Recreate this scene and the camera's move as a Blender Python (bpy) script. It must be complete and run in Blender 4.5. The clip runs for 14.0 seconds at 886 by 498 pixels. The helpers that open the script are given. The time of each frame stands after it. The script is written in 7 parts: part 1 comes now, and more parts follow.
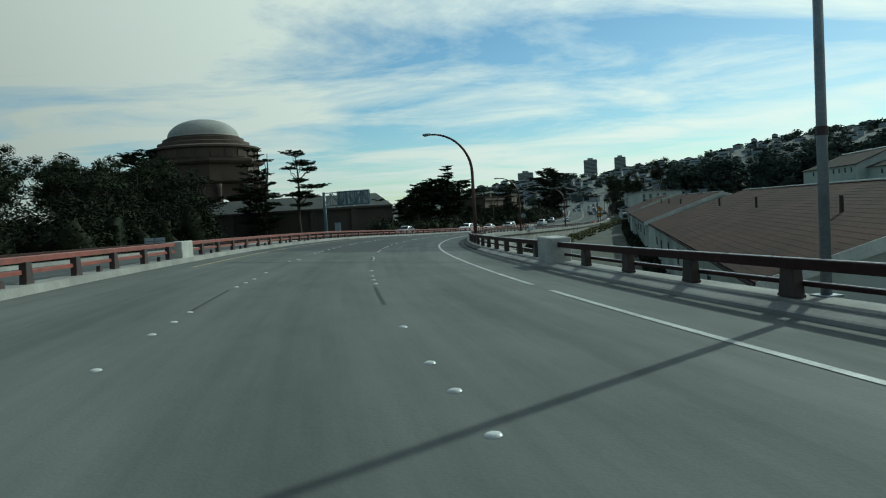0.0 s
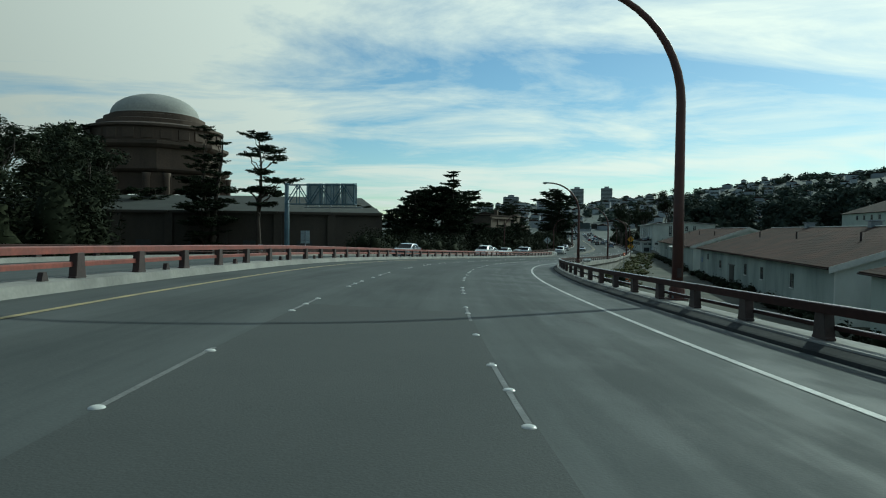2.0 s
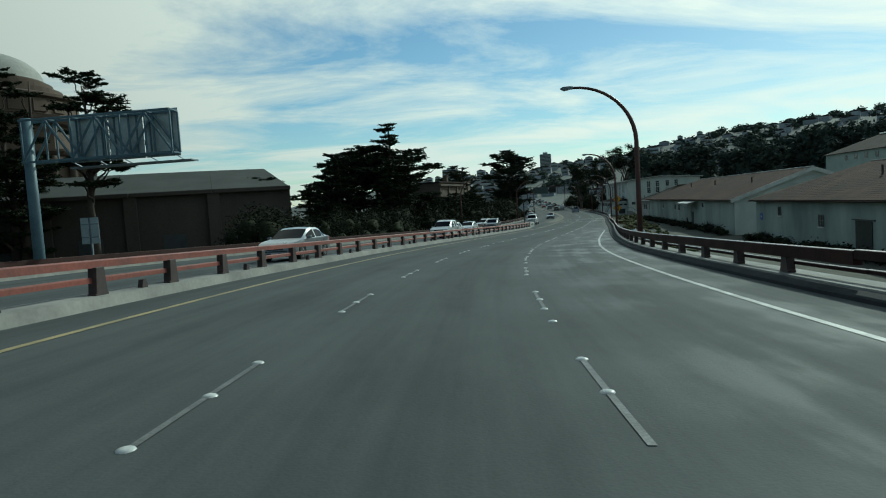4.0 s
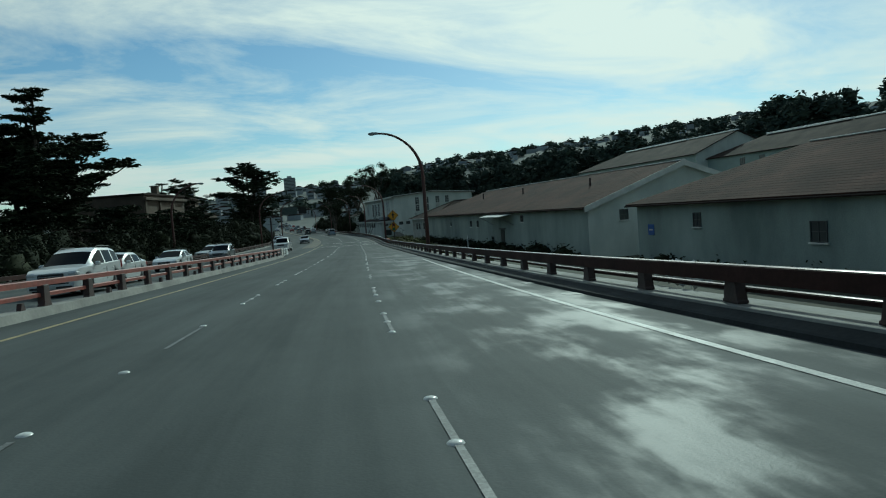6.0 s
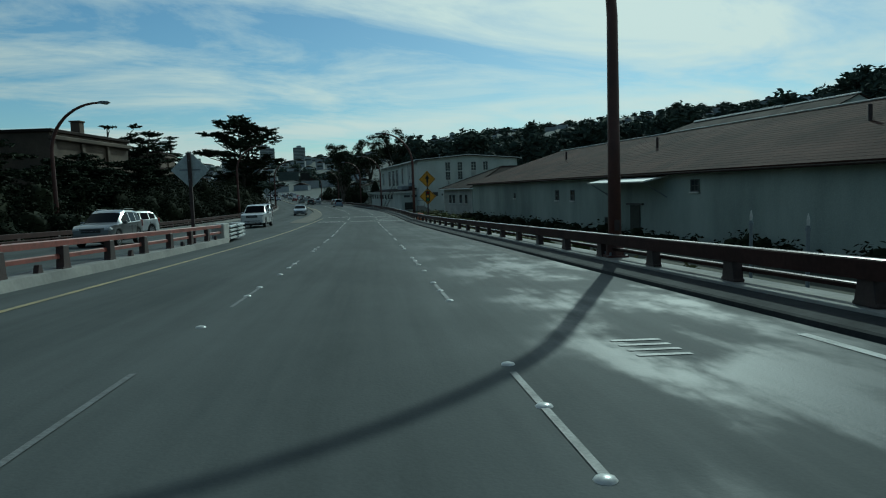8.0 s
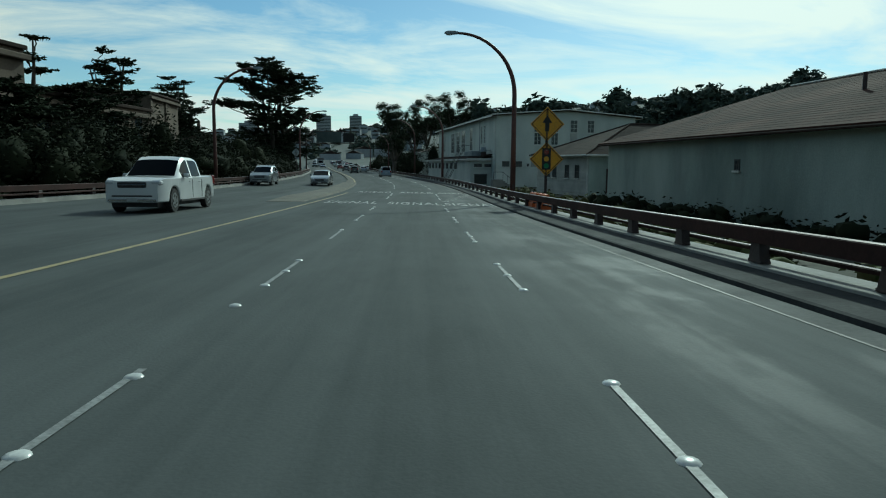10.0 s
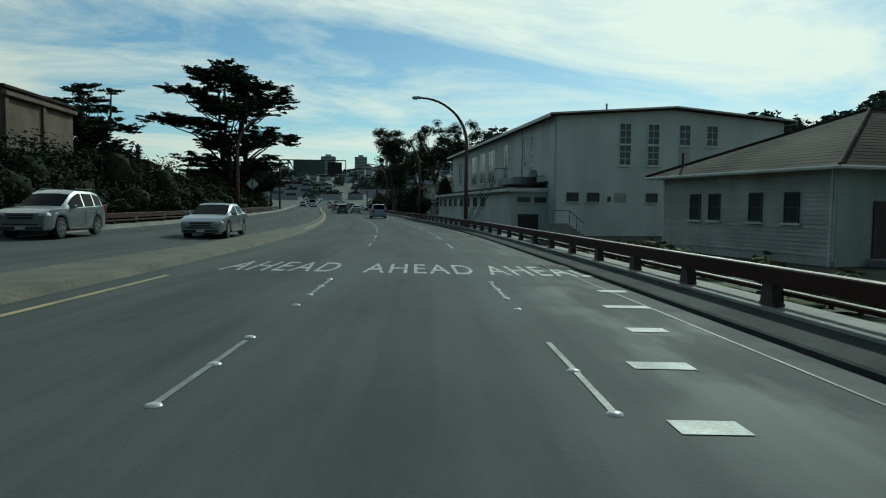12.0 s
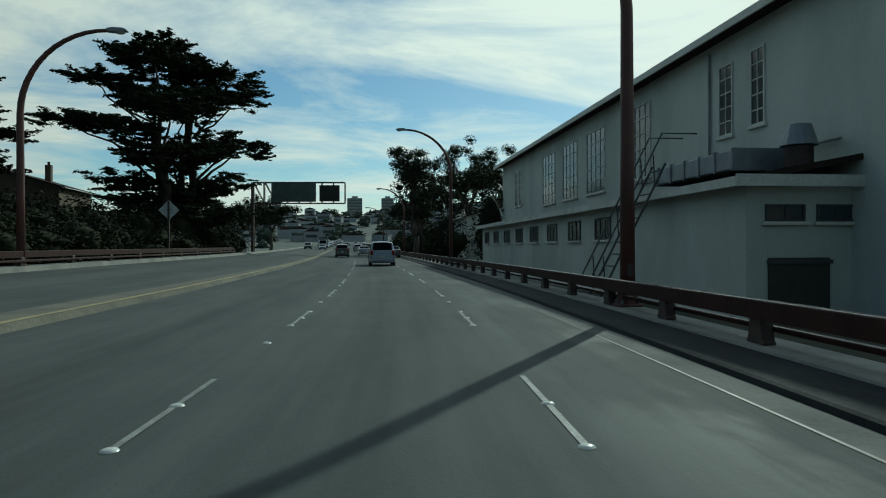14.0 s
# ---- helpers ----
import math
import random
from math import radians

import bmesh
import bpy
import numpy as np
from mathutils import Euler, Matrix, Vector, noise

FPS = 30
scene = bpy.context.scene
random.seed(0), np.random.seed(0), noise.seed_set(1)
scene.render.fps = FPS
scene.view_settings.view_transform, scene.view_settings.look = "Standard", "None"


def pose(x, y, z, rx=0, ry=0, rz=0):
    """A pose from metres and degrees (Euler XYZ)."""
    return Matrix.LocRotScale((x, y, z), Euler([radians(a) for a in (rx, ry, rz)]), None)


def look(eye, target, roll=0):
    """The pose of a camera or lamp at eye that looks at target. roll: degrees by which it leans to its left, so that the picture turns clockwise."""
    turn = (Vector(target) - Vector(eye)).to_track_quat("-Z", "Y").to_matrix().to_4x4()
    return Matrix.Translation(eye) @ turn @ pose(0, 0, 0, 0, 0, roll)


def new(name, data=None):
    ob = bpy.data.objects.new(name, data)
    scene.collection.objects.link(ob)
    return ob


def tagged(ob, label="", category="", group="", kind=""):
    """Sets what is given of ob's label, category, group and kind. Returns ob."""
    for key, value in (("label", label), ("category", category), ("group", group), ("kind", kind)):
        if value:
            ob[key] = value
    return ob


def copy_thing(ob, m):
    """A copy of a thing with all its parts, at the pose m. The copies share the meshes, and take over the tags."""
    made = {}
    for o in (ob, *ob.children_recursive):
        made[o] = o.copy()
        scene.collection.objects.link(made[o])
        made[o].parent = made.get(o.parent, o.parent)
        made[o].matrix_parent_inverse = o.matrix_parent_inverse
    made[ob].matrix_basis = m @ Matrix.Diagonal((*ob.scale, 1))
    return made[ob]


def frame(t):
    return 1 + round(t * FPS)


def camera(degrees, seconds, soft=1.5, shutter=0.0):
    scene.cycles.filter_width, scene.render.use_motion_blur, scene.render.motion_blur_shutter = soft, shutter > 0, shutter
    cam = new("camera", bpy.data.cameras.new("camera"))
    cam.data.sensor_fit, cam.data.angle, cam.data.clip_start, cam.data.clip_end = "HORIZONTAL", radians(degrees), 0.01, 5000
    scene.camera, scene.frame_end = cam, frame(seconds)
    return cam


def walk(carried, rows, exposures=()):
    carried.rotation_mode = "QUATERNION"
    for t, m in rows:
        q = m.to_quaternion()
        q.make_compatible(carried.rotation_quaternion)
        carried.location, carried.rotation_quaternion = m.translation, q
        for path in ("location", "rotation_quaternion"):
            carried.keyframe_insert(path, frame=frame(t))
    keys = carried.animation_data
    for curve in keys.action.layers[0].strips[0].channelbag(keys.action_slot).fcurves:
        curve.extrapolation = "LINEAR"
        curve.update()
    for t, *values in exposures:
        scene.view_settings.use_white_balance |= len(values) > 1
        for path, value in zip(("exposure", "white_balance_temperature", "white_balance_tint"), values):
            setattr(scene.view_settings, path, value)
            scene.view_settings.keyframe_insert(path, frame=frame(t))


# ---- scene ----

# ---- camera and its walk ----
cam = camera(66.9, 14.0, soft=1.1)


def heading_row(t, x, y, z, yaw, pitch, roll):
    """A row of the walk: yaw to the right of +y, pitch up, roll as look() takes it, all in degrees."""
    a, b = radians(yaw), radians(pitch)
    ahead = (x + math.sin(a) * math.cos(b), y + math.cos(a) * math.cos(b), z + math.sin(b))
    return t, look((x, y, z), ahead, roll)


PATH_ROWS = [
    (0, 0.67, -1.84, 1.31, -0.56, -3.28, -3.63),
    (0.5, -1.09, 7.06, 1.19, -1.86, -1.63, -3.62),
    (1, -2.44, 15.90, 1.06, 2.60, -1.86, -1.89),
    (1.5, -3.30, 24.62, 0.91, 2.30, -5.46, -3.21),
    (2, -3.88, 32.99, 0.76, 1.40, -1.69, 0.65),
    (2.5, -4.07, 41.36, 0.60, -2.21, -3.49, 1.22),
    (3, -3.92, 50.08, 0.42, -5.67, -7.29, -1.26),
    (3.5, -3.42, 59.02, 0.20, 1.03, -8.07, -0.88),
    (4, -2.51, 68.05, -0.04, 6.22, -3.80, -3.67),
    (4.2, -2.05, 71.52, -0.15, 12.78, -4.81, -3.72),
    (6.3, 6.19, 104.71, -1.30, 28.64, -2.92, -3.58),
    (6.5, 7.18, 107.83, -1.41, 28.94, -3.32, -2.12),
    (7, 9.86, 115.52, -1.68, 28.27, 1.88, -0.31),
    (7.5, 12.58, 123.04, -1.93, 27.71, -0.58, -1.12),
    (8, 15.45, 130.57, -2.18, 27.00, -5.06, -2.01),
    (8.5, 18.26, 138.07, -2.41, 25.46, -6.74, 0.07),
    (9, 21.16, 145.69, -2.64, 22.73, -6.54, -0.27),
    (9.2, 22.33, 148.77, -2.73, 22.72, -7.53, 0.01),
    (11.3, 34.86, 182.73, -3.56, 22.14, -6.39, 1.00),
    (11.5, 36.04, 185.88, -3.60, 22.40, -7.01, -0.89),
    (12, 38.94, 193.56, -3.71, 22.06, -3.60, 0.56),
    (12.5, 41.99, 201.62, -3.81, 22.54, -2.31, 0.44),
    (13, 45.00, 209.92, -3.88, 22.75, -3.96, -1.28),
    (13.5, 47.75, 217.93, -3.91, 21.22, -1.30, 1.06),
    (14, 50.42, 225.90, -3.93, 19.65, -0.11, -0.21),
]
walk(cam, [heading_row(*r) for r in PATH_ROWS],
     exposures=[(0.0, -0.42, 5750, -19), (2.5, -0.40, 5800, -19), (3.4, -0.12, 5850, -19), (4.2, -0.52, 5800, -19), (6.3, -0.70, 5500, -21), (7.0, -1.14, 4750, -27), (7.5, -1.0, 5150, -24), (8.0, -0.88, 5350, -22), (9.2, -0.56, 5450, -21), (11.5, -0.46, 5850, -20), (12.5, -0.66, 5850, -20), (13.5, -0.36, 5950, -20), (14.0, -0.60, 5850, -20)])

# ---- world and sun ----
SUN_AZ, SUN_EL = radians(45.0), radians(31)
world = bpy.data.worlds.new("sky")
scene.world = world
world.use_nodes = True
wt = world.node_tree
wt.nodes.clear()


def wnode(kind, **values):
    n = wt.nodes.new(kind)
    for k, v in values.items():
        n.inputs[k].default_value = v
    return n


w_out = wnode("ShaderNodeOutputWorld")
w_bg = wnode("ShaderNodeBackground", Strength=0.10)
w_sky = wnode("ShaderNodeTexSky")
w_sky.sky_type = "NISHITA"
w_sky.sun_disc = False
w_sky.sun_elevation, w_sky.sun_rotation = SUN_EL, SUN_AZ
w_sky.dust_density, w_sky.air_density, w_sky.ozone_density = 0.3, 1.0, 3.0
# thin cirrus and cumulus on a flat layer high above: direction / height
w_co = wnode("ShaderNodeTexCoord")
w_sep = wnode("ShaderNodeSeparateXYZ")
w_max = wnode("ShaderNodeMath")
w_max.operation = "MAXIMUM"
w_max.inputs[1].default_value = 0.0
w_add = wnode("ShaderNodeMath")
w_add.operation = "ADD"
w_add.inputs[1].default_value = 0.07
w_dx, w_dy = wnode("ShaderNodeMath"), wnode("ShaderNodeMath")
w_dx.operation = w_dy.operation = "DIVIDE"
w_cmb = wnode("ShaderNodeCombineXYZ")
w_map = wnode("ShaderNodeMapping")
w_map.inputs["Rotation"].default_value = (0, 0, radians(-24))
w_map.inputs["Scale"].default_value = (0.42, 0.62, 1)
w_map.inputs["Location"].default_value = (3.1, 0.7, 0)
w_n1 = wnode("ShaderNodeTexNoise", Scale=1.5, Detail=11.0, Roughness=0.62, Distortion=0.55)
w_n2 = wnode("ShaderNodeTexNoise", Scale=0.33, Detail=2.0, Roughness=0.5)
w_mixn = wnode("ShaderNodeMath")
w_mixn.operation = "MULTIPLY_ADD"
w_mixn.inputs[1].default_value = 0.60
w_ramp = wnode("ShaderNodeValToRGB")
w_ramp.color_ramp.elements[0].position, w_ramp.color_ramp.elements[1].position = 0.67, 0.92
w_mix = wnode("ShaderNodeMix")
w_mix.data_type = "RGBA"
w_dot = wnode("ShaderNodeVectorMath")
w_dot.operation = "DOT_PRODUCT"
w_dot.inputs[1].default_value = (math.sin(SUN_AZ) * math.cos(SUN_EL), math.cos(SUN_AZ) * math.cos(SUN_EL), math.sin(SUN_EL))
w_lit = wnode("ShaderNodeMapRange")
w_lit.inputs["From Min"].default_value, w_lit.inputs["From Max"].default_value = -0.2, 0.95
w_lit.inputs["To Min"].default_value, w_lit.inputs["To Max"].default_value = 1.8, 12.8
w_cloud = wnode("ShaderNodeVectorMath")
w_cloud.operation = "SCALE"
w_cloud.inputs[0].default_value = (1.06, 1.0, 0.965)
L = wt.links.new
L(w_co.outputs["Generated"], w_sep.inputs[0])
L(w_sep.outputs["Z"], w_max.inputs[0])
L(w_max.outputs[0], w_add.inputs[0])
L(w_sep.outputs["X"], w_dx.inputs[0]), L(w_add.outputs[0], w_dx.inputs[1])
L(w_sep.outputs["Y"], w_dy.inputs[0]), L(w_add.outputs[0], w_dy.inputs[1])
L(w_dx.outputs[0], w_cmb.inputs["X"]), L(w_dy.outputs[0], w_cmb.inputs["Y"])
L(w_cmb.outputs[0], w_map.inputs["Vector"])
L(w_map.outputs[0], w_n1.inputs["Vector"]), L(w_map.outputs[0], w_n2.inputs["Vector"])
L(w_n2.outputs["Fac"], w_mixn.inputs[0]), L(w_n1.outputs["Fac"], w_mixn.inputs[2])
# two broad banks of cloud: a pale one over the park, a bright one below the sun
w_last = w_mixn.outputs[0]
for bank_az, bank_el, far_cos, near_cos, amount in ((-30, 20, 0.86, 0.985, 0.125), (36, 21, 0.92, 0.99, 0.035)):
    w_bank = wnode("ShaderNodeVectorMath")
    w_bank.operation = "DOT_PRODUCT"
    w_bank.inputs[1].default_value = (math.sin(radians(bank_az)) * math.cos(radians(bank_el)), math.cos(radians(bank_az)) * math.cos(radians(bank_el)), math.sin(radians(bank_el)))
    w_soft = wnode("ShaderNodeMapRange")
    w_soft.interpolation_type = "SMOOTHSTEP"
    w_soft.inputs["From Min"].default_value, w_soft.inputs["From Max"].default_value, w_soft.inputs["To Max"].default_value = far_cos, near_cos, amount
    w_sum = wnode("ShaderNodeMath")
    L(w_co.outputs["Generated"], w_bank.inputs[0]), L(w_bank.outputs["Value"], w_soft.inputs["Value"])
    L(w_last, w_sum.inputs[0]), L(w_soft.outputs[0], w_sum.inputs[1])
    w_last = w_sum.outputs[0]
L(w_last, w_ramp.inputs[0])
w_hsv = wnode("ShaderNodeHueSaturation", Saturation=1.02, Value=1.15)
L(w_sky.outputs[0], w_hsv.inputs["Color"]), L(w_hsv.outputs[0], w_mix.inputs["A"]), L(w_ramp.outputs[0], w_mix.inputs["Factor"])
L(w_co.outputs["Generated"], w_dot.inputs[0]), L(w_dot.outputs["Value"], w_lit.inputs["Value"]), L(w_lit.outputs[0], w_cloud.inputs["Scale"]), L(w_cloud.outputs[0], w_mix.inputs["B"])
L(w_mix.outputs["Result"], w_bg.inputs["Color"]), L(w_bg.outputs[0], w_out.inputs[0])

sun_data = bpy.data.lights.new("sun", "SUN")
sun_data.energy, sun_data.angle, sun_data.color = 2.8, radians(0.6), (1.0, 0.965, 0.90)
sun = new("sun", sun_data)
sun.matrix_world = look((0, 0, 60), (-math.sin(SUN_AZ) * math.cos(SUN_EL), -math.cos(SUN_AZ) * math.cos(SUN_EL), 60 - math.sin(SUN_EL)))

# ---- materials ----


def material(name, colour, rough=0.7, metal=0.0, second=None, scale=3.0, grain=30.0, bump=0.15, streak=None, spread=0.12, mix=0.5, coat=0.0, spec=0.5, per_object=0.0, warp=(1, 1, 1)):
    """A surface with variation at two scales: large stains between two colours, and fine grain in tone, gloss and relief."""
    m = bpy.data.materials.new(name)
    m.use_nodes = True
    t = m.node_tree
    b = t.nodes["Principled BSDF"]
    link = t.links.new
    co = t.nodes.new("ShaderNodeTexCoord")
    geo = t.nodes.new("ShaderNodeNewGeometry")
    mp = t.nodes.new("ShaderNodeMapping")
    mp.inputs["Scale"].default_value = warp
    link(geo.outputs["Position"], mp.inputs["Vector"])
    big = t.nodes.new("ShaderNodeTexNoise")
    big.inputs["Scale"].default_value, big.inputs["Detail"].default_value, big.inputs["Roughness"].default_value = 1.0 / scale, 5, 0.6
    fine = t.nodes.new("ShaderNodeTexNoise")
    fine.inputs["Scale"].default_value, fine.inputs["Detail"].default_value = grain, 3
    link(mp.outputs[0], big.inputs["Vector"])
    link(geo.outputs["Position"], fine.inputs["Vector"])
    ramp = t.nodes.new("ShaderNodeValToRGB")
    ramp.color_ramp.elements[0].position, ramp.color_ramp.elements[1].position = 0.5 - 0.5 * mix * 0.6, 0.5 + 0.5 * mix * 0.6
    link(big.outputs["Fac"], ramp.inputs[0])
    mixer = t.nodes.new("ShaderNodeMix")
    mixer.data_type = "RGBA"
    second = second or tuple(c * 0.75 for c in colour)
    mixer.inputs["A"].default_value, mixer.inputs["B"].default_value = (*colour, 1), (*second, 1)
    link(ramp.outputs[0], mixer.inputs["Factor"])
    tone = t.nodes.new("ShaderNodeMapRange")
    tone.inputs["To Min"].default_value, tone.inputs["To Max"].default_value = 1 - spread, 1 + spread
    tone.inputs["From Min"].default_value, tone.inputs["From Max"].default_value = 0.3, 0.7
    link(fine.outputs["Fac"], tone.inputs["Value"])
    grained = t.nodes.new("ShaderNodeVectorMath")
    grained.operation = "SCALE"
    link(mixer.outputs["Result"], grained.inputs[0])
    link(tone.outputs[0], grained.inputs["Scale"])
    last = grained.outputs[0]
    if per_object:
        info = t.nodes.new("ShaderNodeObjectInfo")
        vary = t.nodes.new("ShaderNodeMapRange")
        vary.inputs["To Min"].default_value, vary.inputs["To Max"].default_value = 1 - per_object, 1 + per_object
        link(info.outputs["Random"], vary.inputs["Value"])
        each = t.nodes.new("ShaderNodeVectorMath")
        each.operation = "SCALE"
        link(last, each.inputs[0])
        link(vary.outputs[0], each.inputs["Scale"])
        last = each.outputs[0]
    link(last, b.inputs["Base Color"])
    gloss = t.nodes.new("ShaderNodeMapRange")
    gloss.inputs["To Min"].default_value, gloss.inputs["To Max"].default_value = max(0.03, rough - 0.12), min(1, rough + 0.12)
    link(big.outputs["Fac"], gloss.inputs["Value"])
    link(gloss.outputs[0], b.inputs["Roughness"])
    b.inputs["Metallic"].default_value = metal
    b.inputs["Specular IOR Level"].default_value = spec
    b.inputs["Coat Weight"].default_value = coat
    b.inputs["Coat Roughness"].default_value = 0.06
    if bump:
        bp = t.nodes.new("ShaderNodeBump")
        bp.inputs["Strength"].default_value, bp.inputs["Distance"].default_value = bump, 0.02
        link(fine.outputs["Fac"], bp.inputs["Height"])
        link(bp.outputs[0], b.inputs["Normal"])
    return m


M = {}


def road_material(name, dark, pale, rough, gloss_lane, relief=0.25):
    """Road surface laid out by the strip's own map (across, along): streaks along the lanes, dark oil bands between the wheel tracks, stains, grain."""
    m = bpy.data.materials.new(name)
    m.use_nodes = True
    t = m.node_tree
    b = t.nodes["Principled BSDF"]
    link = t.links.new

    def node(kind, **values):
        n = t.nodes.new(kind)
        for k, v in values.items():
            n.inputs[k].default_value = v
        return n

    def maths(op, a, b2=None, c=None):
        n = node("ShaderNodeMath")
        n.operation = op
        for k, v in enumerate((a, b2, c)):
            if v is None:
                continue
            if isinstance(v, (int, float)):
                n.inputs[k].default_value = v
            else:
                link(v, n.inputs[k])
        return n.outputs[0]

    uv = node("ShaderNodeUVMap")
    uv.uv_map = "along"
    sep = node("ShaderNodeSeparateXYZ")
    link(uv.outputs[0], sep.inputs[0])

    def field(sx, sy, detail, rough_=0.6):
        mp = node("ShaderNodeMapping")
        mp.inputs["Scale"].default_value = (sx, sy, 1)
        link(uv.outputs[0], mp.inputs["Vector"])
        n = node("ShaderNodeTexNoise", Scale=1.0, Detail=detail, Roughness=rough_)
        link(mp.outputs[0], n.inputs["Vector"])
        return n.outputs["Fac"]

    streak = field(2.2, 0.07, 5)
    stain = field(0.45, 0.16, 7, 0.68)
    blot = field(0.75, 0.32, 8, 0.62)
    geo = node("ShaderNodeNewGeometry")
    grain = node("ShaderNodeTexNoise", Scale=38.0, Detail=3.0)
    link(geo.outputs["Position"], grain.inputs["Vector"])
    # oil band at each lane's middle: lanes are 3.05 wide
    band = maths("COSINE", maths("MULTIPLY", maths("ADD", sep.outputs["X"], 0.225), 2 * math.pi / 3.05))
    tone = maths("ADD", maths("MULTIPLY", maths("SUBTRACT", streak, 0.5), 1.7), maths("MULTIPLY", maths("SUBTRACT", stain, 0.5), 2.2))
    tone = maths("ADD", tone, maths("MULTIPLY", band, -0.20))
    tone = maths("ADD", tone, maths("MULTIPLY", maths("SUBTRACT", grain.outputs["Fac"], 0.5), 0.5))
    tone = maths("ADD", tone, 0.5)
    tone_c = node("ShaderNodeClamp")
    link(tone, tone_c.inputs[0])
    mixer = node("ShaderNodeMix")
    mixer.data_type = "RGBA"
    mixer.inputs["A"].default_value, mixer.inputs["B"].default_value = (*dark, 1), (*pale, 1)
    link(tone_c.outputs[0], mixer.inputs["Factor"])
    link(mixer.outputs["Result"], b.inputs["Base Color"])
    # the outer lane is worn smooth in blotches
    outer = node("ShaderNodeMapRange")
    outer.interpolation_type = "SMOOTHSTEP"
    outer.inputs["From Min"].default_value, outer.inputs["From Max"].default_value = 0.7, 2.6
    link(sep.outputs["X"], outer.inputs["Value"])
    shiny = node("ShaderNodeMapRange")
    shiny.interpolation_type = "SMOOTHSTEP"
    shiny.inputs["From Min"].default_value, shiny.inputs["From Max"].default_value = 0.46, 0.60
    link(maths("ADD", maths("MULTIPLY", blot, 0.8), maths("MULTIPLY", streak, 0.2)), shiny.inputs["Value"])
    worn = node("ShaderNodeMapRange")
    worn.interpolation_type = "SMOOTHSTEP"
    worn.inputs["From Min"].default_value, worn.inputs["From Max"].default_value = 40.0, 26.0
    worn.inputs["To Min"].default_value, worn.inputs["To Max"].default_value = 0.36, 0.85
    link(maths("ABSOLUTE", maths("SUBTRACT", sep.outputs["Y"], 122.0)), worn.inputs["Value"])
    gloss_lane = maths("MULTIPLY", worn.outputs[0], gloss_lane)
    polish = maths("MULTIPLY", maths("MULTIPLY", outer.outputs[0], maths("MULTIPLY_ADD", shiny.outputs[0], 0.8, 0.2)), gloss_lane)
    link(maths("SUBTRACT", rough, maths("MULTIPLY", polish, 0.52)), b.inputs["Roughness"])
    link(maths("MULTIPLY_ADD", polish, 0.38, 0.12), b.inputs["Specular IOR Level"])
    bp = node("ShaderNodeBump", Strength=relief, Distance=0.01)
    link(grain.outputs["Fac"], bp.inputs["Height"])
    link(bp.outputs[0], b.inputs["Normal"])
    return m


M["asphalt"] = road_material("asphalt", (0.066, 0.073, 0.072), (0.110, 0.118, 0.116), 0.84, 0.7)
M["asphalt_dark"] = material("asphalt_patch", (0.068, 0.073, 0.071), 0.82, second=(0.088, 0.093, 0.090), scale=5, grain=50, bump=0.2, spread=0.10, spec=0.15)
M["road_concrete"] = road_material("road_concrete", (0.108, 0.116, 0.106), (0.170, 0.178, 0.164), 0.85, 0.35)
M["tar"] = material("faded_tar", (0.045, 0.047, 0.046), 0.7, second=(0.085, 0.087, 0.082), scale=0.5, grain=20, bump=0.1, spec=0.15)
M["median"] = material("dirty_median_concrete", (0.165, 0.15, 0.115), 0.9, second=(0.10, 0.095, 0.08), scale=1.2, grain=20, bump=0.4, spread=0.2)
M["seam"] = material("joint_seal", (0.012, 0.012, 0.012), 0.6, scale=1)
M["kerb"] = material("kerb_concrete", (0.34, 0.33, 0.30), 0.85, second=(0.22, 0.215, 0.20), scale=1.6, grain=12, bump=0.12, spread=0.08)
# kerb beside the asphalt: far darker concrete than the bridge kerb
M["kerb_dark"] = material("dark_kerb_concrete", (0.040, 0.043, 0.044), 0.9, second=(0.028, 0.030, 0.031), scale=1.3, grain=14, bump=0.2, spread=0.15, spec=0.2)
M["gutter"] = material("gutter_concrete", (0.135, 0.138, 0.130), 0.85, second=(0.10, 0.103, 0.098), scale=1.1, grain=18, bump=0.15, spread=0.12, spec=0.2)
M["barrier"] = material("painted_concrete", (0.52, 0.51, 0.47), 0.8, second=(0.38, 0.37, 0.34), scale=0.9, grain=18, bump=0.25)
M["rail"] = material("oxide_red_rail_paint", (0.27, 0.075, 0.055), 0.5, second=(0.17, 0.055, 0.042), scale=0.8, grain=14, bump=0.1, spread=0.15)
# outer railing: same red paint as rail, darkened to carry its backlit shade
M["rail_shaded"] = material("shaded_red_rail_paint", (0.050, 0.022, 0.019), 0.75, second=(0.034, 0.018, 0.016), scale=0.8, grain=14, bump=0.1, spread=0.15, spec=0.15)
# pale metallic tone standing in for the highlight along the rail tops
M["rail_highlight"] = material("pale_rail_top_highlight", (0.34, 0.29, 0.27), 0.28, metal=0.35, second=(0.20, 0.15, 0.14), scale=0.5, grain=18, bump=0.05, spread=0.15)
M["rail_post"] = material("dark_rust_post_paint", (0.060, 0.035, 0.032), 0.6, second=(0.035, 0.026, 0.025), scale=0.5, grain=20, bump=0.2)
M["pole"] = material("rust_red_pole_paint", (0.115, 0.045, 0.036), 0.5, second=(0.075, 0.034, 0.030), scale=0.8, grain=20, bump=0.1)
M["grey_steel"] = material("galvanised_steel", (0.28, 0.31, 0.34), 0.5, metal=0.4, second=(0.2, 0.23, 0.26), scale=0.7, grain=20, bump=0.05)
M["blue_steel"] = material("blue_grey_painted_steel", (0.12, 0.19, 0.23), 0.5, second=(0.09, 0.145, 0.18), scale=0.8, grain=15, bump=0.05)
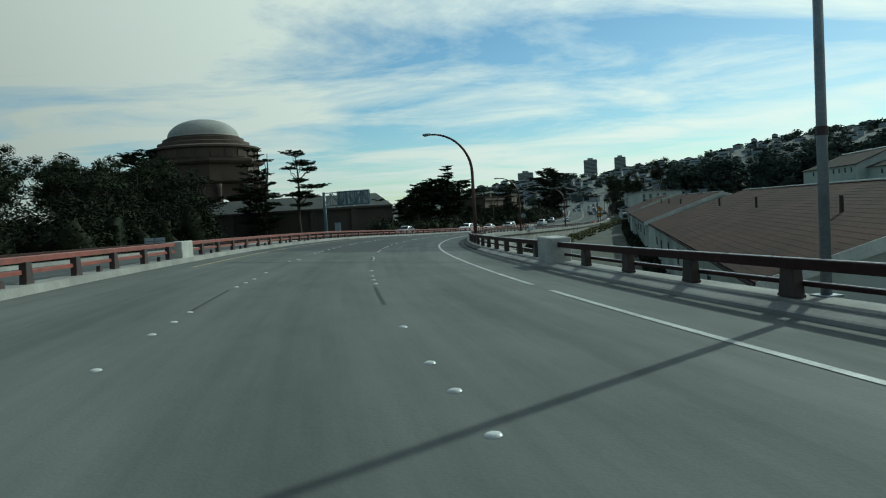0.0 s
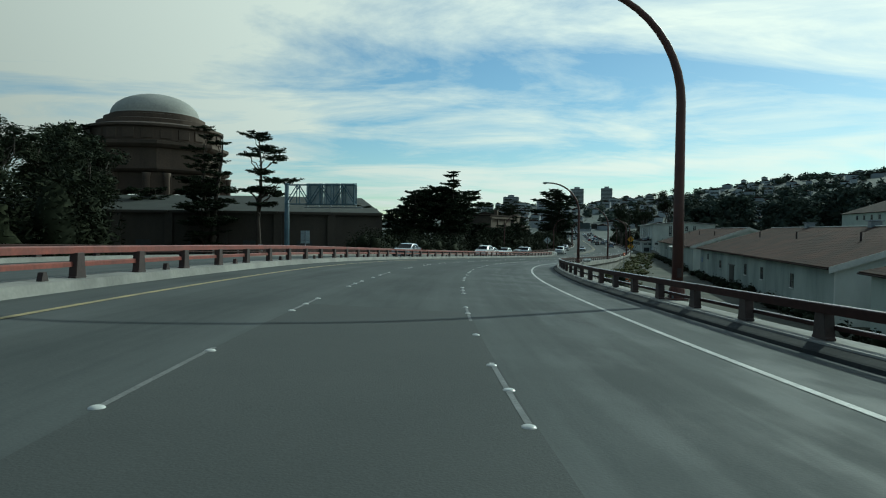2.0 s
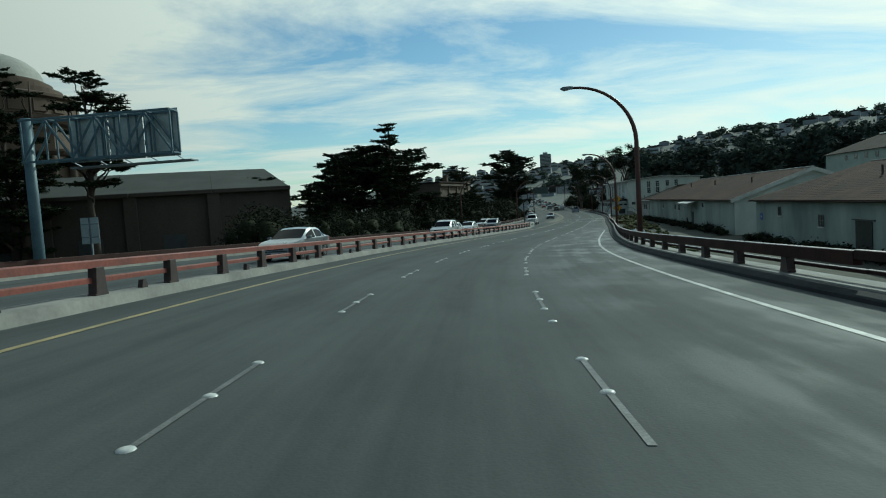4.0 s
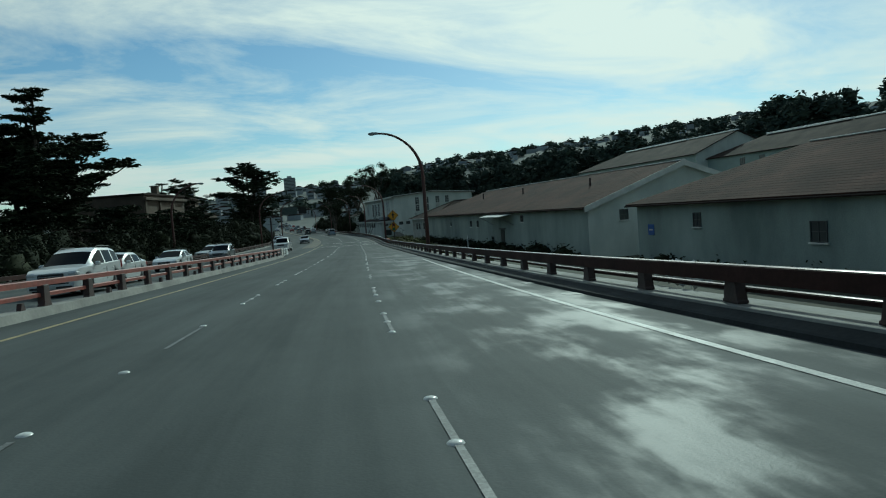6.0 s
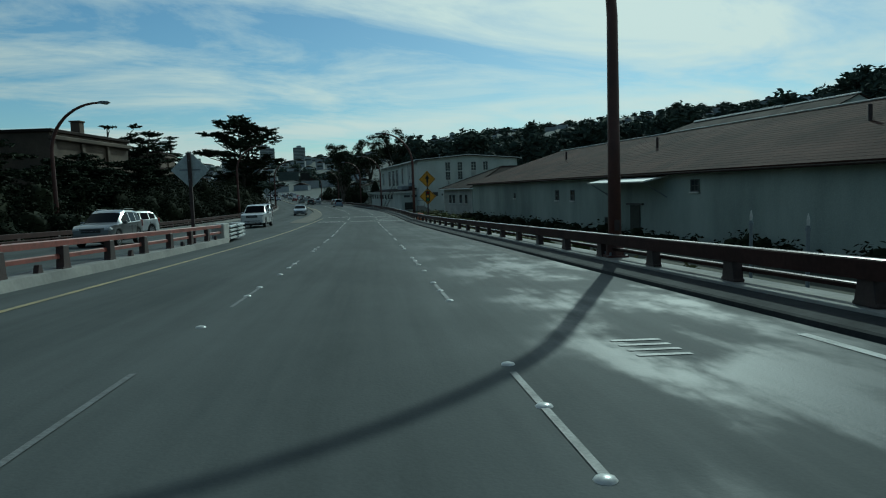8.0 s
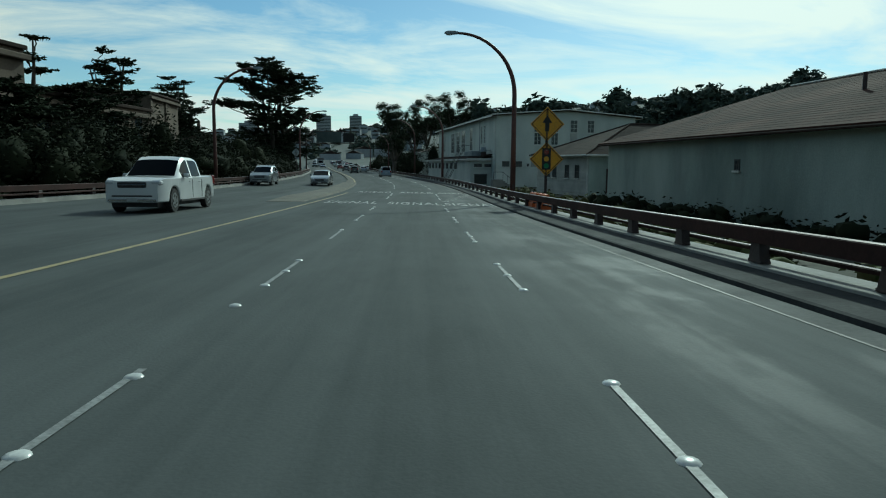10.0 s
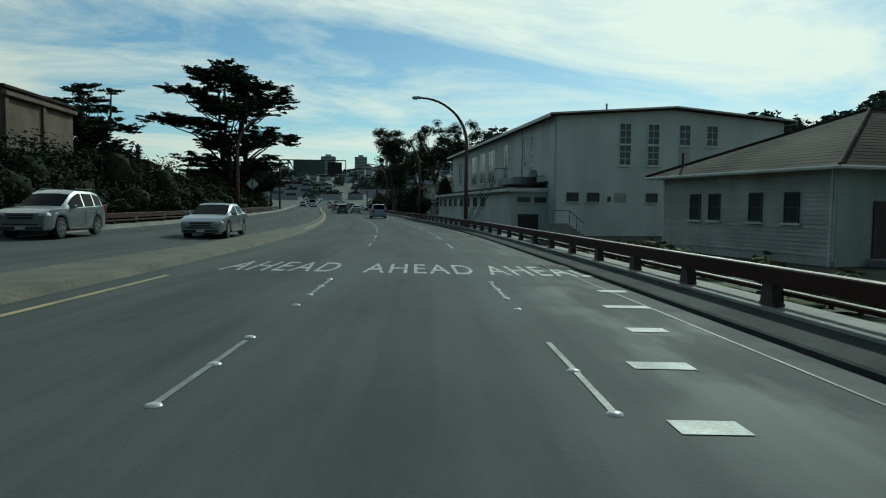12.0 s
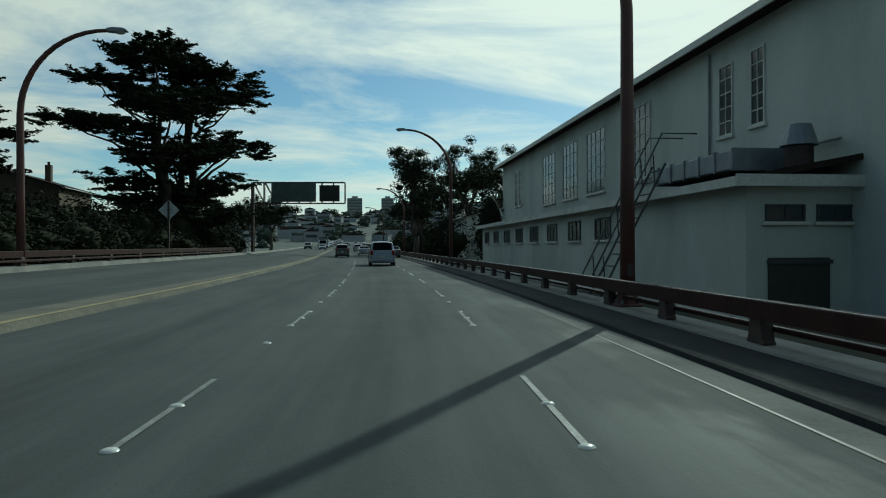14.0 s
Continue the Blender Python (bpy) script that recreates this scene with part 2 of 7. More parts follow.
M["sign_back"] = material("bare_aluminium_sign_back", (0.52, 0.56, 0.57), 0.5, metal=0.3, second=(0.42, 0.46, 0.47), scale=0.6, grain=10, bump=0.03)
M["paint_white"] = material("worn_white_road_paint", (0.52, 0.52, 0.49), 0.6, second=(0.30, 0.30, 0.285), scale=0.6, grain=35, bump=0.2, spread=0.2)
M["paint_yellow"] = material("worn_yellow_road_paint", (0.44, 0.35, 0.15), 0.6, second=(0.26, 0.22, 0.12), scale=0.6, grain=35, bump=0.2, spread=0.2)
M["dot"] = material("ceramic_marker", (0.72, 0.72, 0.68), 0.3, second=(0.55, 0.55, 0.52), scale=0.2, grain=30, bump=0.05)
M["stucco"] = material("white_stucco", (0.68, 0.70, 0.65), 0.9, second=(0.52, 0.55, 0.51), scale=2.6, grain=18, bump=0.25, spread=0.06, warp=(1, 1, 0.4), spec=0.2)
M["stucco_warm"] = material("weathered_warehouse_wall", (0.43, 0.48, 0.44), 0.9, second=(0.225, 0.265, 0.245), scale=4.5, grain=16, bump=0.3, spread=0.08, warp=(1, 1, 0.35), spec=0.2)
M["clap"] = material("old_white_clapboard", (0.50, 0.50, 0.46), 0.8, second=(0.36, 0.36, 0.33), scale=1.4, grain=22, bump=0.2, per_object=0.08)
M["roof_red"] = material("red_brown_roofing", (0.074, 0.036, 0.028), 0.95, second=(0.048, 0.031, 0.026), scale=3.2, grain=9, bump=0.5, spread=0.2, per_object=0.06, spec=0.08)
M["roof_dark"] = material("dark_brown_roofing", (0.052, 0.037, 0.031), 0.9, second=(0.034, 0.027, 0.024), scale=3, grain=9, bump=0.5, spread=0.2, spec=0.08)
M["trim"] = material("white_trim_paint", (0.70, 0.70, 0.66), 0.6, second=(0.55, 0.55, 0.51), scale=1.0, grain=20, bump=0.08)
M["dark_frame"] = material("dark_window_frame", (0.06, 0.065, 0.065), 0.6, scale=1, bump=0.05)
# rotunda plaster darkened below its own colour to carry its backlit shade
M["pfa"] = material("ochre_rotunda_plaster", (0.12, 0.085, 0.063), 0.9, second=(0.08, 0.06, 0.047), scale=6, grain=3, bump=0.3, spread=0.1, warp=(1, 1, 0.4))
M["dome"] = material("pale_dome_roofing", (0.42, 0.41, 0.37), 0.75, second=(0.33, 0.33, 0.30), scale=8, grain=2, bump=0.1)
# hall and villa tones lowered: the shade on their fronts is in the colour
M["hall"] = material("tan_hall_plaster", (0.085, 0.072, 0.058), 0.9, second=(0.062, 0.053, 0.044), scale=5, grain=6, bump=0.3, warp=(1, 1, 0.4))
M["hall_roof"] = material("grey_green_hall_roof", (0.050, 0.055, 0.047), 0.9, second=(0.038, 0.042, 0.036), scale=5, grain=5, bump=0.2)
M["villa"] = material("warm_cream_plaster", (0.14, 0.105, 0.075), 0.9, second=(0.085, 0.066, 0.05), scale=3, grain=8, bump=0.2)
M["bark"] = material("dark_bark", (0.075, 0.058, 0.045), 0.95, second=(0.045, 0.037, 0.03), scale=0.6, grain=12, bump=0.8, warp=(1, 1, 0.2))
M["bark_pale"] = material("pale_eucalyptus_bark", (0.12, 0.10, 0.08), 0.9, second=(0.07, 0.06, 0.05), scale=0.9, grain=8, bump=0.5, warp=(1, 1, 0.25))
M["ground"] = material("dry_grass_and_dirt", (0.070, 0.066, 0.045), 0.95, second=(0.035, 0.042, 0.026), scale=6, grain=3, bump=0.6, spread=0.25)
M["yard"] = material("gravel_yard", (0.20, 0.18, 0.15), 0.95, second=(0.13, 0.12, 0.10), scale=4, grain=8, bump=0.5, spread=0.2)
M["tyre"] = material("tyre_rubber", (0.018, 0.018, 0.018), 0.85, scale=0.3, bump=0.1)
M["rim"] = material("alloy_rim", (0.45, 0.46, 0.47), 0.3, metal=0.9, scale=0.3, bump=0.0)
M["plastic"] = material("black_plastic", (0.022, 0.022, 0.023), 0.6, scale=0.4, bump=0.05)
M["chrome"] = material("chrome_trim", (0.6, 0.6, 0.6), 0.12, metal=1.0, scale=0.5, bump=0.0)
M["lamp_red"] = material("red_tail_lens", (0.22, 0.012, 0.010), 0.15, scale=0.2, bump=0.0)
M["lamp_clear"] = material("clear_headlight_lens", (0.62, 0.64, 0.66), 0.1, scale=0.2, bump=0.0)
M["plate"] = material("plain_plate", (0.55, 0.55, 0.53), 0.5, scale=0.3, bump=0.0)
M["sign_yellow"] = material("warning_yellow_sheeting", (0.72, 0.36, 0.02), 0.45, second=(0.62, 0.30, 0.02), scale=0.5, grain=12, bump=0.02)
M["sign_black"] = material("sign_black", (0.015, 0.015, 0.015), 0.5, scale=0.5, bump=0.0)
M["sign_green"] = material("faded_sign_panel", (0.10, 0.13, 0.13), 0.5, second=(0.07, 0.10, 0.10), scale=0.8, grain=10, bump=0.02)
M["crash_white"] = material("crash_cushion_panel", (0.78, 0.80, 0.78), 0.4, second=(0.52, 0.54, 0.53), scale=0.3, grain=14, bump=0.1)
M["orange"] = material("orange_plastic", (0.62, 0.13, 0.02), 0.5, scale=0.5, bump=0.02)
M["blue_sign"] = material("blue_sign_face", (0.035, 0.11, 0.40), 0.5, scale=0.5, bump=0.0)
M["wrap"] = material("crumpled_plastic_sheet", (0.7, 0.72, 0.72), 0.2, second=(0.5, 0.52, 0.52), scale=0.3, grain=9, bump=0.8)
# far hill and houses: bluish tint puts distance haze into the base colour
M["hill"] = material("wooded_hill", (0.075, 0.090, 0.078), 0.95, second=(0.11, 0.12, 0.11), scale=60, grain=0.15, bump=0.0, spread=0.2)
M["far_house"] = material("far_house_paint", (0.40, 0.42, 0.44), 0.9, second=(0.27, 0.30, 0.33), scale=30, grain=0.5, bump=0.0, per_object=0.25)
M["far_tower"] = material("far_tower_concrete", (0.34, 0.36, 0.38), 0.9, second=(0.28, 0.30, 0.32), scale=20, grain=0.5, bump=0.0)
for key, col in {"silver": (0.24, 0.26, 0.28), "white": (0.66, 0.67, 0.67), "black": (0.018, 0.019, 0.021), "dark_green": (0.03, 0.05, 0.045), "navy": (0.03, 0.055, 0.11),
                 "steel_blue": (0.22, 0.27, 0.34), "red": (0.20, 0.02, 0.02), "grey": (0.14, 0.145, 0.15), "tan": (0.32, 0.28, 0.22)}.items():
    M["car_" + key] = material("car_paint_" + key, col, 0.32, metal=0.5 if key not in ("white", "black", "tan") else 0.0, second=tuple(c * 0.9 for c in col), scale=1.5, grain=200, bump=0.0, spread=0.03, coat=0.8)


def leaf_material(name, a, b):
    m = bpy.data.materials.new(name)
    m.use_nodes = True
    t = m.node_tree
    p = t.nodes["Principled BSDF"]
    geo = t.nodes.new("ShaderNodeNewGeometry")
    mixer = t.nodes.new("ShaderNodeMix")
    mixer.data_type = "RGBA"
    mixer.inputs["A"].default_value, mixer.inputs["B"].default_value = (*a, 1), (*b, 1)
    t.links.new(geo.outputs["Random Per Island"], mixer.inputs["Factor"])
    t.links.new(mixer.outputs["Result"], p.inputs["Base Color"])
    p.inputs["Roughness"].default_value = 0.85
    p.inputs["Specular IOR Level"].default_value = 0.1
    return m


M["leaf_cypress"] = leaf_material("cypress_foliage", (0.018, 0.026, 0.015), (0.036, 0.046, 0.024))
M["leaf_euc"] = leaf_material("eucalyptus_foliage", (0.022, 0.030, 0.018), (0.048, 0.056, 0.032))
M["leaf_shrub"] = leaf_material("shrub_foliage", (0.013, 0.018, 0.010), (0.029, 0.034, 0.017))
# far foliage paled towards blue-green, with some haze put into its colour
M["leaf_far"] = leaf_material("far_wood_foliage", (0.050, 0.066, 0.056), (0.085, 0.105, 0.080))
M["weeds"] = leaf_material("dry_weeds", (0.10, 0.09, 0.04), (0.07, 0.085, 0.03))


def glass_material(name, tint, rough=0.04, spec=0.6):
    m = bpy.data.materials.new(name)
    m.use_nodes = True
    p = m.node_tree.nodes["Principled BSDF"]
    p.inputs["Base Color"].default_value = (*tint, 1)
    p.inputs["Roughness"].default_value = rough
    p.inputs["Specular IOR Level"].default_value = spec
    return m


M["car_glass"] = glass_material("tinted_car_glass", (0.006, 0.007, 0.008), 0.06, 0.04)
M["window_glass"] = glass_material("dusty_window_glass", (0.045, 0.055, 0.06), 0.15)
M["lamp_lens"] = glass_material("lamp_lens", (0.35, 0.36, 0.34), 0.2)

# ---- the road's line: heading, grade and bank by distance along it ----
S_HEAD = [-60, -30, 0, 15, 30, 45, 60, 75, 90, 105, 120, 150, 180, 205, 230, 260, 330, 420, 1400]
HEAD = [-19.0, -16.0, -12.31, -7.44, -3.75, 1.33, 4.61, 9.26, 13.7, 18.77, 20.74, 21.08, 20.0, 20.92, 18.02, 13.62, 11.0, 12.0, 14.5]
S_GRADE = [-60, -30, 40, 90, 140, 170, 200, 230, 330, 500, 1400]
GRADE = [-0.4, -0.409, -1.122, -2.044, -1.696, -1.336, -0.741, -0.092, 0.268, 0.9, 1.6]
S_BANK = [-60, 20, 60, 90, 120, 330, 1400]
BANK = [2.02, 2.43, 2.95, 1.73, 1.48, 0.0, 0.0]
BANK[0], BANK[1] = 2.02, 2.43
STEP = 0.5
s_fine = np.arange(-60, 1400, STEP)
head_fine = np.radians(np.interp(s_fine, S_HEAD, HEAD))
grade_fine = np.tan(np.radians(np.interp(s_fine, S_GRADE, GRADE)))
x_fine = np.concatenate([[0], np.cumsum(np.sin(head_fine[:-1]) * STEP)])
y_fine = np.concatenate([[0], np.cumsum(np.cos(head_fine[:-1]) * STEP)])
z_fine = np.concatenate([[0], np.cumsum(grade_fine[:-1] * STEP)])
x_fine -= np.interp(0, s_fine, x_fine)
y_fine -= np.interp(0, s_fine, y_fine)
z_fine -= np.interp(0, s_fine, z_fine)
GROUND_Z = -5.75


def road_point(s, l, z=0.0):
    """World place at distance s along the road, l metres to the right of its line, z above the surface. Left of the median the deck is level."""
    h = float(np.interp(s, s_fine, head_fine))
    bank = math.tan(radians(float(np.interp(s, S_BANK, BANK))))
    lb = max(l, -6.6)
    z += float(np.interp(s, [180, 230, 265, 300], [0, 0.25, 0.5, 0.6])) * min(1.0, max(0.0, (-l - 7) / 6))
    return Vector((float(np.interp(s, s_fine, x_fine)) + l * math.cos(h), float(np.interp(s, s_fine, y_fine)) - l * math.sin(h),
                   float(np.interp(s, s_fine, z_fine)) - lb * bank + z))


def road_pose(s, l, z=0.0, turn=0.0):
    """Pose of a thing on the road, its +y along the road."""
    h = math.degrees(float(np.interp(s, s_fine, head_fine)))
    q = road_point(s, l, z)
    return pose(q.x, q.y, q.z, 0, 0, -h + turn)


def right_rail(s):
    return float(np.interp(s, [-60, 30, 70, 110, 160, 200, 250, 280, 400], [6.7, 6.6, 6.45, 5.95, 5.35, 4.75, 4.3, 4.3, 4.6]))


def right_kerb(s):
    return right_rail(s) - float(np.interp(s, [100, 170], [0.45, 0.9]))


def left_far(s):
    return float(np.interp(s, [-60, 40, 75, 97, 125, 155, 190, 215, 260, 300, 420, 1400], [-15.5, -15.0, -16.5, -18.5, -17.0, -15.6, -15.4, -14.3, -12.8, -12.7, -14, -16]))


# ---- mesh helpers ----


def mesh_of(name, verts, faces, mat, smooth=False):
    me = bpy.data.meshes.new(name)
    me.from_pydata([tuple(v) for v in verts], [], faces)
    me.materials.append(mat)
    if smooth:
        me.polygons.foreach_set("use_smooth", [True] * len(me.polygons))
    me.update()
    return me


def finish(bm, name, mat, smooth=False):
    me = bpy.data.meshes.new(name)
    bmesh.ops.recalc_face_normals(bm, faces=bm.faces)
    bm.to_mesh(me)
    bm.free()
    me.materials.append(mat)
    if smooth:
        me.polygons.foreach_set("use_smooth", [True] * len(me.polygons))
    return me


def part(name, bm, mat, parent, label="", smooth=False, at=None):
    """Links a bmesh (or a mesh) as one object under a thing or a part."""
    me = finish(bm, name, mat, smooth) if isinstance(bm, bmesh.types.BMesh) else bm
    ob = new(name, me)
    ob.parent = parent
    if at is not None:
        ob.matrix_basis = at
    if label:
        ob["label"] = label
    return ob


def thing(name, label, category, group="", kind="", at=None):
    ob = tagged(new(name), label, category, group, kind)
    if at is not None:
        ob.matrix_basis = at
    return ob


def solid(name, bm, mat, label, category, group="", kind="", at=None, smooth=False):
    me = finish(bm, name, mat, smooth) if isinstance(bm, bmesh.types.BMesh) else bm
    ob = tagged(new(name, me), label, category, group, kind)
    if at is not None:
        ob.matrix_basis = at
    return ob


def box(lo, hi, bevel=0.0, bm=None, turn=None):
    """A box between two corners, its edges bevelled."""
    bm = bm or bmesh.new()
    lo, hi = Vector(lo), Vector(hi)
    m = Matrix.Translation((lo + hi) / 2) @ Matrix.Diagonal((*(hi - lo), 1))
    if turn is not None:
        m = turn @ m
    made = bmesh.ops.create_cube(bm, size=1, matrix=m)
    if bevel:
        edges = list({e for v in made["verts"] for e in v.link_edges})
        bmesh.ops.bevel(bm, geom=edges, offset=bevel, segments=1, affect="EDGES", profile=0.7)
    return bm


def tube(points, radii, sides=8, bm=None, caps=True):
    """A round tube through points, with a radius at each."""
    bm = bm or bmesh.new()
    pts = [Vector(q) for q in points]
    rings = []
    side = None
    for i, q in enumerate(pts):
        way = (pts[min(i + 1, len(pts) - 1)] - pts[max(i - 1, 0)]).normalized()
        if side is None:
            side = way.orthogonal().normalized()
        side = (side - way * side.dot(way)).normalized()
        other = way.cross(side)
        r = radii[i] if isinstance(radii, (list, tuple)) else radii
        rings.append([bm.verts.new(q + r * (math.cos(a) * side + math.sin(a) * other)) for a in [2 * math.pi * k / sides for k in range(sides)]])
    for a, b in zip(rings, rings[1:]):
        for k in range(sides):
            bm.faces.new((a[k], a[(k + 1) % sides], b[(k + 1) % sides], b[k]))
    if caps:
        bm.faces.new(list(reversed(rings[0])))
        bm.faces.new(rings[-1])
    return bm


def prism(outline, depth, axis="y", bm=None, bevel=0.0):
    """An outline in two coordinates, given thickness along the third, from 0 to depth."""
    bm = bm or bmesh.new()

    def lay(u, v, d):
        return {"y": (u, d, v), "x": (d, u, v), "z": (u, v, d)}[axis]

    a = [bm.verts.new(lay(u, v, 0)) for u, v in outline]
    b = [bm.verts.new(lay(u, v, depth)) for u, v in outline]
    n = len(outline)
    made = [bm.faces.new(a), bm.faces.new(list(reversed(b)))]
    for k in range(n):
        made.append(bm.faces.new((a[(k + 1) % n], a[k], b[k], b[(k + 1) % n])))
    if bevel:
        bmesh.ops.recalc_face_normals(bm, faces=made)
        bmesh.ops.bevel(bm, geom=list({e for f in made for e in f.edges}), offset=bevel, segments=1, affect="EDGES")
    return bm


def ribbon(name, s0, s1, profile, mat, step=2.0, close=False, smooth=False):
    """A strip along the road; profile: (l, z) pairs across it, l a number or a function of s. close: the profile is a closed ring with end caps."""
    n = max(1, round((s1 - s0) / step))
    verts, faces = [], []
    k = len(profile)
    for i in range(n + 1):
        s = s0 + (s1 - s0) * i / n
        verts += [road_point(s, l(s) if callable(l) else l, z(s) if callable(z) else z) for l, z in profile]
    for i in range(n):
        for j in range(k if close else k - 1):
            a, b = i * k + j, i * k + (j + 1) % k
            faces.append((a, b, b + k, a + k))
    if close:
        faces += [tuple(range(k)), tuple(range(n * k, n * k + k))]
    me = mesh_of(name, verts, faces, mat, smooth)
    uv = me.uv_layers.new(name="along")
    places = [((l(s0 + (s1 - s0) * i / n) if callable(l) else l), s0 + (s1 - s0) * i / n) for i in range(n + 1) for l, z in profile]
    uv.data.foreach_set("uv", [c for lp in me.loops for c in places[lp.vertex_index]])
    bm = bmesh.new()
    bm.from_mesh(me)
    bmesh.ops.recalc_face_normals(bm, faces=bm.faces)
    if not close and sum(f.normal.z for f in bm.faces) < 0:
        bmesh.ops.reverse_faces(bm, faces=bm.faces)
    bm.to_mesh(me)
    bm.free()
    return me


def structure(name, me, label, category):
    return tagged(new(name, me), label, category, kind="structure")


# ---- the ground, the roads and kerbs ----
def terrain(x, y):
    """Height of the ground: flat by the road, rising into the hills ahead and to the right."""
    s = Vector((x, y))
    d = s.length
    far = max(0.0, d - 520.0)
    az = math.degrees(math.atan2(x, y))
    rise = float(np.interp(az, [-60, -10, 3, 13, 18, 25, 30, 37, 45, 50, 62, 90, 130], [0, 0.0, 48, 56, 64, 94, 106, 118, 130, 134, 134, 90, 20]))
    k = min(1.0, far / 950.0)
    k = k * k * (3 - 2 * k)
    return GROUND_Z + rise * k + (3.5 * noise.noise((x / 140, y / 140, 0)) * min(1, far / 200)) + 9 * k * noise.noise((x / 90, y / 90, 3))


def build_ground():
    xs = np.unique(np.concatenate([np.arange(-160, 260, 20.0), np.arange(-4200, -160, 240), np.arange(260, 2000, 60), np.arange(2000, 4300, 260)]))
    ys = np.unique(np.concatenate([np.arange(-140, 560, 20.0), np.arange(-4200, -140, 260), np.arange(560, 2200, 60), np.arange(2200, 4400, 260)]))
    verts = [(x, y, terrain(x, y) - 0.02) for y in ys for x in xs]
    w = len(xs)
    faces = [(j * w + i, j * w + i + 1, (j + 1) * w + i + 1, (j + 1) * w + i) for j in range(len(ys) - 1) for i in range(w - 1)]
    me = mesh_of("ground", verts, faces, M["ground"], True)
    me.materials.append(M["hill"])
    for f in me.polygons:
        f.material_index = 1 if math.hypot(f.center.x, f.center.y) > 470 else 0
    structure("ground", me, "dry grass and bare dirt ground below the road", "ground")


build_ground()
structure("road_bridge", ribbon("road_bridge", -58, 31, [(-6.05, 0), (-3, 0), (0, 0), (3, 0), (right_kerb, 0)], M["road_concrete"]), "worn pale grey concrete bridge deck", "road")
structure("road_main", ribbon("road_main", 31, 560, [(-6.05, 0), (-3, 0), (0, 0), (3, 0), (right_kerb, 0)], M["asphalt"]), "grey worn asphalt carriageway of three lanes", "road")
structure("road_far", ribbon("road_far", 560, 1390, [(-6.05, 0.0), (6, 0.0)], M["asphalt"], step=15), "far stretch of asphalt road climbing away", "road")
structure("road_oncoming", ribbon("road_oncoming", -58, 560, [(left_far, 0), (-11, 0), (-7.2, 0)], M["asphalt"]), "asphalt carriageway of the oncoming traffic", "road")
structure("road_oncoming_far", ribbon("road_oncoming_far", 560, 1390, [(-16, 0), (-7.2, 0)], M["asphalt"], step=15), "far stretch of the oncoming carriageway", "road")
structure("road_between", ribbon("road_between", 166, 200, [(-7.2, 0.0), (-6.05, 0)], M["asphalt"]), "asphalt between the barrier's end and the median", "road")


def embank(s):
    """Drop from the road's edge to the ground."""
    return GROUND_Z - 0.6 - float(np.interp(s, s_fine, z_fine))


structure("bridge_side_right", ribbon("bridge_side_right", -58, 330, [(lambda s: right_rail(s) + 0.56, 0.16), (lambda s: right_rail(s) + 0.58, -0.3), (lambda s: right_rail(s) + 0.35, -0.5), (lambda s: right_rail(s) + 0.35, lambda s: min(-0.7, embank(s)))], M["kerb"]), "stained concrete side wall of the raised road", "wall")
structure("bridge_side_left", ribbon("bridge_side_left", -58, 330, [(lambda s: left_far(s) - 0.6, 0.16), (lambda s: left_far(s) - 0.62, lambda s: min(-0.7, embank(s)))], M["kerb"]), "concrete side wall of the oncoming carriageway", "wall")
structure("bridge_soffit", ribbon("bridge_soffit", -58, 330, [(left_far, -0.6), (0, -0.75), (right_rail, -0.6)], M["kerb"], step=4), "concrete underside of the deck", "deck")
structure("kerb_median", ribbon("kerb_median", -58, 164.5, [(-6.05, -0.02), (-6.1, 0.19), (-6.72, 0.2), (-6.78, 0.19), (-6.82, -0.1)], M["kerb"], step=1.5), "pale concrete kerb below the median railing", "kerb")
structure("kerb_right_bridge", ribbon("kerb_right_bridge", -58, 31, [(right_kerb, -0.02), (lambda s: right_kerb(s) + 0.02, 0.06), (lambda s: right_kerb(s) + 0.06, 0.08), (lambda s: right_rail(s) - 0.2, 0.14), (lambda s: right_rail(s) - 0.19, 0.10)], M["kerb"], step=1.5), "pale concrete bridge kerb along the outer railing", "kerb")
structure("kerb_right", ribbon("kerb_right", 31.02, 420, [(right_kerb, -0.02), (lambda s: right_kerb(s) + 0.02, 0.06), (lambda s: right_kerb(s) + 0.06, 0.08), (lambda s: right_rail(s) - 0.2, 0.14), (lambda s: right_rail(s) - 0.19, 0.10)], M["kerb_dark"], step=1.5), "dark concrete kerb along the outer railing", "kerb")
structure("plinth_right", ribbon("plinth_right", -58, 420, [(lambda s: right_rail(s) - 0.2, 0.10), (lambda s: right_rail(s) - 0.185, 0.17), (lambda s: right_rail(s) + 0.5, 0.18), (lambda s: right_rail(s) + 0.56, 0.17), (lambda s: right_rail(s) + 0.57, -0.2)], M["kerb"], step=1.5), "pale concrete plinth under the outer railing", "kerb")
structure("gutter_right", ribbon("gutter_right", 150, 420, [(lambda s: right_kerb(s) - 0.42, 0.004), (lambda s: right_kerb(s) - 0.01, 0.004)], M["gutter"], step=1.5), "pale concrete gutter strip along the kerb", "road")
structure("gutter_seam", ribbon("gutter_seam", 150, 420, [(lambda s: right_kerb(s) - 0.46, 0.006), (lambda s: right_kerb(s) - 0.42, 0.006)], M["seam"], step=1.5), "dark joint between asphalt and gutter", "road joint")
structure("kerb_left", ribbon("kerb_left", -58, 420, [(lambda s: left_far(s) + 0.02, -0.02), (left_far, 0.18), (lambda s: left_far(s) - 0.55, 0.19), (lambda s: left_far(s) - 0.6, -0.2)], M["kerb"], step=2), "concrete kerb along the far railing", "kerb")
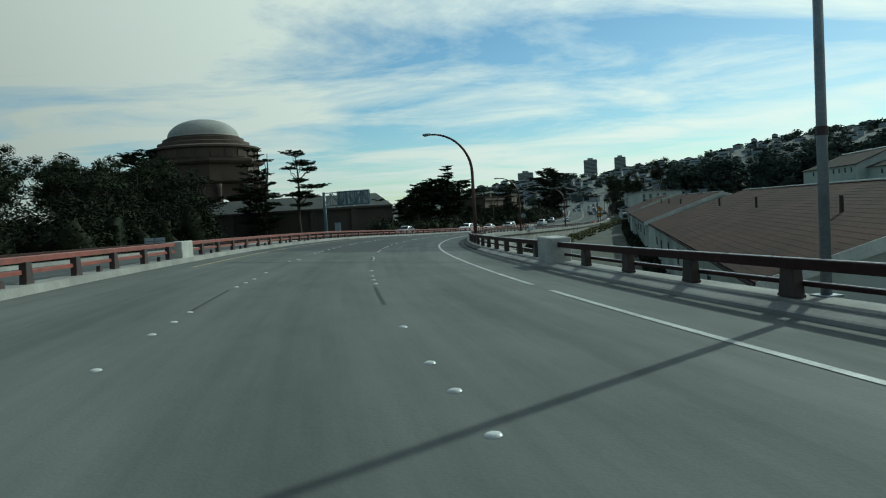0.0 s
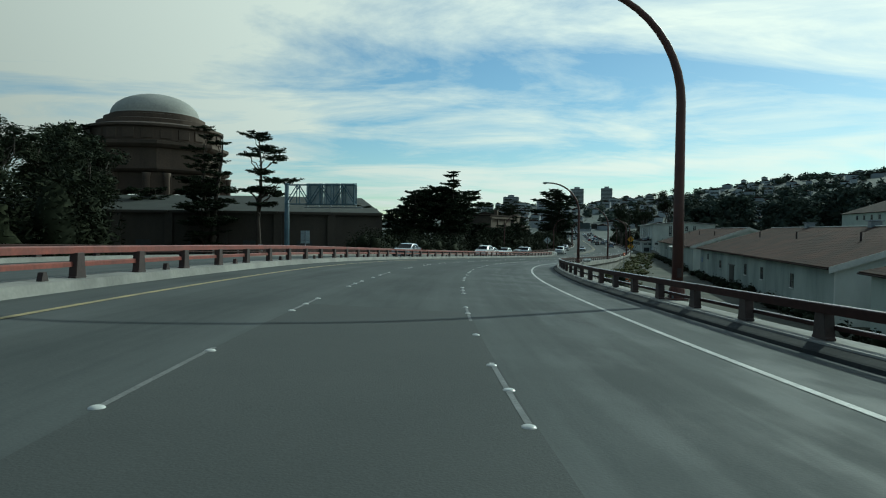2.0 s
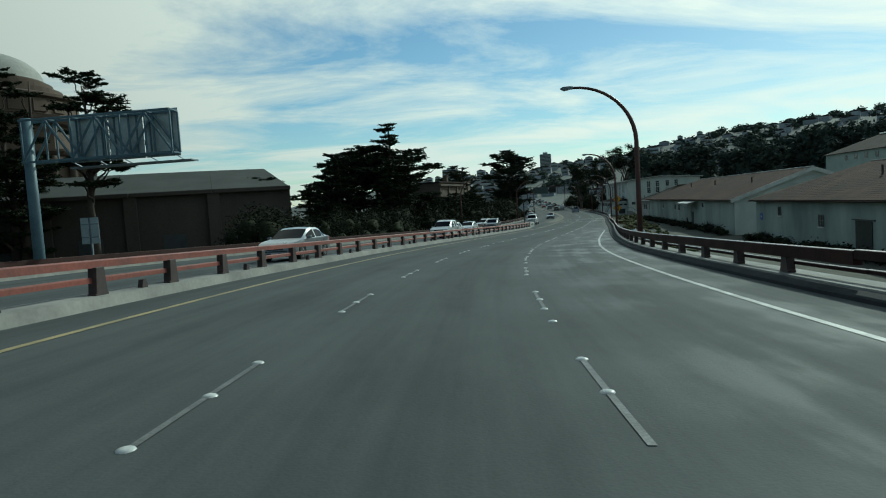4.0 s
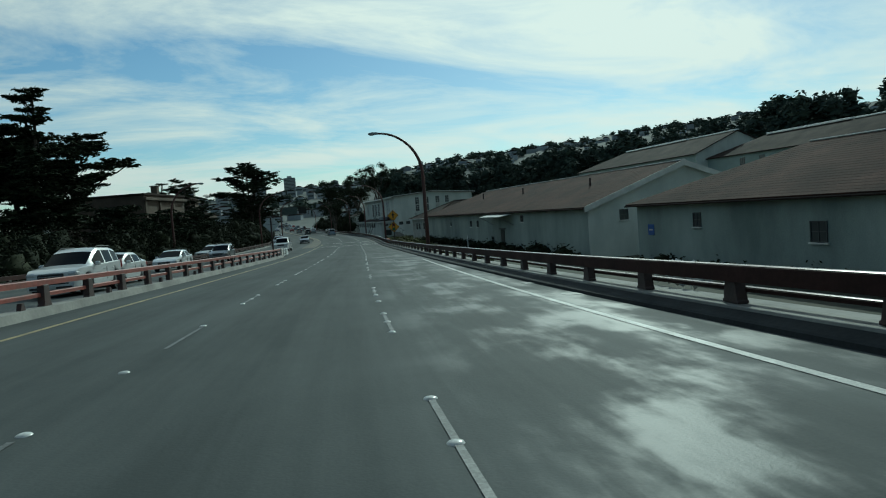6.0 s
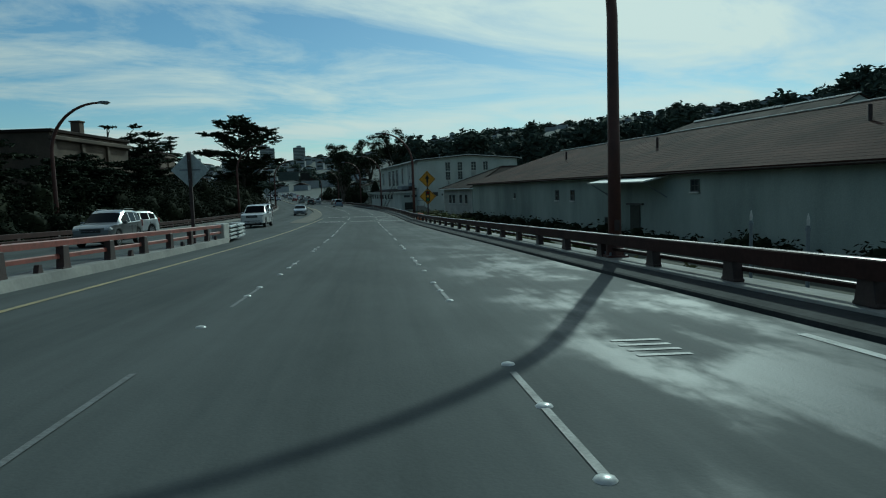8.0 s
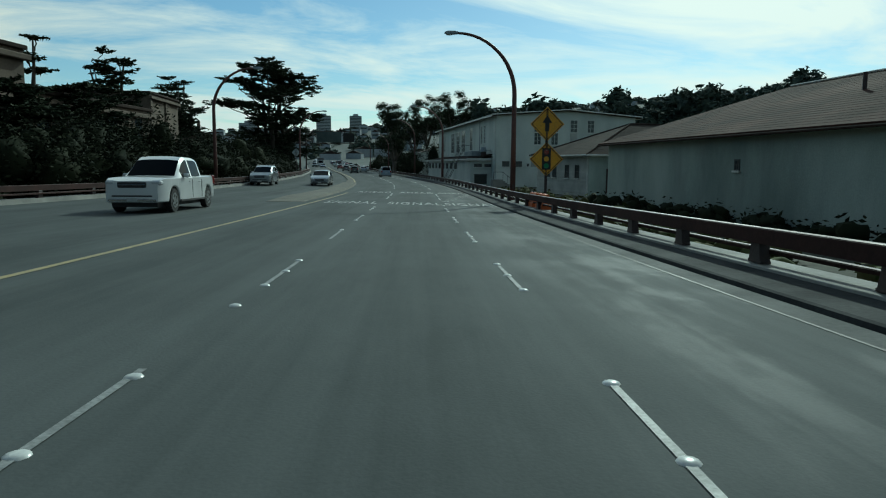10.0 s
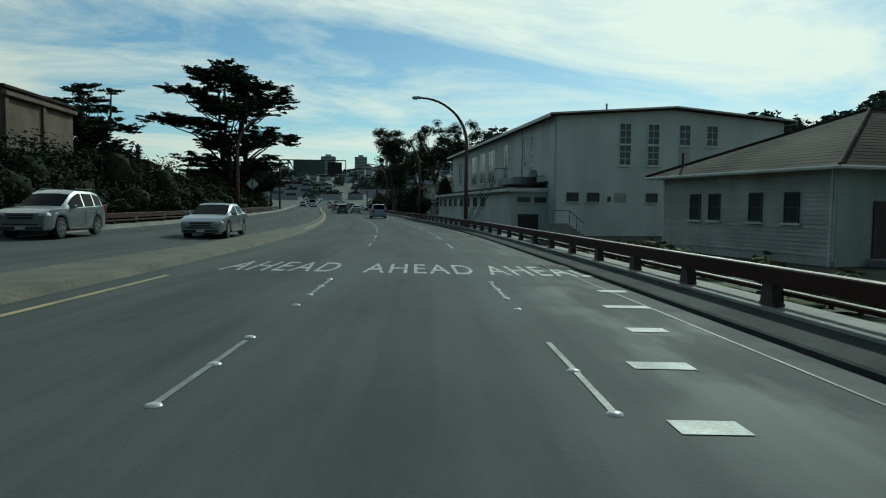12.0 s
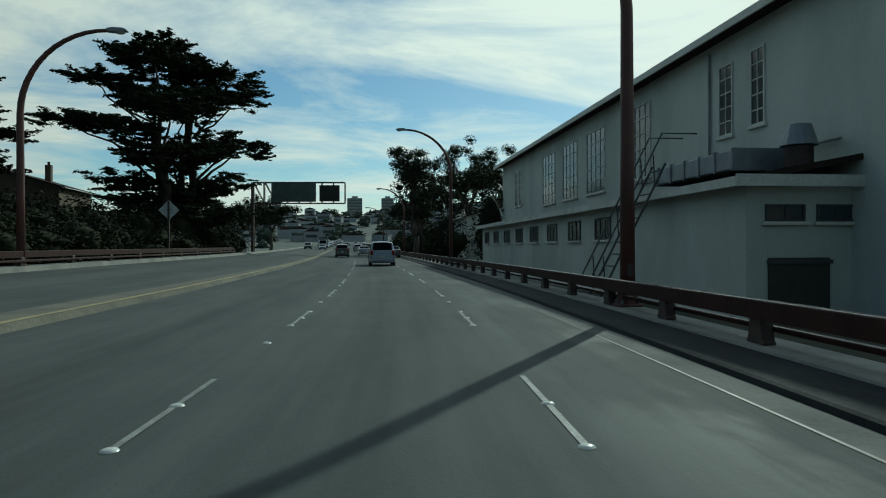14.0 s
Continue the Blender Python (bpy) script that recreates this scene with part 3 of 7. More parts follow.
# low raised median after the crash cushion
def island_edge(s):
    return float(np.interp(s, (199, 236, 250, 292, 420), (-5.36, -5.6, -5.85, -6.2, -6.3)))


def island_top(s):
    return min(0.13, 0.012 + (s - 199) * 0.025)


structure("median_island", ribbon("median_island", 199, 420, [(island_edge, -0.02), (lambda s: island_edge(s) - 0.06, island_top), (lambda s: -7.12 + 0.25 * (s > 240), island_top), (lambda s: -7.2 + 0.25 * (s > 240), -0.02)], M["median"], step=1.5, close=True),
          "low dirty concrete median strip", "median")
structure("median_paint", ribbon("median_paint", 240, 420, [(lambda s: island_edge(s) - 0.10, 0.135), (lambda s: island_edge(s) - 0.26, 0.135)], M["paint_yellow"], step=3), "yellow paint along the median kerb", "road marking")
structure("median_kerb_face", ribbon("median_kerb_face", 205, 420, [(lambda s: island_edge(s) + 0.012, 0.001), (lambda s: island_edge(s) - 0.05, 0.118)], M["median"], step=3), "pale concrete face of the median kerb", "kerb")
structure("median_fill", ribbon("median_fill", 200, 1390, [(-7.2, 0.0), (-6.05, 0.0)], M["asphalt"], step=5), "asphalt bed below the median", "road")


def strip(name, s0, s1, l0, l1, mat, label, z=0.004, step=1.5):
    structure(name, ribbon(name, s0, s1, [(l0, z), (l1, z)], mat, step=step), label, "road marking" if "paint" in mat.name else "road patch")


# resurfaced patches and joints
strip("slab_left", 31.0, 34.5, -6.0, -1.75, M["road_concrete"], "end of the concrete deck in the inner lane", 0.002)
strip("slab_middle", 31.0, 32.1, -1.75, 1.35, M["road_concrete"], "end of the concrete deck in the middle lane", 0.002)
strip("patch_middle", 32.1, 46, -1.75, 1.35, M["asphalt_dark"], "dark rectangular asphalt patch", 0.004)
joint = [road_point(22.6 - 0.516 * l + d, l, 0.006) for l in np.linspace(-6.0, 6.0, 9) for d in (-0.05, 0.05)]
structure("joint_1", mesh_of("joint", joint, [(2 * k, 2 * k + 2, 2 * k + 3, 2 * k + 1) for k in range(8)], M["seam"]), "black sealed expansion joint across the bridge deck", "road joint")
for i, (s0, s1, l) in enumerate([(9.2, 12.8, -1.84), (9.0, 12.4, 1.25), (21.0, 23.8, -1.8), (24.0, 26.6, 1.22), (29.0, 31.0, 1.3)]):
    strip("crack_%d" % (i + 1), s0, s1, l, l + 0.065, M["tar"], "dark sealed crack along the lane", 0.006)
# painted lines
strip("edge_line_right", 11.5, 140, 4.43, 4.55, M["paint_white"], "solid white edge line, worn", 0.007)
strip("edge_line_right_start", -58, 10.2, 4.43, 4.55, M["paint_white"], "solid white edge line, worn", 0.007)
strip("edge_line_yellow", 22, 214, -4.93, -4.81, M["paint_yellow"], "solid yellow edge line beside the median", 0.007)
strip("edge_line_yellow_start", -58, -10, -4.93, -4.81, M["paint_yellow"], "solid yellow edge line beside the median", 0.007)

# ---- railings ----


def railing(name, s0, s1, line, spacing, label, beams, paint="rail", post_w=0.34, out=1, step=1.28, z0=0.18, first=None):
    """A bridge railing: two long beams on tapered posts. beams: (z low, z high, thickness) of the upper and lower one."""
    root = thing(name, label, "railing")
    middle = line
    for (lo, hi, th), pname in zip(beams, ("upper_beam", "lower_beam")):
        # the lower beam of the outer railing runs behind the posts
        behind = 0.16 * out if pname == "lower_beam" and paint == "rail_shaded" else 0.0
        line = lambda s, d=behind: middle(s) + d
        me = ribbon(pname, s0, s1, [(lambda s: line(s) - th / 2, lo + 0.01), (lambda s: line(s) - th / 2, hi - 0.02), (lambda s: line(s) - th / 2 + 0.025, hi), (lambda s: line(s) + th / 2 - 0.025, hi),
                                    (lambda s: line(s) + th / 2, hi - 0.02), (lambda s: line(s) + th / 2, lo + 0.01)], M[paint], step=step, close=True)
        beam = part(pname, me, M[paint], root)
        # pale strip on each beam top: the sky's highlight put into the colour
        if paint == "rail_shaded":
            part("rubbed_top", ribbon("rubbed_top", s0, s1, [(lambda s: line(s) - th / 2 + 0.012, hi - 0.006), (lambda s: line(s) - th / 2 + 0.028, hi + 0.003), (lambda s: line(s) + th / 2 - 0.028, hi + 0.003)], M["rail_highlight"], step=step), M["rail_highlight"], beam, "pale strip along the top, painted as a highlight")
    line = middle
    top = beams[0][0] + 0.02
    w, v = post_w / 2, post_w / 2 * 0.72
    outline = [(-w * 1.15, z0), (w * 1.15, z0), (w * 1.15, z0 + 0.04), (w, z0 + 0.05), (v, top), (-v, top), (-w, z0 + 0.05), (-w * 1.15, z0 + 0.04)]
    bm = prism(outline, 0.16, "x", bevel=0.008)
    bmesh.ops.translate(bm, verts=bm.verts, vec=(-0.08 + out * 0.05, 0, 0))
    post = finish(bm, "post", M["rail_post"])
    bm = prism([(-0.11, z0), (0.11, z0), (0.05, z0 + 0.17), (-0.05, z0 + 0.17)], 0.1, "x")
    stub = finish(bm, "post_stub", M["rail_post"])
    s = s0 + 0.9 if first is None else first
    k = 0
    while s < s1 - 0.3:
        part("post", post, M["rail_post"], root, at=road_pose(s, line(s)))
        if name == "median_railing" and k % 2 == 0 and s + spacing / 2 < s1:
            part("post_stub", stub, M["rail_post"], root, "short cut-off post stub", at=road_pose(s + spacing * 0.55, line(s) + 0.02))
        s += spacing
        k += 1
    return root


LEFT_BEAMS = [(0.66, 0.81, 0.13), (0.40, 0.51, 0.10)]
THIN_BEAMS = [(0.57, 0.73, 0.14), (0.33, 0.41, 0.10)]
RIGHT_BEAMS = [(0.47, 0.715, 0.15), (0.325, 0.405, 0.10)]
railing("median_railing", -56, 25.0, lambda s: -6.4, 2.56, "faded red steel railing on the concrete median kerb", LEFT_BEAMS)
railing("median_railing", 26.7, 164.4, lambda s: -6.4, 2.56, "faded red steel railing on the concrete median kerb", LEFT_BEAMS, first=28.5)
railing("outer_railing", -56, 16.5, right_rail, 2.7, "red steel bridge railing along the outer kerb, paint darkened as shade", THIN_BEAMS, "rail_shaded", first=-55.8)
railing("outer_railing", 18.1, 79.5, right_rail, 2.66, "red steel bridge railing along the outer kerb, paint darkened as shade", THIN_BEAMS, "rail_shaded", first=19.45)
railing("outer_railing", 79.52, 300, right_rail, 2.775, "red steel bridge railing with a deep upper beam, paint darkened as shade", RIGHT_BEAMS, "rail_shaded", first=82.22)
railing("outer_railing", 300.4, 420, right_rail, 2.775, "red steel railing beside the pavement, paint darkened as shade", RIGHT_BEAMS, "rail_shaded")
railing("far_railing", -56, 300, lambda s: left_far(s) - 0.3, 4.1, "dark red railing on the far side of the oncoming lanes", RIGHT_BEAMS, "rail_shaded", step=2.5)


def end_block(s, l, length, width, height, label):
    bm = box((-width / 2, -length / 2, 0.0), (width / 2, length / 2, height), 0.03)
    solid("barrier_block", bm, M["barrier"], label, "barrier", at=road_pose(s, l, 0.0))


end_block(25.85, -6.42, 1.45, 0.62, 0.84, "pale painted concrete end block between two railings")
end_block(164.9, -6.5, 1.15, 0.55, 0.84, "pale concrete end block closing the median railing")
end_block(17.3, right_rail(17.3) + 0.05, 1.5, 0.6, 0.86, "weathered concrete block in the outer railing")


# ---- street lamps ----
def street_lamp(s, l, reach=3.6, height=8.85, face=-1, base_z=0.18, label="", group="lamp posts along the road", paint="pole"):
    """A bent steel lamp post whose top sweeps over the road in a quarter ellipse."""
    root = thing("street_lamp", label or "rust red steel lamp post curving over the lanes", "street lamp", group, at=road_pose(s, l, base_z))
    bend = height - 3.1
    pts = [(0, 0, 0.25), (0, 0, bend * 0.5), (0, 0, bend)]
    rad = [0.15, 0.135, 0.12]
    for k in range(1, 13):
        a = math.pi / 2 * k / 12
        pts.append((face * (reach - 0.55) * (1 - math.cos(a)), 0, bend + (height - bend) * math.sin(a)))
        rad.append(0.12 - 0.055 * k / 12)
    part("pole", tube(pts, rad, 12), M[paint], root, smooth=True)
    bm = box((-0.24, -0.24, 0), (0.24, 0.24, 0.05), 0.01)
    tube([(0, 0, 0.04), (0, 0, 0.30), (0, 0, 0.42)], [0.21, 0.20, 0.155], 12, bm)
    part("base_flange", bm, M[paint], root)
    for dx in (-0.17, 0.17):
        for dy in (-0.17, 0.17):
            part("bolt", tube([(dx, dy, 0.04), (dx, dy, 0.12)], 0.025, 6), M["grey_steel"], root)
    part("hand_hole_cover", box((-0.06, -0.158, 0.6), (0.06, -0.14, 0.85), 0.005), M["rail_post"], root)
    x1, x0 = face * (reach - 0.62), face * (reach + 0.1)
    prof = [(x1, height - 0.05), (x1, height + 0.06), (x1 + (x0 - x1) * 0.3, height + 0.10), (x1 + (x0 - x1) * 0.8, height + 0.09), (x0, height + 0.02), (x0, height - 0.03), (x1 + (x0 - x1) * 0.3, height - 0.07)]
    bm = prism(prof, 0.26, "y", bevel=0.02)
    bmesh.ops.translate(bm, verts=bm.verts, vec=(0, -0.13, 0))
    head = part("lamp_head", bm, M["grey_steel"], root, "weathered grey cobra lamp head")
    bm = bmesh.new()
    bmesh.ops.create_uvsphere(bm, u_segments=12, v_segments=6, radius=0.12, matrix=Matrix.Translation((x1 + (x0 - x1) * 0.64, 0, height - 0.06)) @ Matrix.Diagonal((1.6, 0.95, 0.6, 1)))
    part("lens", bm, M["lamp_lens"], head, "milky refractor lens", smooth=True)
    return root


mast = thing("pole", "thin grey steel pole behind the outer railing", "pole", at=road_pose(6.2, 7.14, 0.175))
part("shaft", tube([(0, 0, 0.03), (0, 0, 3.0), (0, 0, 9.5)], [0.075, 0.068, 0.045], 10), M["grey_steel"], mast, smooth=True)
part("base_plate", box((-0.15, -0.15, 0), (0.15, 0.15, 0.03), 0.006), M["grey_steel"], mast)
part("cap", tube([(0, 0, 9.5), (0, 0, 9.58)], [0.05, 0.03], 10), M["grey_steel"], mast)
part("band", tube([(0, 0, 2.2), (0, 0, 2.32)], 0.08, 10), M["rail_post"], mast)
street_lamp(51.3, 7.0, 3.6, 8.3)
street_lamp(106.2, 6.65, 3.75, 8.35)
street_lamp(148.5, 5.72, 3.5, 8.45)
street_lamp(202.6, 5.11, 3.6, 8.6)
street_lamp(248.3, 4.58, 3.8, 8.95)
street_lamp(283.4, 5.2, 3.85, 9.6)
street_lamp(325, 5.0)
street_lamp(372, 5.0)
LEFT_LAMP = "rust red lamp post curving over the oncoming lanes"
street_lamp(178.7, -19.2, face=1, height=8.6, base_z=-0.1, label=LEFT_LAMP)
street_lamp(218.5, -15.1, face=1, height=8.9, base_z=-0.1, label=LEFT_LAMP)
street_lamp(260.8, -13.15, 3.6, face=1, height=8.8, base_z=-0.1, label=LEFT_LAMP)

# ---- buildings ----


def wall_frame(origin, along, out):
    """Pose with x along a wall and y out of it."""
    m = Matrix((along.to_3d(), out.to_3d(), (0, 0, 1))).transposed().to_4x4()
    m.translation = origin
    return m


def window(parent, origin, along, w, h, cols=2, rows=2, depth=0.1, glass="window_glass", bars="dark_frame", sill=True):
    """A recessed window on a wall: along is the wall's unit direction, its outside to the right of it. Frame, bars and panes are parts of it."""
    along = Vector(along).normalized()
    out = Vector((along.y, -along.x, 0))
    m = wall_frame(origin, along, out)
    bm = bmesh.new()
    f = 0.06
    loops = []
    for y in (0.0, 0.05):
        for q in (0, f):
            loops.append([bm.verts.new((sx * (w / 2 - q), y, q if sz < 0 else h - q)) for sx, sz in ((-1, -1), (1, -1), (1, 1), (-1, 1))])
    for k in range(4):
        j = (k + 1) % 4
        for p, q in ((0, 1), (2, 3), (0, 2), (1, 3)):
            bm.faces.new((loops[p][k], loops[p][j], loops[q][j], loops[q][k]))
    bmesh.ops.recalc_face_normals(bm, faces=bm.faces)
    win = part("window", bm, M[bars], parent, at=m)
    for c in range(1, cols):
        x = -w / 2 + w * c / cols
        part("glazing_bar", box((x - 0.018, 0.004, f), (x + 0.018, 0.04, h - f)), M[bars], win)
    for r in range(1, rows):
        z = h * r / rows
        part("glazing_bar", box((-w / 2 + f, 0.006, z - 0.018), (w / 2 - f, 0.038, z + 0.018)), M[bars], win)
    part("pane", box((-w / 2 + f, 0.004, f), (w / 2 - f, 0.014, h - f)), M[glass], win)
    if sill:
        part("sill", box((-w / 2 - 0.08, 0.0, -0.09), (w / 2 + 0.08, 0.11, 0.0), 0.01), M["trim"], win)
    return win


def quad_slab(corners, thick, mat, name, parent, label=""):
    """A flat four- or three-cornered slab with thickness below it."""
    bm = bmesh.new()
    cs = [Vector(c) for c in corners]
    n = (cs[1] - cs[0]).cross(cs[2] - cs[0]).normalized()
    if n.z < 0:
        n = -n
    a = [bm.verts.new(c) for c in cs]
    b = [bm.verts.new(c - n * thick) for c in cs]
    bm.faces.new(a)
    bm.faces.new(list(reversed(b)))
    for k in range(len(cs)):
        j = (k + 1) % len(cs)
        bm.faces.new((a[k], b[k], b[j], a[j]))
    return part(name, bm, mat, parent, label)


def roof_courses(parent, a0, a1, b0, b1, mat, rows, name="roof_course"):
    """Overlapping courses on a roof plane; a0-a1 is the eave, b0-b1 the ridge."""
    a0, a1, b0, b1 = Vector(a0), Vector(a1), Vector(b0), Vector(b1)
    n = (a1 - a0).cross(b0 - a0).normalized()
    if n.z < 0:
        n = -n
    for r in range(rows):
        u, v = r / rows, (r + 1.12) / rows
        p = [a0.lerp(b0, u), a1.lerp(b1, u), a1.lerp(b1, min(1, v)), a0.lerp(b0, min(1, v))]
        bm = bmesh.new()
        vs = [bm.verts.new(p[0] + n * 0.012), bm.verts.new(p[1] + n * 0.012), bm.verts.new(p[2] + n * 0.004), bm.verts.new(p[3] + n * 0.004)]
        lo = [bm.verts.new(p[0] + n * 0.001), bm.verts.new(p[1] + n * 0.001)]
        bm.faces.new(vs)
        bm.faces.new((lo[0], lo[1], vs[1], vs[0]))
        part(name, bm, mat, parent)


def shed(x, y, az, length, half=8.4, eave=4.1, ridge=7.1, wins=(), label="", cupola=False, canopy=None, gable_window=None, doors=()):
    """A long low warehouse: a gable at its near end, a hip at the far one. Local y runs along it, x to its right."""
    root = thing("warehouse", label or "long white stucco warehouse with a red brown roof", "warehouse", "warehouses below the road", at=pose(x, y, GROUND_Z, 0, 0, -az))
    t = 0.25
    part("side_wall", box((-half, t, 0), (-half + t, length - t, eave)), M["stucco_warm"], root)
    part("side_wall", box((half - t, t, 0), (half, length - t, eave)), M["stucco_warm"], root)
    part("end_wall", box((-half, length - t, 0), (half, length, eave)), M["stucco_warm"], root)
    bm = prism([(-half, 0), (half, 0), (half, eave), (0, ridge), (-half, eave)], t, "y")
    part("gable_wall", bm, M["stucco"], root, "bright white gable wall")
    o = 0.55
    slope = (ridge - eave) / half
    e = eave - o * slope
    hip = length - 6.5
    for sgn in (-1, 1):
        cs = [(sgn * (half + o), -0.35, e + 0.12), (sgn * (half + o), length + o, e + 0.12), (0, hip, ridge + 0.12), (0, -0.35, ridge + 0.12)]
        roof = quad_slab(cs, 0.1, M["roof_red"], "roof", root)
        roof_courses(roof, cs[0], cs[1], cs[3], cs[2], M["roof_red"], 24)
        # gutter and rake board
        part("gutter", tube([(sgn * (half + o + 0.05), -0.3, e), (sgn * (half + o + 0.05), length + o, e)], 0.06, 6), M["roof_dark"], root)
        bm = bmesh.new()
        v = [bm.verts.new(q) for q in [(sgn * (half + o), -0.40, e - 0.30), (0, -0.40, ridge - 0.30), (0, -0.40, ridge + 0.15), (sgn * (half + o), -0.40, e + 0.15)]]
        w = [bm.verts.new(q.co + Vector((0, 0.045, 0))) for q in v]
        bm.faces.new(v), bm.faces.new(list(reversed(w)))
        for k in range(4):
            bm.faces.new((v[k], w[k], w[(k + 1) % 4], v[(k + 1) % 4]))
        part("rake_board", bm, M["trim"], root, "pale painted rake board")
    quad_slab([(-half - o, length + o, e + 0.12), (half + o, length + o, e + 0.12), (0, hip, ridge + 0.12)], 0.1, M["roof_red"], "roof", root)
    part("ridge_cap", box((-0.16, -0.38, ridge + 0.10), (0.16, hip, ridge + 0.2), 0.03), M["trim"], root, "pale metal ridge cap")
    for (yy, zz, w, h) in wins:
        window(root, (-half, yy, zz), (0, -1, 0), w, h)
    for (yy, w, h) in doors:
        d = part("door", box((-half - 0.06, yy - w / 2, 0), (-half - 0.003, yy + w / 2, h), 0.01), M["hall_roof"], root, "grey green sliding door")
        part("door_track", box((-half - 0.12, yy - w / 2 - 0.4, h + 0.02), (-half - 0.003, yy + w / 2 + 0.4, h + 0.12)), M["dark_frame"], d)
    if gable_window:
        window(root, (gable_window[0], 0, gable_window[1]), (1, 0, 0), 0.75, 0.85)
    if canopy:
        c = quad_slab([(-half - 1.6, canopy[0], eave - 0.55), (-half - 1.6, canopy[1], eave - 0.55), (-half, canopy[1], eave - 0.25), (-half, canopy[0], eave - 0.25)], 0.08, M["trim"], "canopy", root, "pale sheet metal canopy")
        for yy in (canopy[0] + 0.2, canopy[1] - 0.2):
            part("bracket", tube([(-half - 1.45, yy, eave - 0.62), (-half, yy, eave - 1.5)], 0.03, 6), M["grey_steel"], c)
    if cupola:
        for yy in (length * 0.28, length * 0.6):
            v = part("roof_vent", box((-0.45, yy - 0.45, ridge), (0.45, yy + 0.45, ridge + 0.55), 0.03), M["grey_steel"], root, "boxy sheet metal roof vent")
            part("vent_cap", box((-0.6, yy - 0.6, ridge + 0.56), (0.6, yy + 0.6, ridge + 0.66), 0.02), M["grey_steel"], v)
    for yy in (length * 0.15, length * 0.45, length * 0.72):
        part("vent_pipe", tube([(-half * 0.45, yy, eave + (ridge - eave) * 0.5), (-half * 0.45, yy, eave + (ridge - eave) * 0.5 + 1.0)], 0.09, 8), M["rail_post"], root)
    return root


shed(19.1, 17.7, 13.4, 56, eave=4.2, wins=[(14, 1.9, 0.9, 0.9), (22, 1.9, 0.9, 0.9), (30, 1.9, 0.9, 1.2), (38, 1.9, 0.9, 1.2), (46, 1.9, 0.9, 0.9), (52, 1.9, 0.9, 0.9)], doors=[(8, 3, 2.8)])
shed(33.0, 77.36, 13.4, 56.6, eave=4.2, wins=[(10, 1.9, 0.9, 1.2), (20, 1.9, 0.9, 1.2), (27, 1.9, 0.9, 1.2), (41, 1.9, 1.0, 1.0), (50.0, 2.6, 0.75, 0.85)], cupola=True, doors=[(34, 2.4, 2.6)], gable_window=(-2, 2.2))
shed(47.7, 139.15, 14.5, 59.6, eave=4.2, ridge=7.2, wins=[(31.0, 2.4, 0.7, 0.8), (34.0, 2.4, 0.7, 0.8), (25.2, 0.6, 0.9, 0.75), (44.5, 2.5, 0.4, 0.5), (15.2, 3.0, 0.75, 0.65)], canopy=(17.75, 24.95), gable_window=(-5.4, 2.9), doors=[(21.5, 1.2, 2.2)],
     label="long weathered white warehouse with a brown roof")


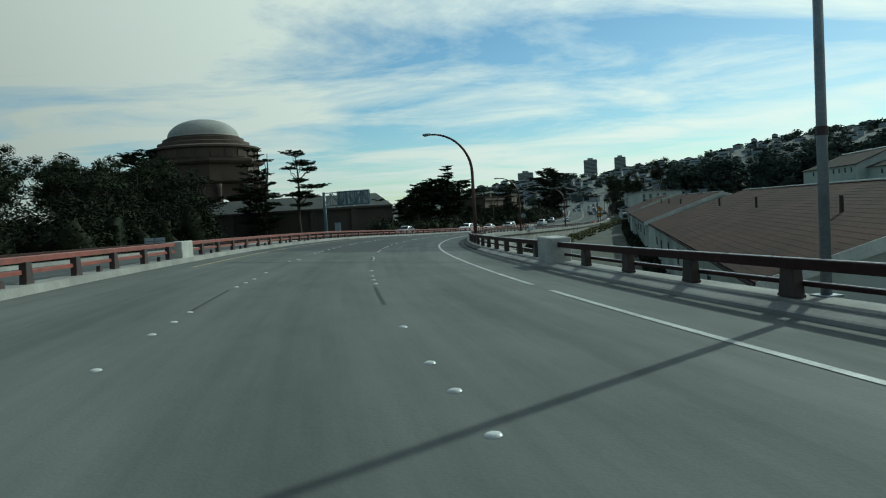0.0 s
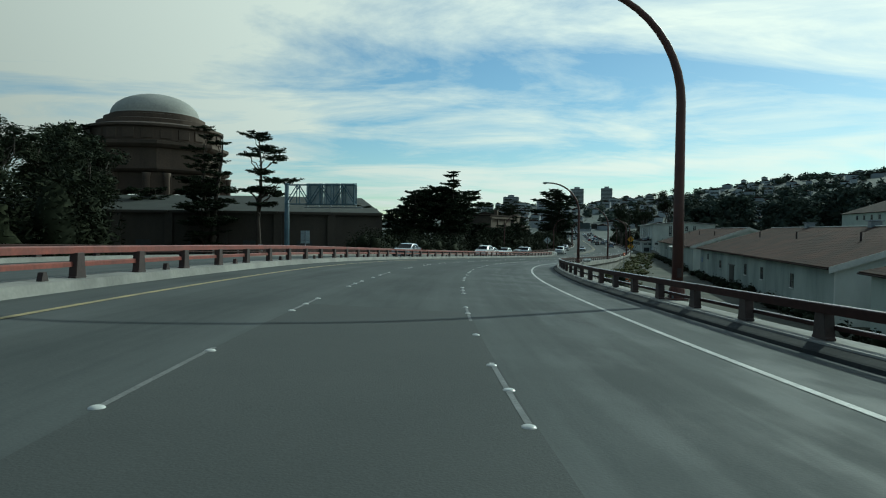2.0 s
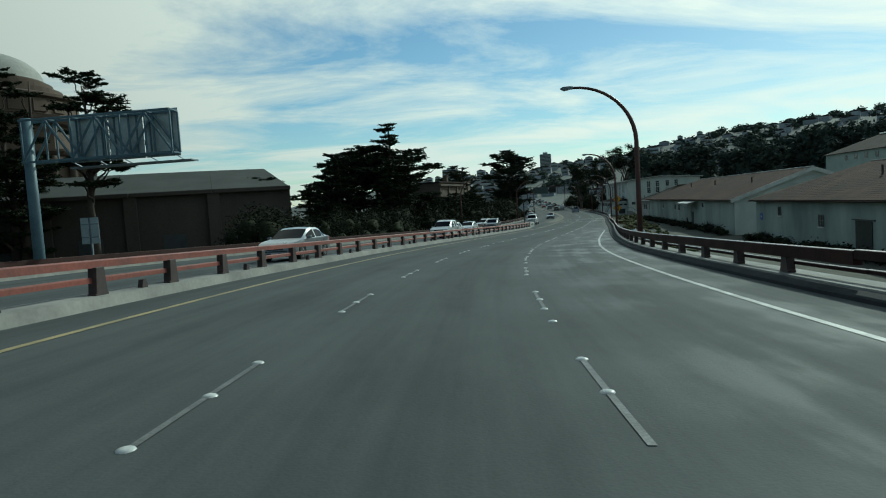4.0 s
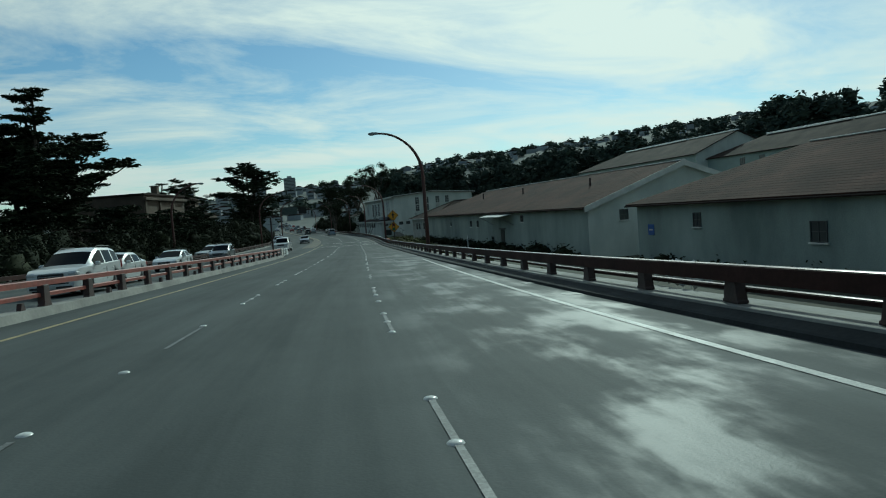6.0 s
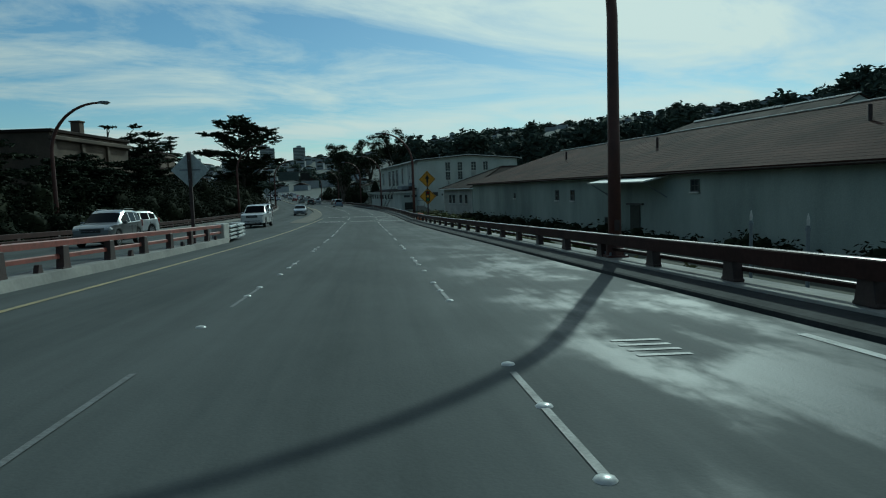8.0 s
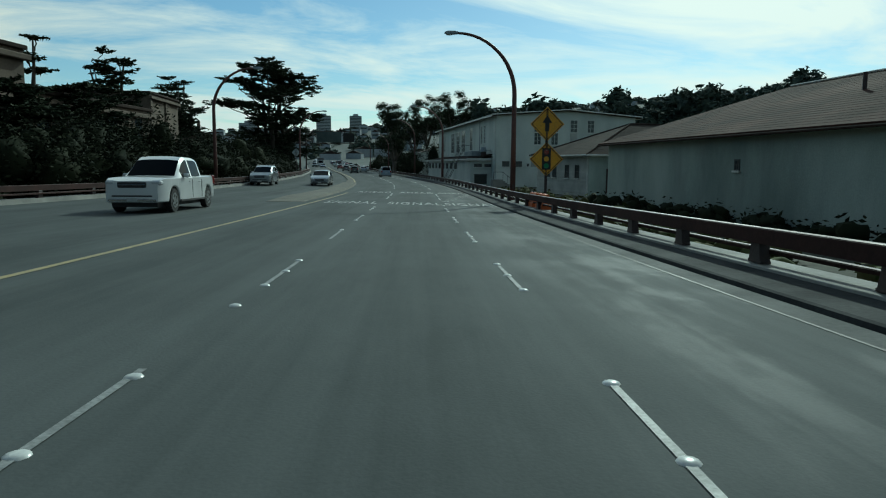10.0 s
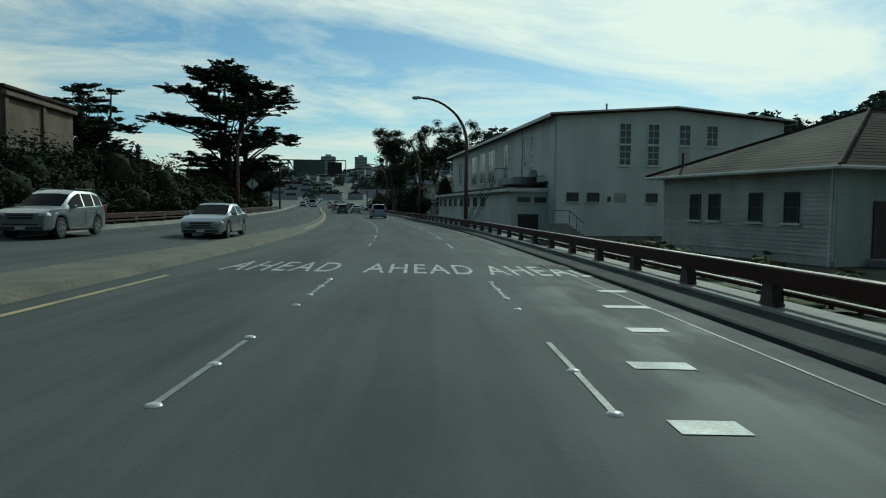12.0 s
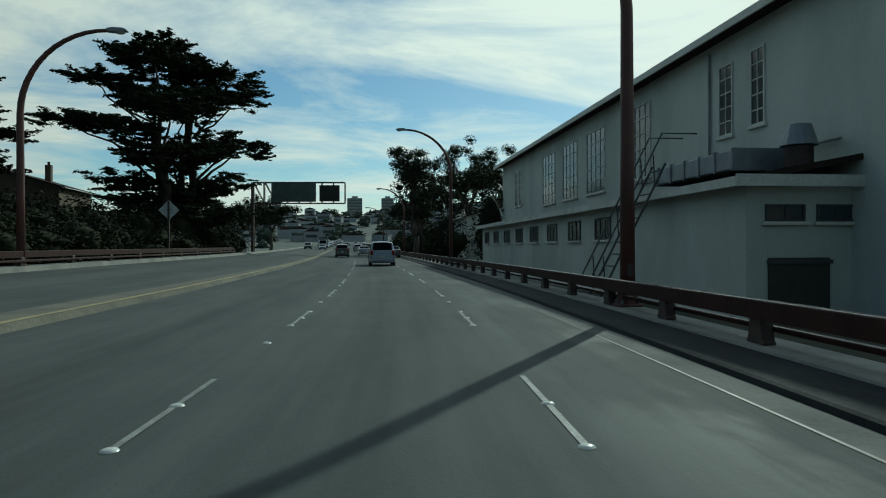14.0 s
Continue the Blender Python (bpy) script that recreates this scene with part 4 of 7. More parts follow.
def clap_house():
    """An old wooden house: board walls on its short road side, a plastered front, and a dark hipped roof whose ridge runs away from the road."""
    root = thing("house", "old white clapboard house with a dark hipped roof", "house", at=pose(61.0, 210.55, GROUND_Z, 0, 0, -5))
    wd, ln, ev = 17.0, 10.2, 3.7
    part("side_wall", box((0, 0.2, 0), (0.2, ln - 0.2, ev)), M["clap"], root)
    part("side_wall", box((wd - 0.2, 0.2, 0), (wd, ln - 0.2, ev)), M["clap"], root)
    part("end_wall", box((0, 0, 0), (wd, 0.2, ev)), M["stucco_warm"], root, "plain plastered front wall")
    part("end_wall", box((0, ln - 0.2, 0), (wd, ln, ev)), M["clap"], root)
    board = finish(box((-0.035, 0.05, 0), (-0.003, ln - 0.05, 0.165), 0), "board", M["clap"])
    for v in board.vertices:
        if v.co.z > 0.1 and v.co.x < -0.02:
            v.co.x = -0.010
    z = 0.35
    while z + 0.17 < ev:
        part("board", board, M["clap"], root, at=pose(0, 0, z))
        z += 0.168
    for yy in (0.0, ln - 0.1):
        part("corner_board", box((-0.05, yy, 0.2), (-0.037, yy + 0.1, ev - 0.05)), M["trim"], root)
    o, rise = 0.65, 3.05
    e = ev - 0.08
    cs = [(-o, -o, e), (wd + o, -o, e), (wd + o, ln + o, e), (-o, ln + o, e)]
    r0, r1 = (7.2, ln / 2, e + rise), (wd - 6.5, ln / 2, e + rise)
    r0, r1 = (min(r0[0], r1[0] - 1.5), r0[1], r0[2]), r1
    for c, hip in (([cs[3], cs[0], r0], True), ([cs[0], cs[1], r1, r0], False), ([cs[1], cs[2], r1], True), ([cs[2], cs[3], r0, r1], False)):
        roof = quad_slab(c, 0.12, M["roof_dark"], "roof", root, "dark brown shingle roof")
        roof_courses(roof, c[0], c[1], c[-1], c[2], M["roof_dark"], 20)
    part("ridge_cap", tube([Vector(r0) + Vector((0, 0, 0.03)), Vector(r1) + Vector((0, 0, 0.03))], 0.08, 6), M["roof_dark"], root)
    for q in (cs[0], cs[3]):
        part("hip_cap", tube([Vector(q) + Vector((0, 0, 0.03)), Vector(r0) + Vector((0, 0, 0.03))], 0.07, 6), M["roof_dark"], root)
    for a, b in zip(cs, cs[1:] + cs[:1]):
        part("gutter", tube([Vector(a) + Vector((0, 0, -0.06)), Vector(b) + Vector((0, 0, -0.06))], 0.075, 6), M["trim"], root)
    for yy in (2.0, 3.9, 6.4, 7.7):
        window(root, (-0.03, yy, 1.55), (0, -1, 0), 0.75, 1.2, 1, 2)
    for xx in (4.3, 9.5, 13.0):
        window(root, (xx, 0, 1.55), (1, 0, 0), 0.8, 1.1, 1, 2)
    d = part("door", box((1.7, -0.06, 0.3), (2.6, -0.003, 2.4), 0.01), M["rail_post"], root, "dark boarded door")
    part("door_handle", tube([(2.45, -0.1, 1.3), (2.45, -0.06, 1.3)], 0.03, 8), M["chrome"], d)
    part("door_step", box((1.5, -0.9, 0), (2.8, -0.01, 0.28), 0.02), M["kerb"], root)
    part("vent_pipe", tube([(0.6, ln - 0.6, e), (0.6, ln - 0.6, e + 1.2)], 0.06, 8), M["rail_post"], root)
    part("downpipe", tube([(-0.1, 0.15, 0), (-0.1, 0.15, e - 0.1)], 0.045, 8), M["trim"], root)


clap_house()


def white_hall():
    """A tall white hall with a low gable, tall windows and a one-storey annex along its road side."""
    root = thing("hall", "tall white stucco hall with tall windows and a low roof", "building", at=pose(64.84, 235.75, GROUND_Z, 0, 0, -13))
    wd, ln, ev, rg = 18.0, 44.0, 8.75, 9.4
    part("side_wall", box((0, 0.3, 0), (0.3, ln - 0.3, ev)), M["stucco"], root)
    part("side_wall", box((wd - 0.3, 0.3, 0), (wd, ln - 0.3, ev)), M["stucco"], root)
    for y0 in (0, ln - 0.3):
        bm = prism([(0, 0), (wd, 0), (wd, ev), (wd / 2, rg), (0, ev)], 0.3, "y")
        bmesh.ops.translate(bm, verts=bm.verts, vec=(0, y0, 0))
        part("end_wall", bm, M["stucco"], root)
    o = 0.7
    for sgn in (0, 1):
        x0 = -o if sgn == 0 else wd + o
        quad_slab([(x0, -0.5, ev + 0.02), (x0, ln + 0.5, ev + 0.02), (wd / 2, ln + 0.5, rg + 0.12), (wd / 2, -0.5, rg + 0.12)], 0.16, M["roof_dark"], "roof", root)
        part("fascia", box((x0 - 0.03, -0.5, ev - 0.2), (x0 + 0.03, ln + 0.5, ev + 0.04)), M["trim"], root)
    part("roof_pipe", tube([(wd * 0.22, 0.6, rg - 0.3), (wd * 0.22, 0.6, rg + 0.35)], 0.07, 8), M["grey_steel"], root)
    part("downpipe", tube([(-0.07, 0.25, 0), (-0.07, 0.25, ev - 0.25)], 0.05, 8), M["trim"], root)
    # front: tall windows in two stacked sashes, a row of small ones below
    for xx, tall in ((5.22, True), (7.42, True), (9.9, False), (12.1, False)):
        window(root, (xx, 0, 6.74), (1, 0, 0), 0.95, 1.56, 2, 3, bars="trim")
        if tall:
            window(root, (xx, 0, 5.2), (1, 0, 0), 0.95, 1.5, 2, 3, bars="trim")
        elif xx < 10:
            part("blind_panel", box((xx - 0.46, -0.03, 5.2), (xx + 0.46, -0.003, 6.6), 0.005), M["clap"], root, "boarded lower half of a window")
    for xx in (1.25, 2.84, 7.4, 9.92, 12.25, 14.6):
        window(root, (xx, 0, 2.5), (1, 0, 0), 0.93, 0.68, 2, 1)
    part("blind_panel", box((4.45, -0.03, 2.5), (5.4, -0.003, 3.2), 0.005), M["clap"], root, "boarded small window")
    part("vent", box((3.95, -0.04, 2.55), (4.2, -0.003, 2.9), 0.005), M["dark_frame"], root)
    part("pipe_rail", tube([(8.2, -0.12, 1.35), (13.6, -0.12, 1.55), (17.2, -0.12, 1.5)], 0.04, 6), M["dark_frame"], root)
    part("roof_trim", tube([(-0.7, -0.52, ev + 0.02), (wd / 2, -0.52, rg + 0.12)], 0.07, 6), M["trim"], root)
    part("roof_trim", tube([(wd / 2, -0.52, rg + 0.12), (wd + 0.7, -0.52, ev + 0.02)], 0.07, 6), M["trim"], root)
    # road side: two narrow windows, then wide many-paned ones
    for yy, w, z0, h in ((6.2, 0.75, 5.5, 2.35), (8.0, 0.85, 5.45, 2.35), (14.7, 1.7, 4.75, 3.2), (20.55, 2.75, 4.6, 3.25), (24.9, 2.75, 4.6, 3.25), (29.4, 2.9, 4.6, 3.2), (37.3, 0.9, 5.0, 2.7), (38.7, 0.9, 5.0, 2.7)):
        window(root, (0, yy, z0), (0, -1, 0), w, h, 2 if w < 1 else 4 if w > 2 else 3, 5, bars="trim")
    # outdoor stair and porch by the end wall
    stair = part("side_stair", box((-0.6, -1.3, 0), (0.6, -0.01, 0.95), 0.02), M["kerb"], root, "concrete steps with an iron handrail")
    for k in range(4):
        part("step", box((0.6 + 0.28 * k, -1.3, 0), (0.88 + 0.28 * k, -0.01, 0.76 - 0.19 * k), 0.01), M["kerb"], stair)
    part("handrail", tube([(-0.6, -1.25, 0.95), (-0.6, -1.25, 1.85), (0.6, -1.25, 1.85), (1.7, -1.25, 0.95)], 0.03, 6), M["dark_frame"], stair)
    for xx, zz in ((0.6, 1.85), (1.15, 1.4)):
        part("baluster", tube([(xx, -1.25, 0.4), (xx, -1.25, zz)], 0.025, 6), M["dark_frame"], stair)
    # annex
    ax, a0, a1, ah = -2.75, 2.3, 38.5, 3.4
    part("annex_wall", box((ax, a0 + 0.2, 0), (ax + 0.2, a1 - 0.2, ah)), M["stucco"], root)
    part("annex_wall", box((ax, a0, 0), (-0.002, a0 + 0.2, ah)), M["stucco"], root)
    part("annex_wall", box((ax, a1 - 0.2, 0), (-0.002, a1, ah)), M["stucco"], root)
    quad_slab([(ax - 0.45, a0 - 0.4, ah + 0.05), (ax - 0.45, a1 + 0.3, ah + 0.05), (-0.01, a1 + 0.3, ah + 0.65), (-0.01, a0 - 0.4, ah + 0.65)], 0.15, M["roof_dark"], "annex_roof", root)
    part("annex_fascia", box((ax - 0.5, a0 - 0.4, ah - 0.16), (ax - 0.44, a1 + 0.3, ah + 0.07)), M["trim"], root)
    part("annex_fascia", box((ax - 0.5, a0 - 0.46, ah - 0.16), (-0.002, a0 - 0.41, ah + 0.12)), M["trim"], root)
    for xx in (-1.75, -0.42):
        window(root, (xx, a0, 2.42), (1, 0, 0), 1.02, 0.42, 2, 1)
    for yy in (12, 15.5, 19, 22.5, 26, 29.5, 33, 36.5):
        window(root, (ax, yy, 2.1), (0, -1, 0), 1.7, 0.85, 3, 1)
    gar = part("loading_hatch", box((-2.2, a0 - 0.05, 0.3), (-0.6, a0 - 0.003, 1.55), 0.01), M["hall_roof"], root, "grey loading hatch")
    part("hinge", box((-2.25, a0 - 0.09, 1.4), (-0.55, a0 - 0.055, 1.5)), M["dark_frame"], gar)
    # duct and fan on the annex roof, steep iron ladder
    duct = part("roof_duct", box((-2.2, a0 + 1.6, ah + 0.45), (-0.6, a0 + 6.5, ah + 1.0), 0.04), M["grey_steel"], root, "sheet metal roof duct")
    for k in range(6):
        part("duct_seam", box((-2.23, a0 + 1.5 + 0.9 * k, ah + 0.43), (-0.57, a0 + 1.56 + 0.9 * k, ah + 1.03)), M["grey_steel"], duct)
    fan = part("roof_fan", tube([(-0.9, a0 + 0.7, ah + 0.3), (-0.9, a0 + 0.7, ah + 0.95)], [0.34, 0.34], 14), M["rail_post"], root, "round roof extractor")
    part("fan_cap", tube([(-0.9, a0 + 0.7, ah + 0.97), (-0.9, a0 + 0.7, ah + 1.1), (-0.9, a0 + 0.7, ah + 1.5), (-0.9, a0 + 0.7, ah + 1.55)], [0.46, 0.42, 0.30, 0.05], 14), M["grey_steel"], fan)
    lad = part("iron_ladder", tube([(ax - 2.4, 6.2, 0), (ax - 0.2, 6.2, ah + 0.9)], 0.035, 6), M["dark_frame"], root, "steep iron stair to the annex roof")
    part("stringer", tube([(ax - 2.4, 7.1, 0), (ax - 0.2, 7.1, ah + 0.9)], 0.035, 6), M["dark_frame"], lad)
    for k in range(12):
        f = (k + 0.5) / 12
        part("rung", tube([(ax - 2.4 + 2.2 * f, 6.2, (ah + 0.9) * f), (ax - 2.4 + 2.2 * f, 7.1, (ah + 0.9) * f)], 0.022, 5), M["dark_frame"], lad)
    for yy in (6.2, 7.1):
        part("handrail", tube([(ax - 2.5, yy, 0.9), (ax - 0.3, yy, ah + 1.8), (ax + 0.8, yy, ah + 1.8)], 0.025, 6), M["dark_frame"], lad)
        for f in (0.15, 0.5, 0.85):
            part("stanchion", tube([(ax - 2.4 + 2.2 * f, yy, (ah + 0.9) * f), (ax - 2.45 + 2.2 * f, yy, (ah + 0.9) * f + 0.9)], 0.02, 5), M["dark_frame"], lad)
    part("service_pipe", tube([(-0.06, 9.0, 0), (-0.06, 9.0, ev - 0.3)], 0.045, 8), M["grey_steel"], root)
    part("service_pipe", tube([(-0.12, 2.5, ah + 1.1), (-0.12, 16, ah + 1.15)], 0.035, 6), M["grey_steel"], root)


white_hall()


def rotunda():
    """A huge domed rotunda seen over the trees."""
    root = thing("rotunda", "huge ochre rotunda with a pale low dome behind trees", "rotunda", at=pose(-71.2, 201.3, GROUND_Z))

    def ring(name, prof, mat, sides, label="", smooth=False):
        bm = bmesh.new()
        rings = []
        for r, z in prof:
            rings.append([bm.verts.new((r * math.cos(2 * math.pi * (k + 0.5) / sides), r * math.sin(2 * math.pi * (k + 0.5) / sides), z)) for k in range(sides)])
        for a, b in zip(rings, rings[1:]):
            for k in range(sides):
                bm.faces.new((a[k], a[(k + 1) % sides], b[(k + 1) % sides], b[k]))
        bm.faces.new(rings[-1])
        return part(name, bm, mat, root, label, smooth)

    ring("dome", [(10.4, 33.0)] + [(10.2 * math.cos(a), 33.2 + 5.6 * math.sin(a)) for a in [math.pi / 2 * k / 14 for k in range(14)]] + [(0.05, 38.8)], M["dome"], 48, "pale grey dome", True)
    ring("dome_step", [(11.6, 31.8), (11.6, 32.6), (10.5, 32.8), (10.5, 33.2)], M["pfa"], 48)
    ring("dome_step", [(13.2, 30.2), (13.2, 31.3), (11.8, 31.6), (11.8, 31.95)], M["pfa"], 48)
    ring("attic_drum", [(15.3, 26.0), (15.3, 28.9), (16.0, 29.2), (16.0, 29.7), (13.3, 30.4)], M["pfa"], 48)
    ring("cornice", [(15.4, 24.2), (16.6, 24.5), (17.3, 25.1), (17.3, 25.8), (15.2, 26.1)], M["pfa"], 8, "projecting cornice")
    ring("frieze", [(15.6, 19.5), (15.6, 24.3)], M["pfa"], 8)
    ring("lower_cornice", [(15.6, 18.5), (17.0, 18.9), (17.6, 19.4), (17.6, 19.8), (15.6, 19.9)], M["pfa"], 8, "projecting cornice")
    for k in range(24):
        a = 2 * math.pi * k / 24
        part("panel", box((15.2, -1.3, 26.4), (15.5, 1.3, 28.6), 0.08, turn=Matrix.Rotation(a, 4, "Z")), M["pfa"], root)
    for k in range(8):
        a = 2 * math.pi * k / 8 + math.pi / 8
        rt = Matrix.Rotation(a, 4, "Z")
        pier = part("pier", box((12.6, -3.1, 0), (16.3, 3.1, 18.6), 0.15, turn=rt), M["pfa"], root)
        for dy in (-2.1, 2.1):
            part("column", tube([rt @ Vector((16.9, dy, 0)), rt @ Vector((16.9, dy, 0.8)), rt @ Vector((16.9, dy, 17.2)), rt @ Vector((16.9, dy, 18.5))], [0.95, 0.75, 0.66, 0.95], 12), M["pfa"], pier, smooth=True)
        b = 2 * math.pi * k / 8
        rb = Matrix.Rotation(b, 4, "Z")
        outline = [(-4.1, 10.5)] + [(3.9 * math.cos(q) * -1, 10.5 + 4.6 * math.sin(q)) for q in [math.pi * j / 12 for j in range(13)]] + [(4.1, 10.5), (4.1, 18.6), (-4.1, 18.6)]
        bm = prism(outline, 1.6, "x")
        bmesh.ops.transform(bm, verts=bm.verts, matrix=rb @ Matrix.Translation((13.0, 0, 0)))
        part("arch", bm, M["pfa"], root)


rotunda()


def exhibit_hall():
    """A long curved plain hall with a shallow roof, behind the trees of the far side."""
    root = thing("exhibition_hall", "long tan plaster hall with a shallow grey roof", "building")
    cx, cy, rad, dep = -44.0, 252.0, 104.0, 34.0
    angles = [radians(a) for a in range(-132, -67, 5)]
    for a, b in zip(angles, angles[1:]):
        pa, pb = Vector((cx + rad * math.cos(a), cy + rad * math.sin(a), GROUND_Z)), Vector((cx + rad * math.cos(b), cy + rad * math.sin(b), GROUND_Z))
        qa, qb = Vector((cx + (rad - dep) * math.cos(a), cy + (rad - dep) * math.sin(a), GROUND_Z)), Vector((cx + (rad - dep) * math.cos(b), cy + (rad - dep) * math.sin(b), GROUND_Z))
        up, top = Vector((0, 0, 9.1)), Vector((0, 0, 12.6))
        bm = bmesh.new()
        v = [bm.verts.new(q) for q in (pa, pb, pb + up, pa + up)]
        inw = (qa - pa).normalized() * 0.5
        w = [bm.verts.new(q.co + inw) for q in v]
        bm.faces.new(v), bm.faces.new(list(reversed(w)))
        for k in range(4):
            bm.faces.new((v[k], w[k], w[(k + 1) % 4], v[(k + 1) % 4]))
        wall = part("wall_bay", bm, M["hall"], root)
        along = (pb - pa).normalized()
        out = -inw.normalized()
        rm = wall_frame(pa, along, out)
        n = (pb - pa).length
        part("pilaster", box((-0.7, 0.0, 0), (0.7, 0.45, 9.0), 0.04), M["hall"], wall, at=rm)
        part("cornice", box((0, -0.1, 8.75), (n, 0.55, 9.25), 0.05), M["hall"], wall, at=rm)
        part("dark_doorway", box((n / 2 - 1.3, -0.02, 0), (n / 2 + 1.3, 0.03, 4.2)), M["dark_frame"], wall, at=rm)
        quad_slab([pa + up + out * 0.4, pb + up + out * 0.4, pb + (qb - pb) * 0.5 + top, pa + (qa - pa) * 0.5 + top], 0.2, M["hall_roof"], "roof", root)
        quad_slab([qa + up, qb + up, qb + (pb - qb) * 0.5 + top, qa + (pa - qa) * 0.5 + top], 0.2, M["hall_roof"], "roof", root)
    for a in (angles[0], angles[-1]):
        e0 = Vector((cx + rad * math.cos(a), cy + rad * math.sin(a), GROUND_Z))
        e1 = Vector((cx + (rad - dep) * math.cos(a), cy + (rad - dep) * math.sin(a), GROUND_Z))
        bm = bmesh.new()
        ws = [bm.verts.new(q) for q in (e0, e1, e1 + Vector((0, 0, 9.1)), (e0 + e1) / 2 + Vector((0, 0, 12.5)), e0 + Vector((0, 0, 9.1)))]
        bm.faces.new(ws)
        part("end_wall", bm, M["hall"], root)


exhibit_hall()


def villa(x, y, az, wd, ln, ht, label, cat="house", bays=5, tower=True):
    root = thing("villa", label, cat, at=pose(x, y, GROUND_Z, 0, 0, -az))
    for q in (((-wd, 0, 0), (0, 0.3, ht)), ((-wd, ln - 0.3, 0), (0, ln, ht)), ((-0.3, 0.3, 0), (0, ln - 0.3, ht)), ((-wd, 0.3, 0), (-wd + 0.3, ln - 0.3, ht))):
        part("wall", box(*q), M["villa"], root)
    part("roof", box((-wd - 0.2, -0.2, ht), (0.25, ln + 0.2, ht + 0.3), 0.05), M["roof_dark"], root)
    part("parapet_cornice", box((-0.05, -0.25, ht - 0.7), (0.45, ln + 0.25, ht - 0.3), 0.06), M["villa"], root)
    for k in range(bays):
        yy = ln * (k + 0.5) / bays
        for zz in (1.2, 4.8):
            window(root, (0.0, yy, zz), (0, 1, 0), 1.3, 1.9, 2, 3)
        part("pilaster", box((0.003, ln * k / bays + 0.02, 0), (0.22, ln * k / bays + 0.6, ht - 0.7), 0.03), M["villa"], root)
    if tower:
        ch = part("chimney", box((-1.5, ln * 0.42, ht + 0.3), (-0.6, ln * 0.42 + 0.9, ht + 1.5), 0.04), M["villa"], root)
        part("chimney_cap", box((-1.6, ln * 0.42 - 0.1, ht + 1.51), (-0.5, ln * 0.42 + 1.0, ht + 1.66), 0.03), M["villa"], ch)
    return root


villa(12.0, 201, 27, 13, 15, 10.0, "dark cream plaster villa with a flat cornice among trees", bays=3)
villa(18.4, 214.5, 24, 10, 19, 7.4, "lower plaster wing of a villa behind trees", bays=4, tower=False)
villa(25.7, 261.5, 17, 14, 13, 11.9, "tall cream plaster house behind the hedge", bays=2, tower=False)


def cottage(name, label, x, y, az, wd, ln, ev, rg, wall, rows):
    """A plain gabled house, its ridge along local y, with rows of windows and a chimney."""
    root = thing(name, label, "house", at=pose(x, y, GROUND_Z, 0, 0, -az))
    for q in (((0, 0.25, 0), (0.25, ln - 0.25, ev)), ((wd - 0.25, 0.25, 0), (wd, ln - 0.25, ev))):
        part("side_wall", box(*q), M[wall], root)
    for y0 in (0, ln - 0.25):
        bm = prism([(0, 0), (wd, 0), (wd, ev), (wd / 2, rg), (0, ev)], 0.25, "y")
        bmesh.ops.translate(bm, verts=bm.verts, vec=(0, y0, 0))
        part("gable_wall", bm, M[wall], root)
    drop = 0.5 * (rg - ev) / (wd / 2)
    for x0 in (-0.5, wd + 0.5):
        quad_slab([(x0, -0.4, ev - drop + 0.1), (x0, ln + 0.4, ev - drop + 0.1), (wd / 2, ln + 0.4, rg + 0.1), (wd / 2, -0.4, rg + 0.1)], 0.14, M["roof_dark"], "roof", root)
        part("gutter", tube([(x0, -0.4, ev - drop), (x0, ln + 0.4, ev - drop)], 0.06, 6), M["trim"], root)
    for zz in rows:
        for k in range(max(1, int(wd // 3))):
            window(root, (wd * (k + 0.5) / max(1, int(wd // 3)), 0, zz), (1, 0, 0), 0.9, 1.3, 2, 2)
        for k in range(max(1, int(ln // 3))):
            window(root, (0, ln * (k + 0.5) / max(1, int(ln // 3)), zz), (0, -1, 0), 0.9, 1.3, 2, 2)
    chimney = part("chimney", box((wd * 0.78, ln * 0.3, ev), (wd * 0.78 + 0.6, ln * 0.3 + 0.6, rg + 0.9), 0.02), M[wall], root)
    part("chimney_pot", tube([(wd * 0.78 + 0.3, ln * 0.3 + 0.3, rg + 0.9), (wd * 0.78 + 0.3, ln * 0.3 + 0.3, rg + 1.25)], 0.14, 8), M["roof_dark"], chimney)


cottage("house", "dark plaster house with a low roof and a chimney", 24.5, 309.5, 10, 11.5, 10.0, 8.6, 10.3, "villa", (2.0, 5.4))
cottage("house", "low pale house beside the road past the hall", 78.6, 297.0, 12, 9.0, 14.0, 5.4, 6.6, "stucco", (2.4,))


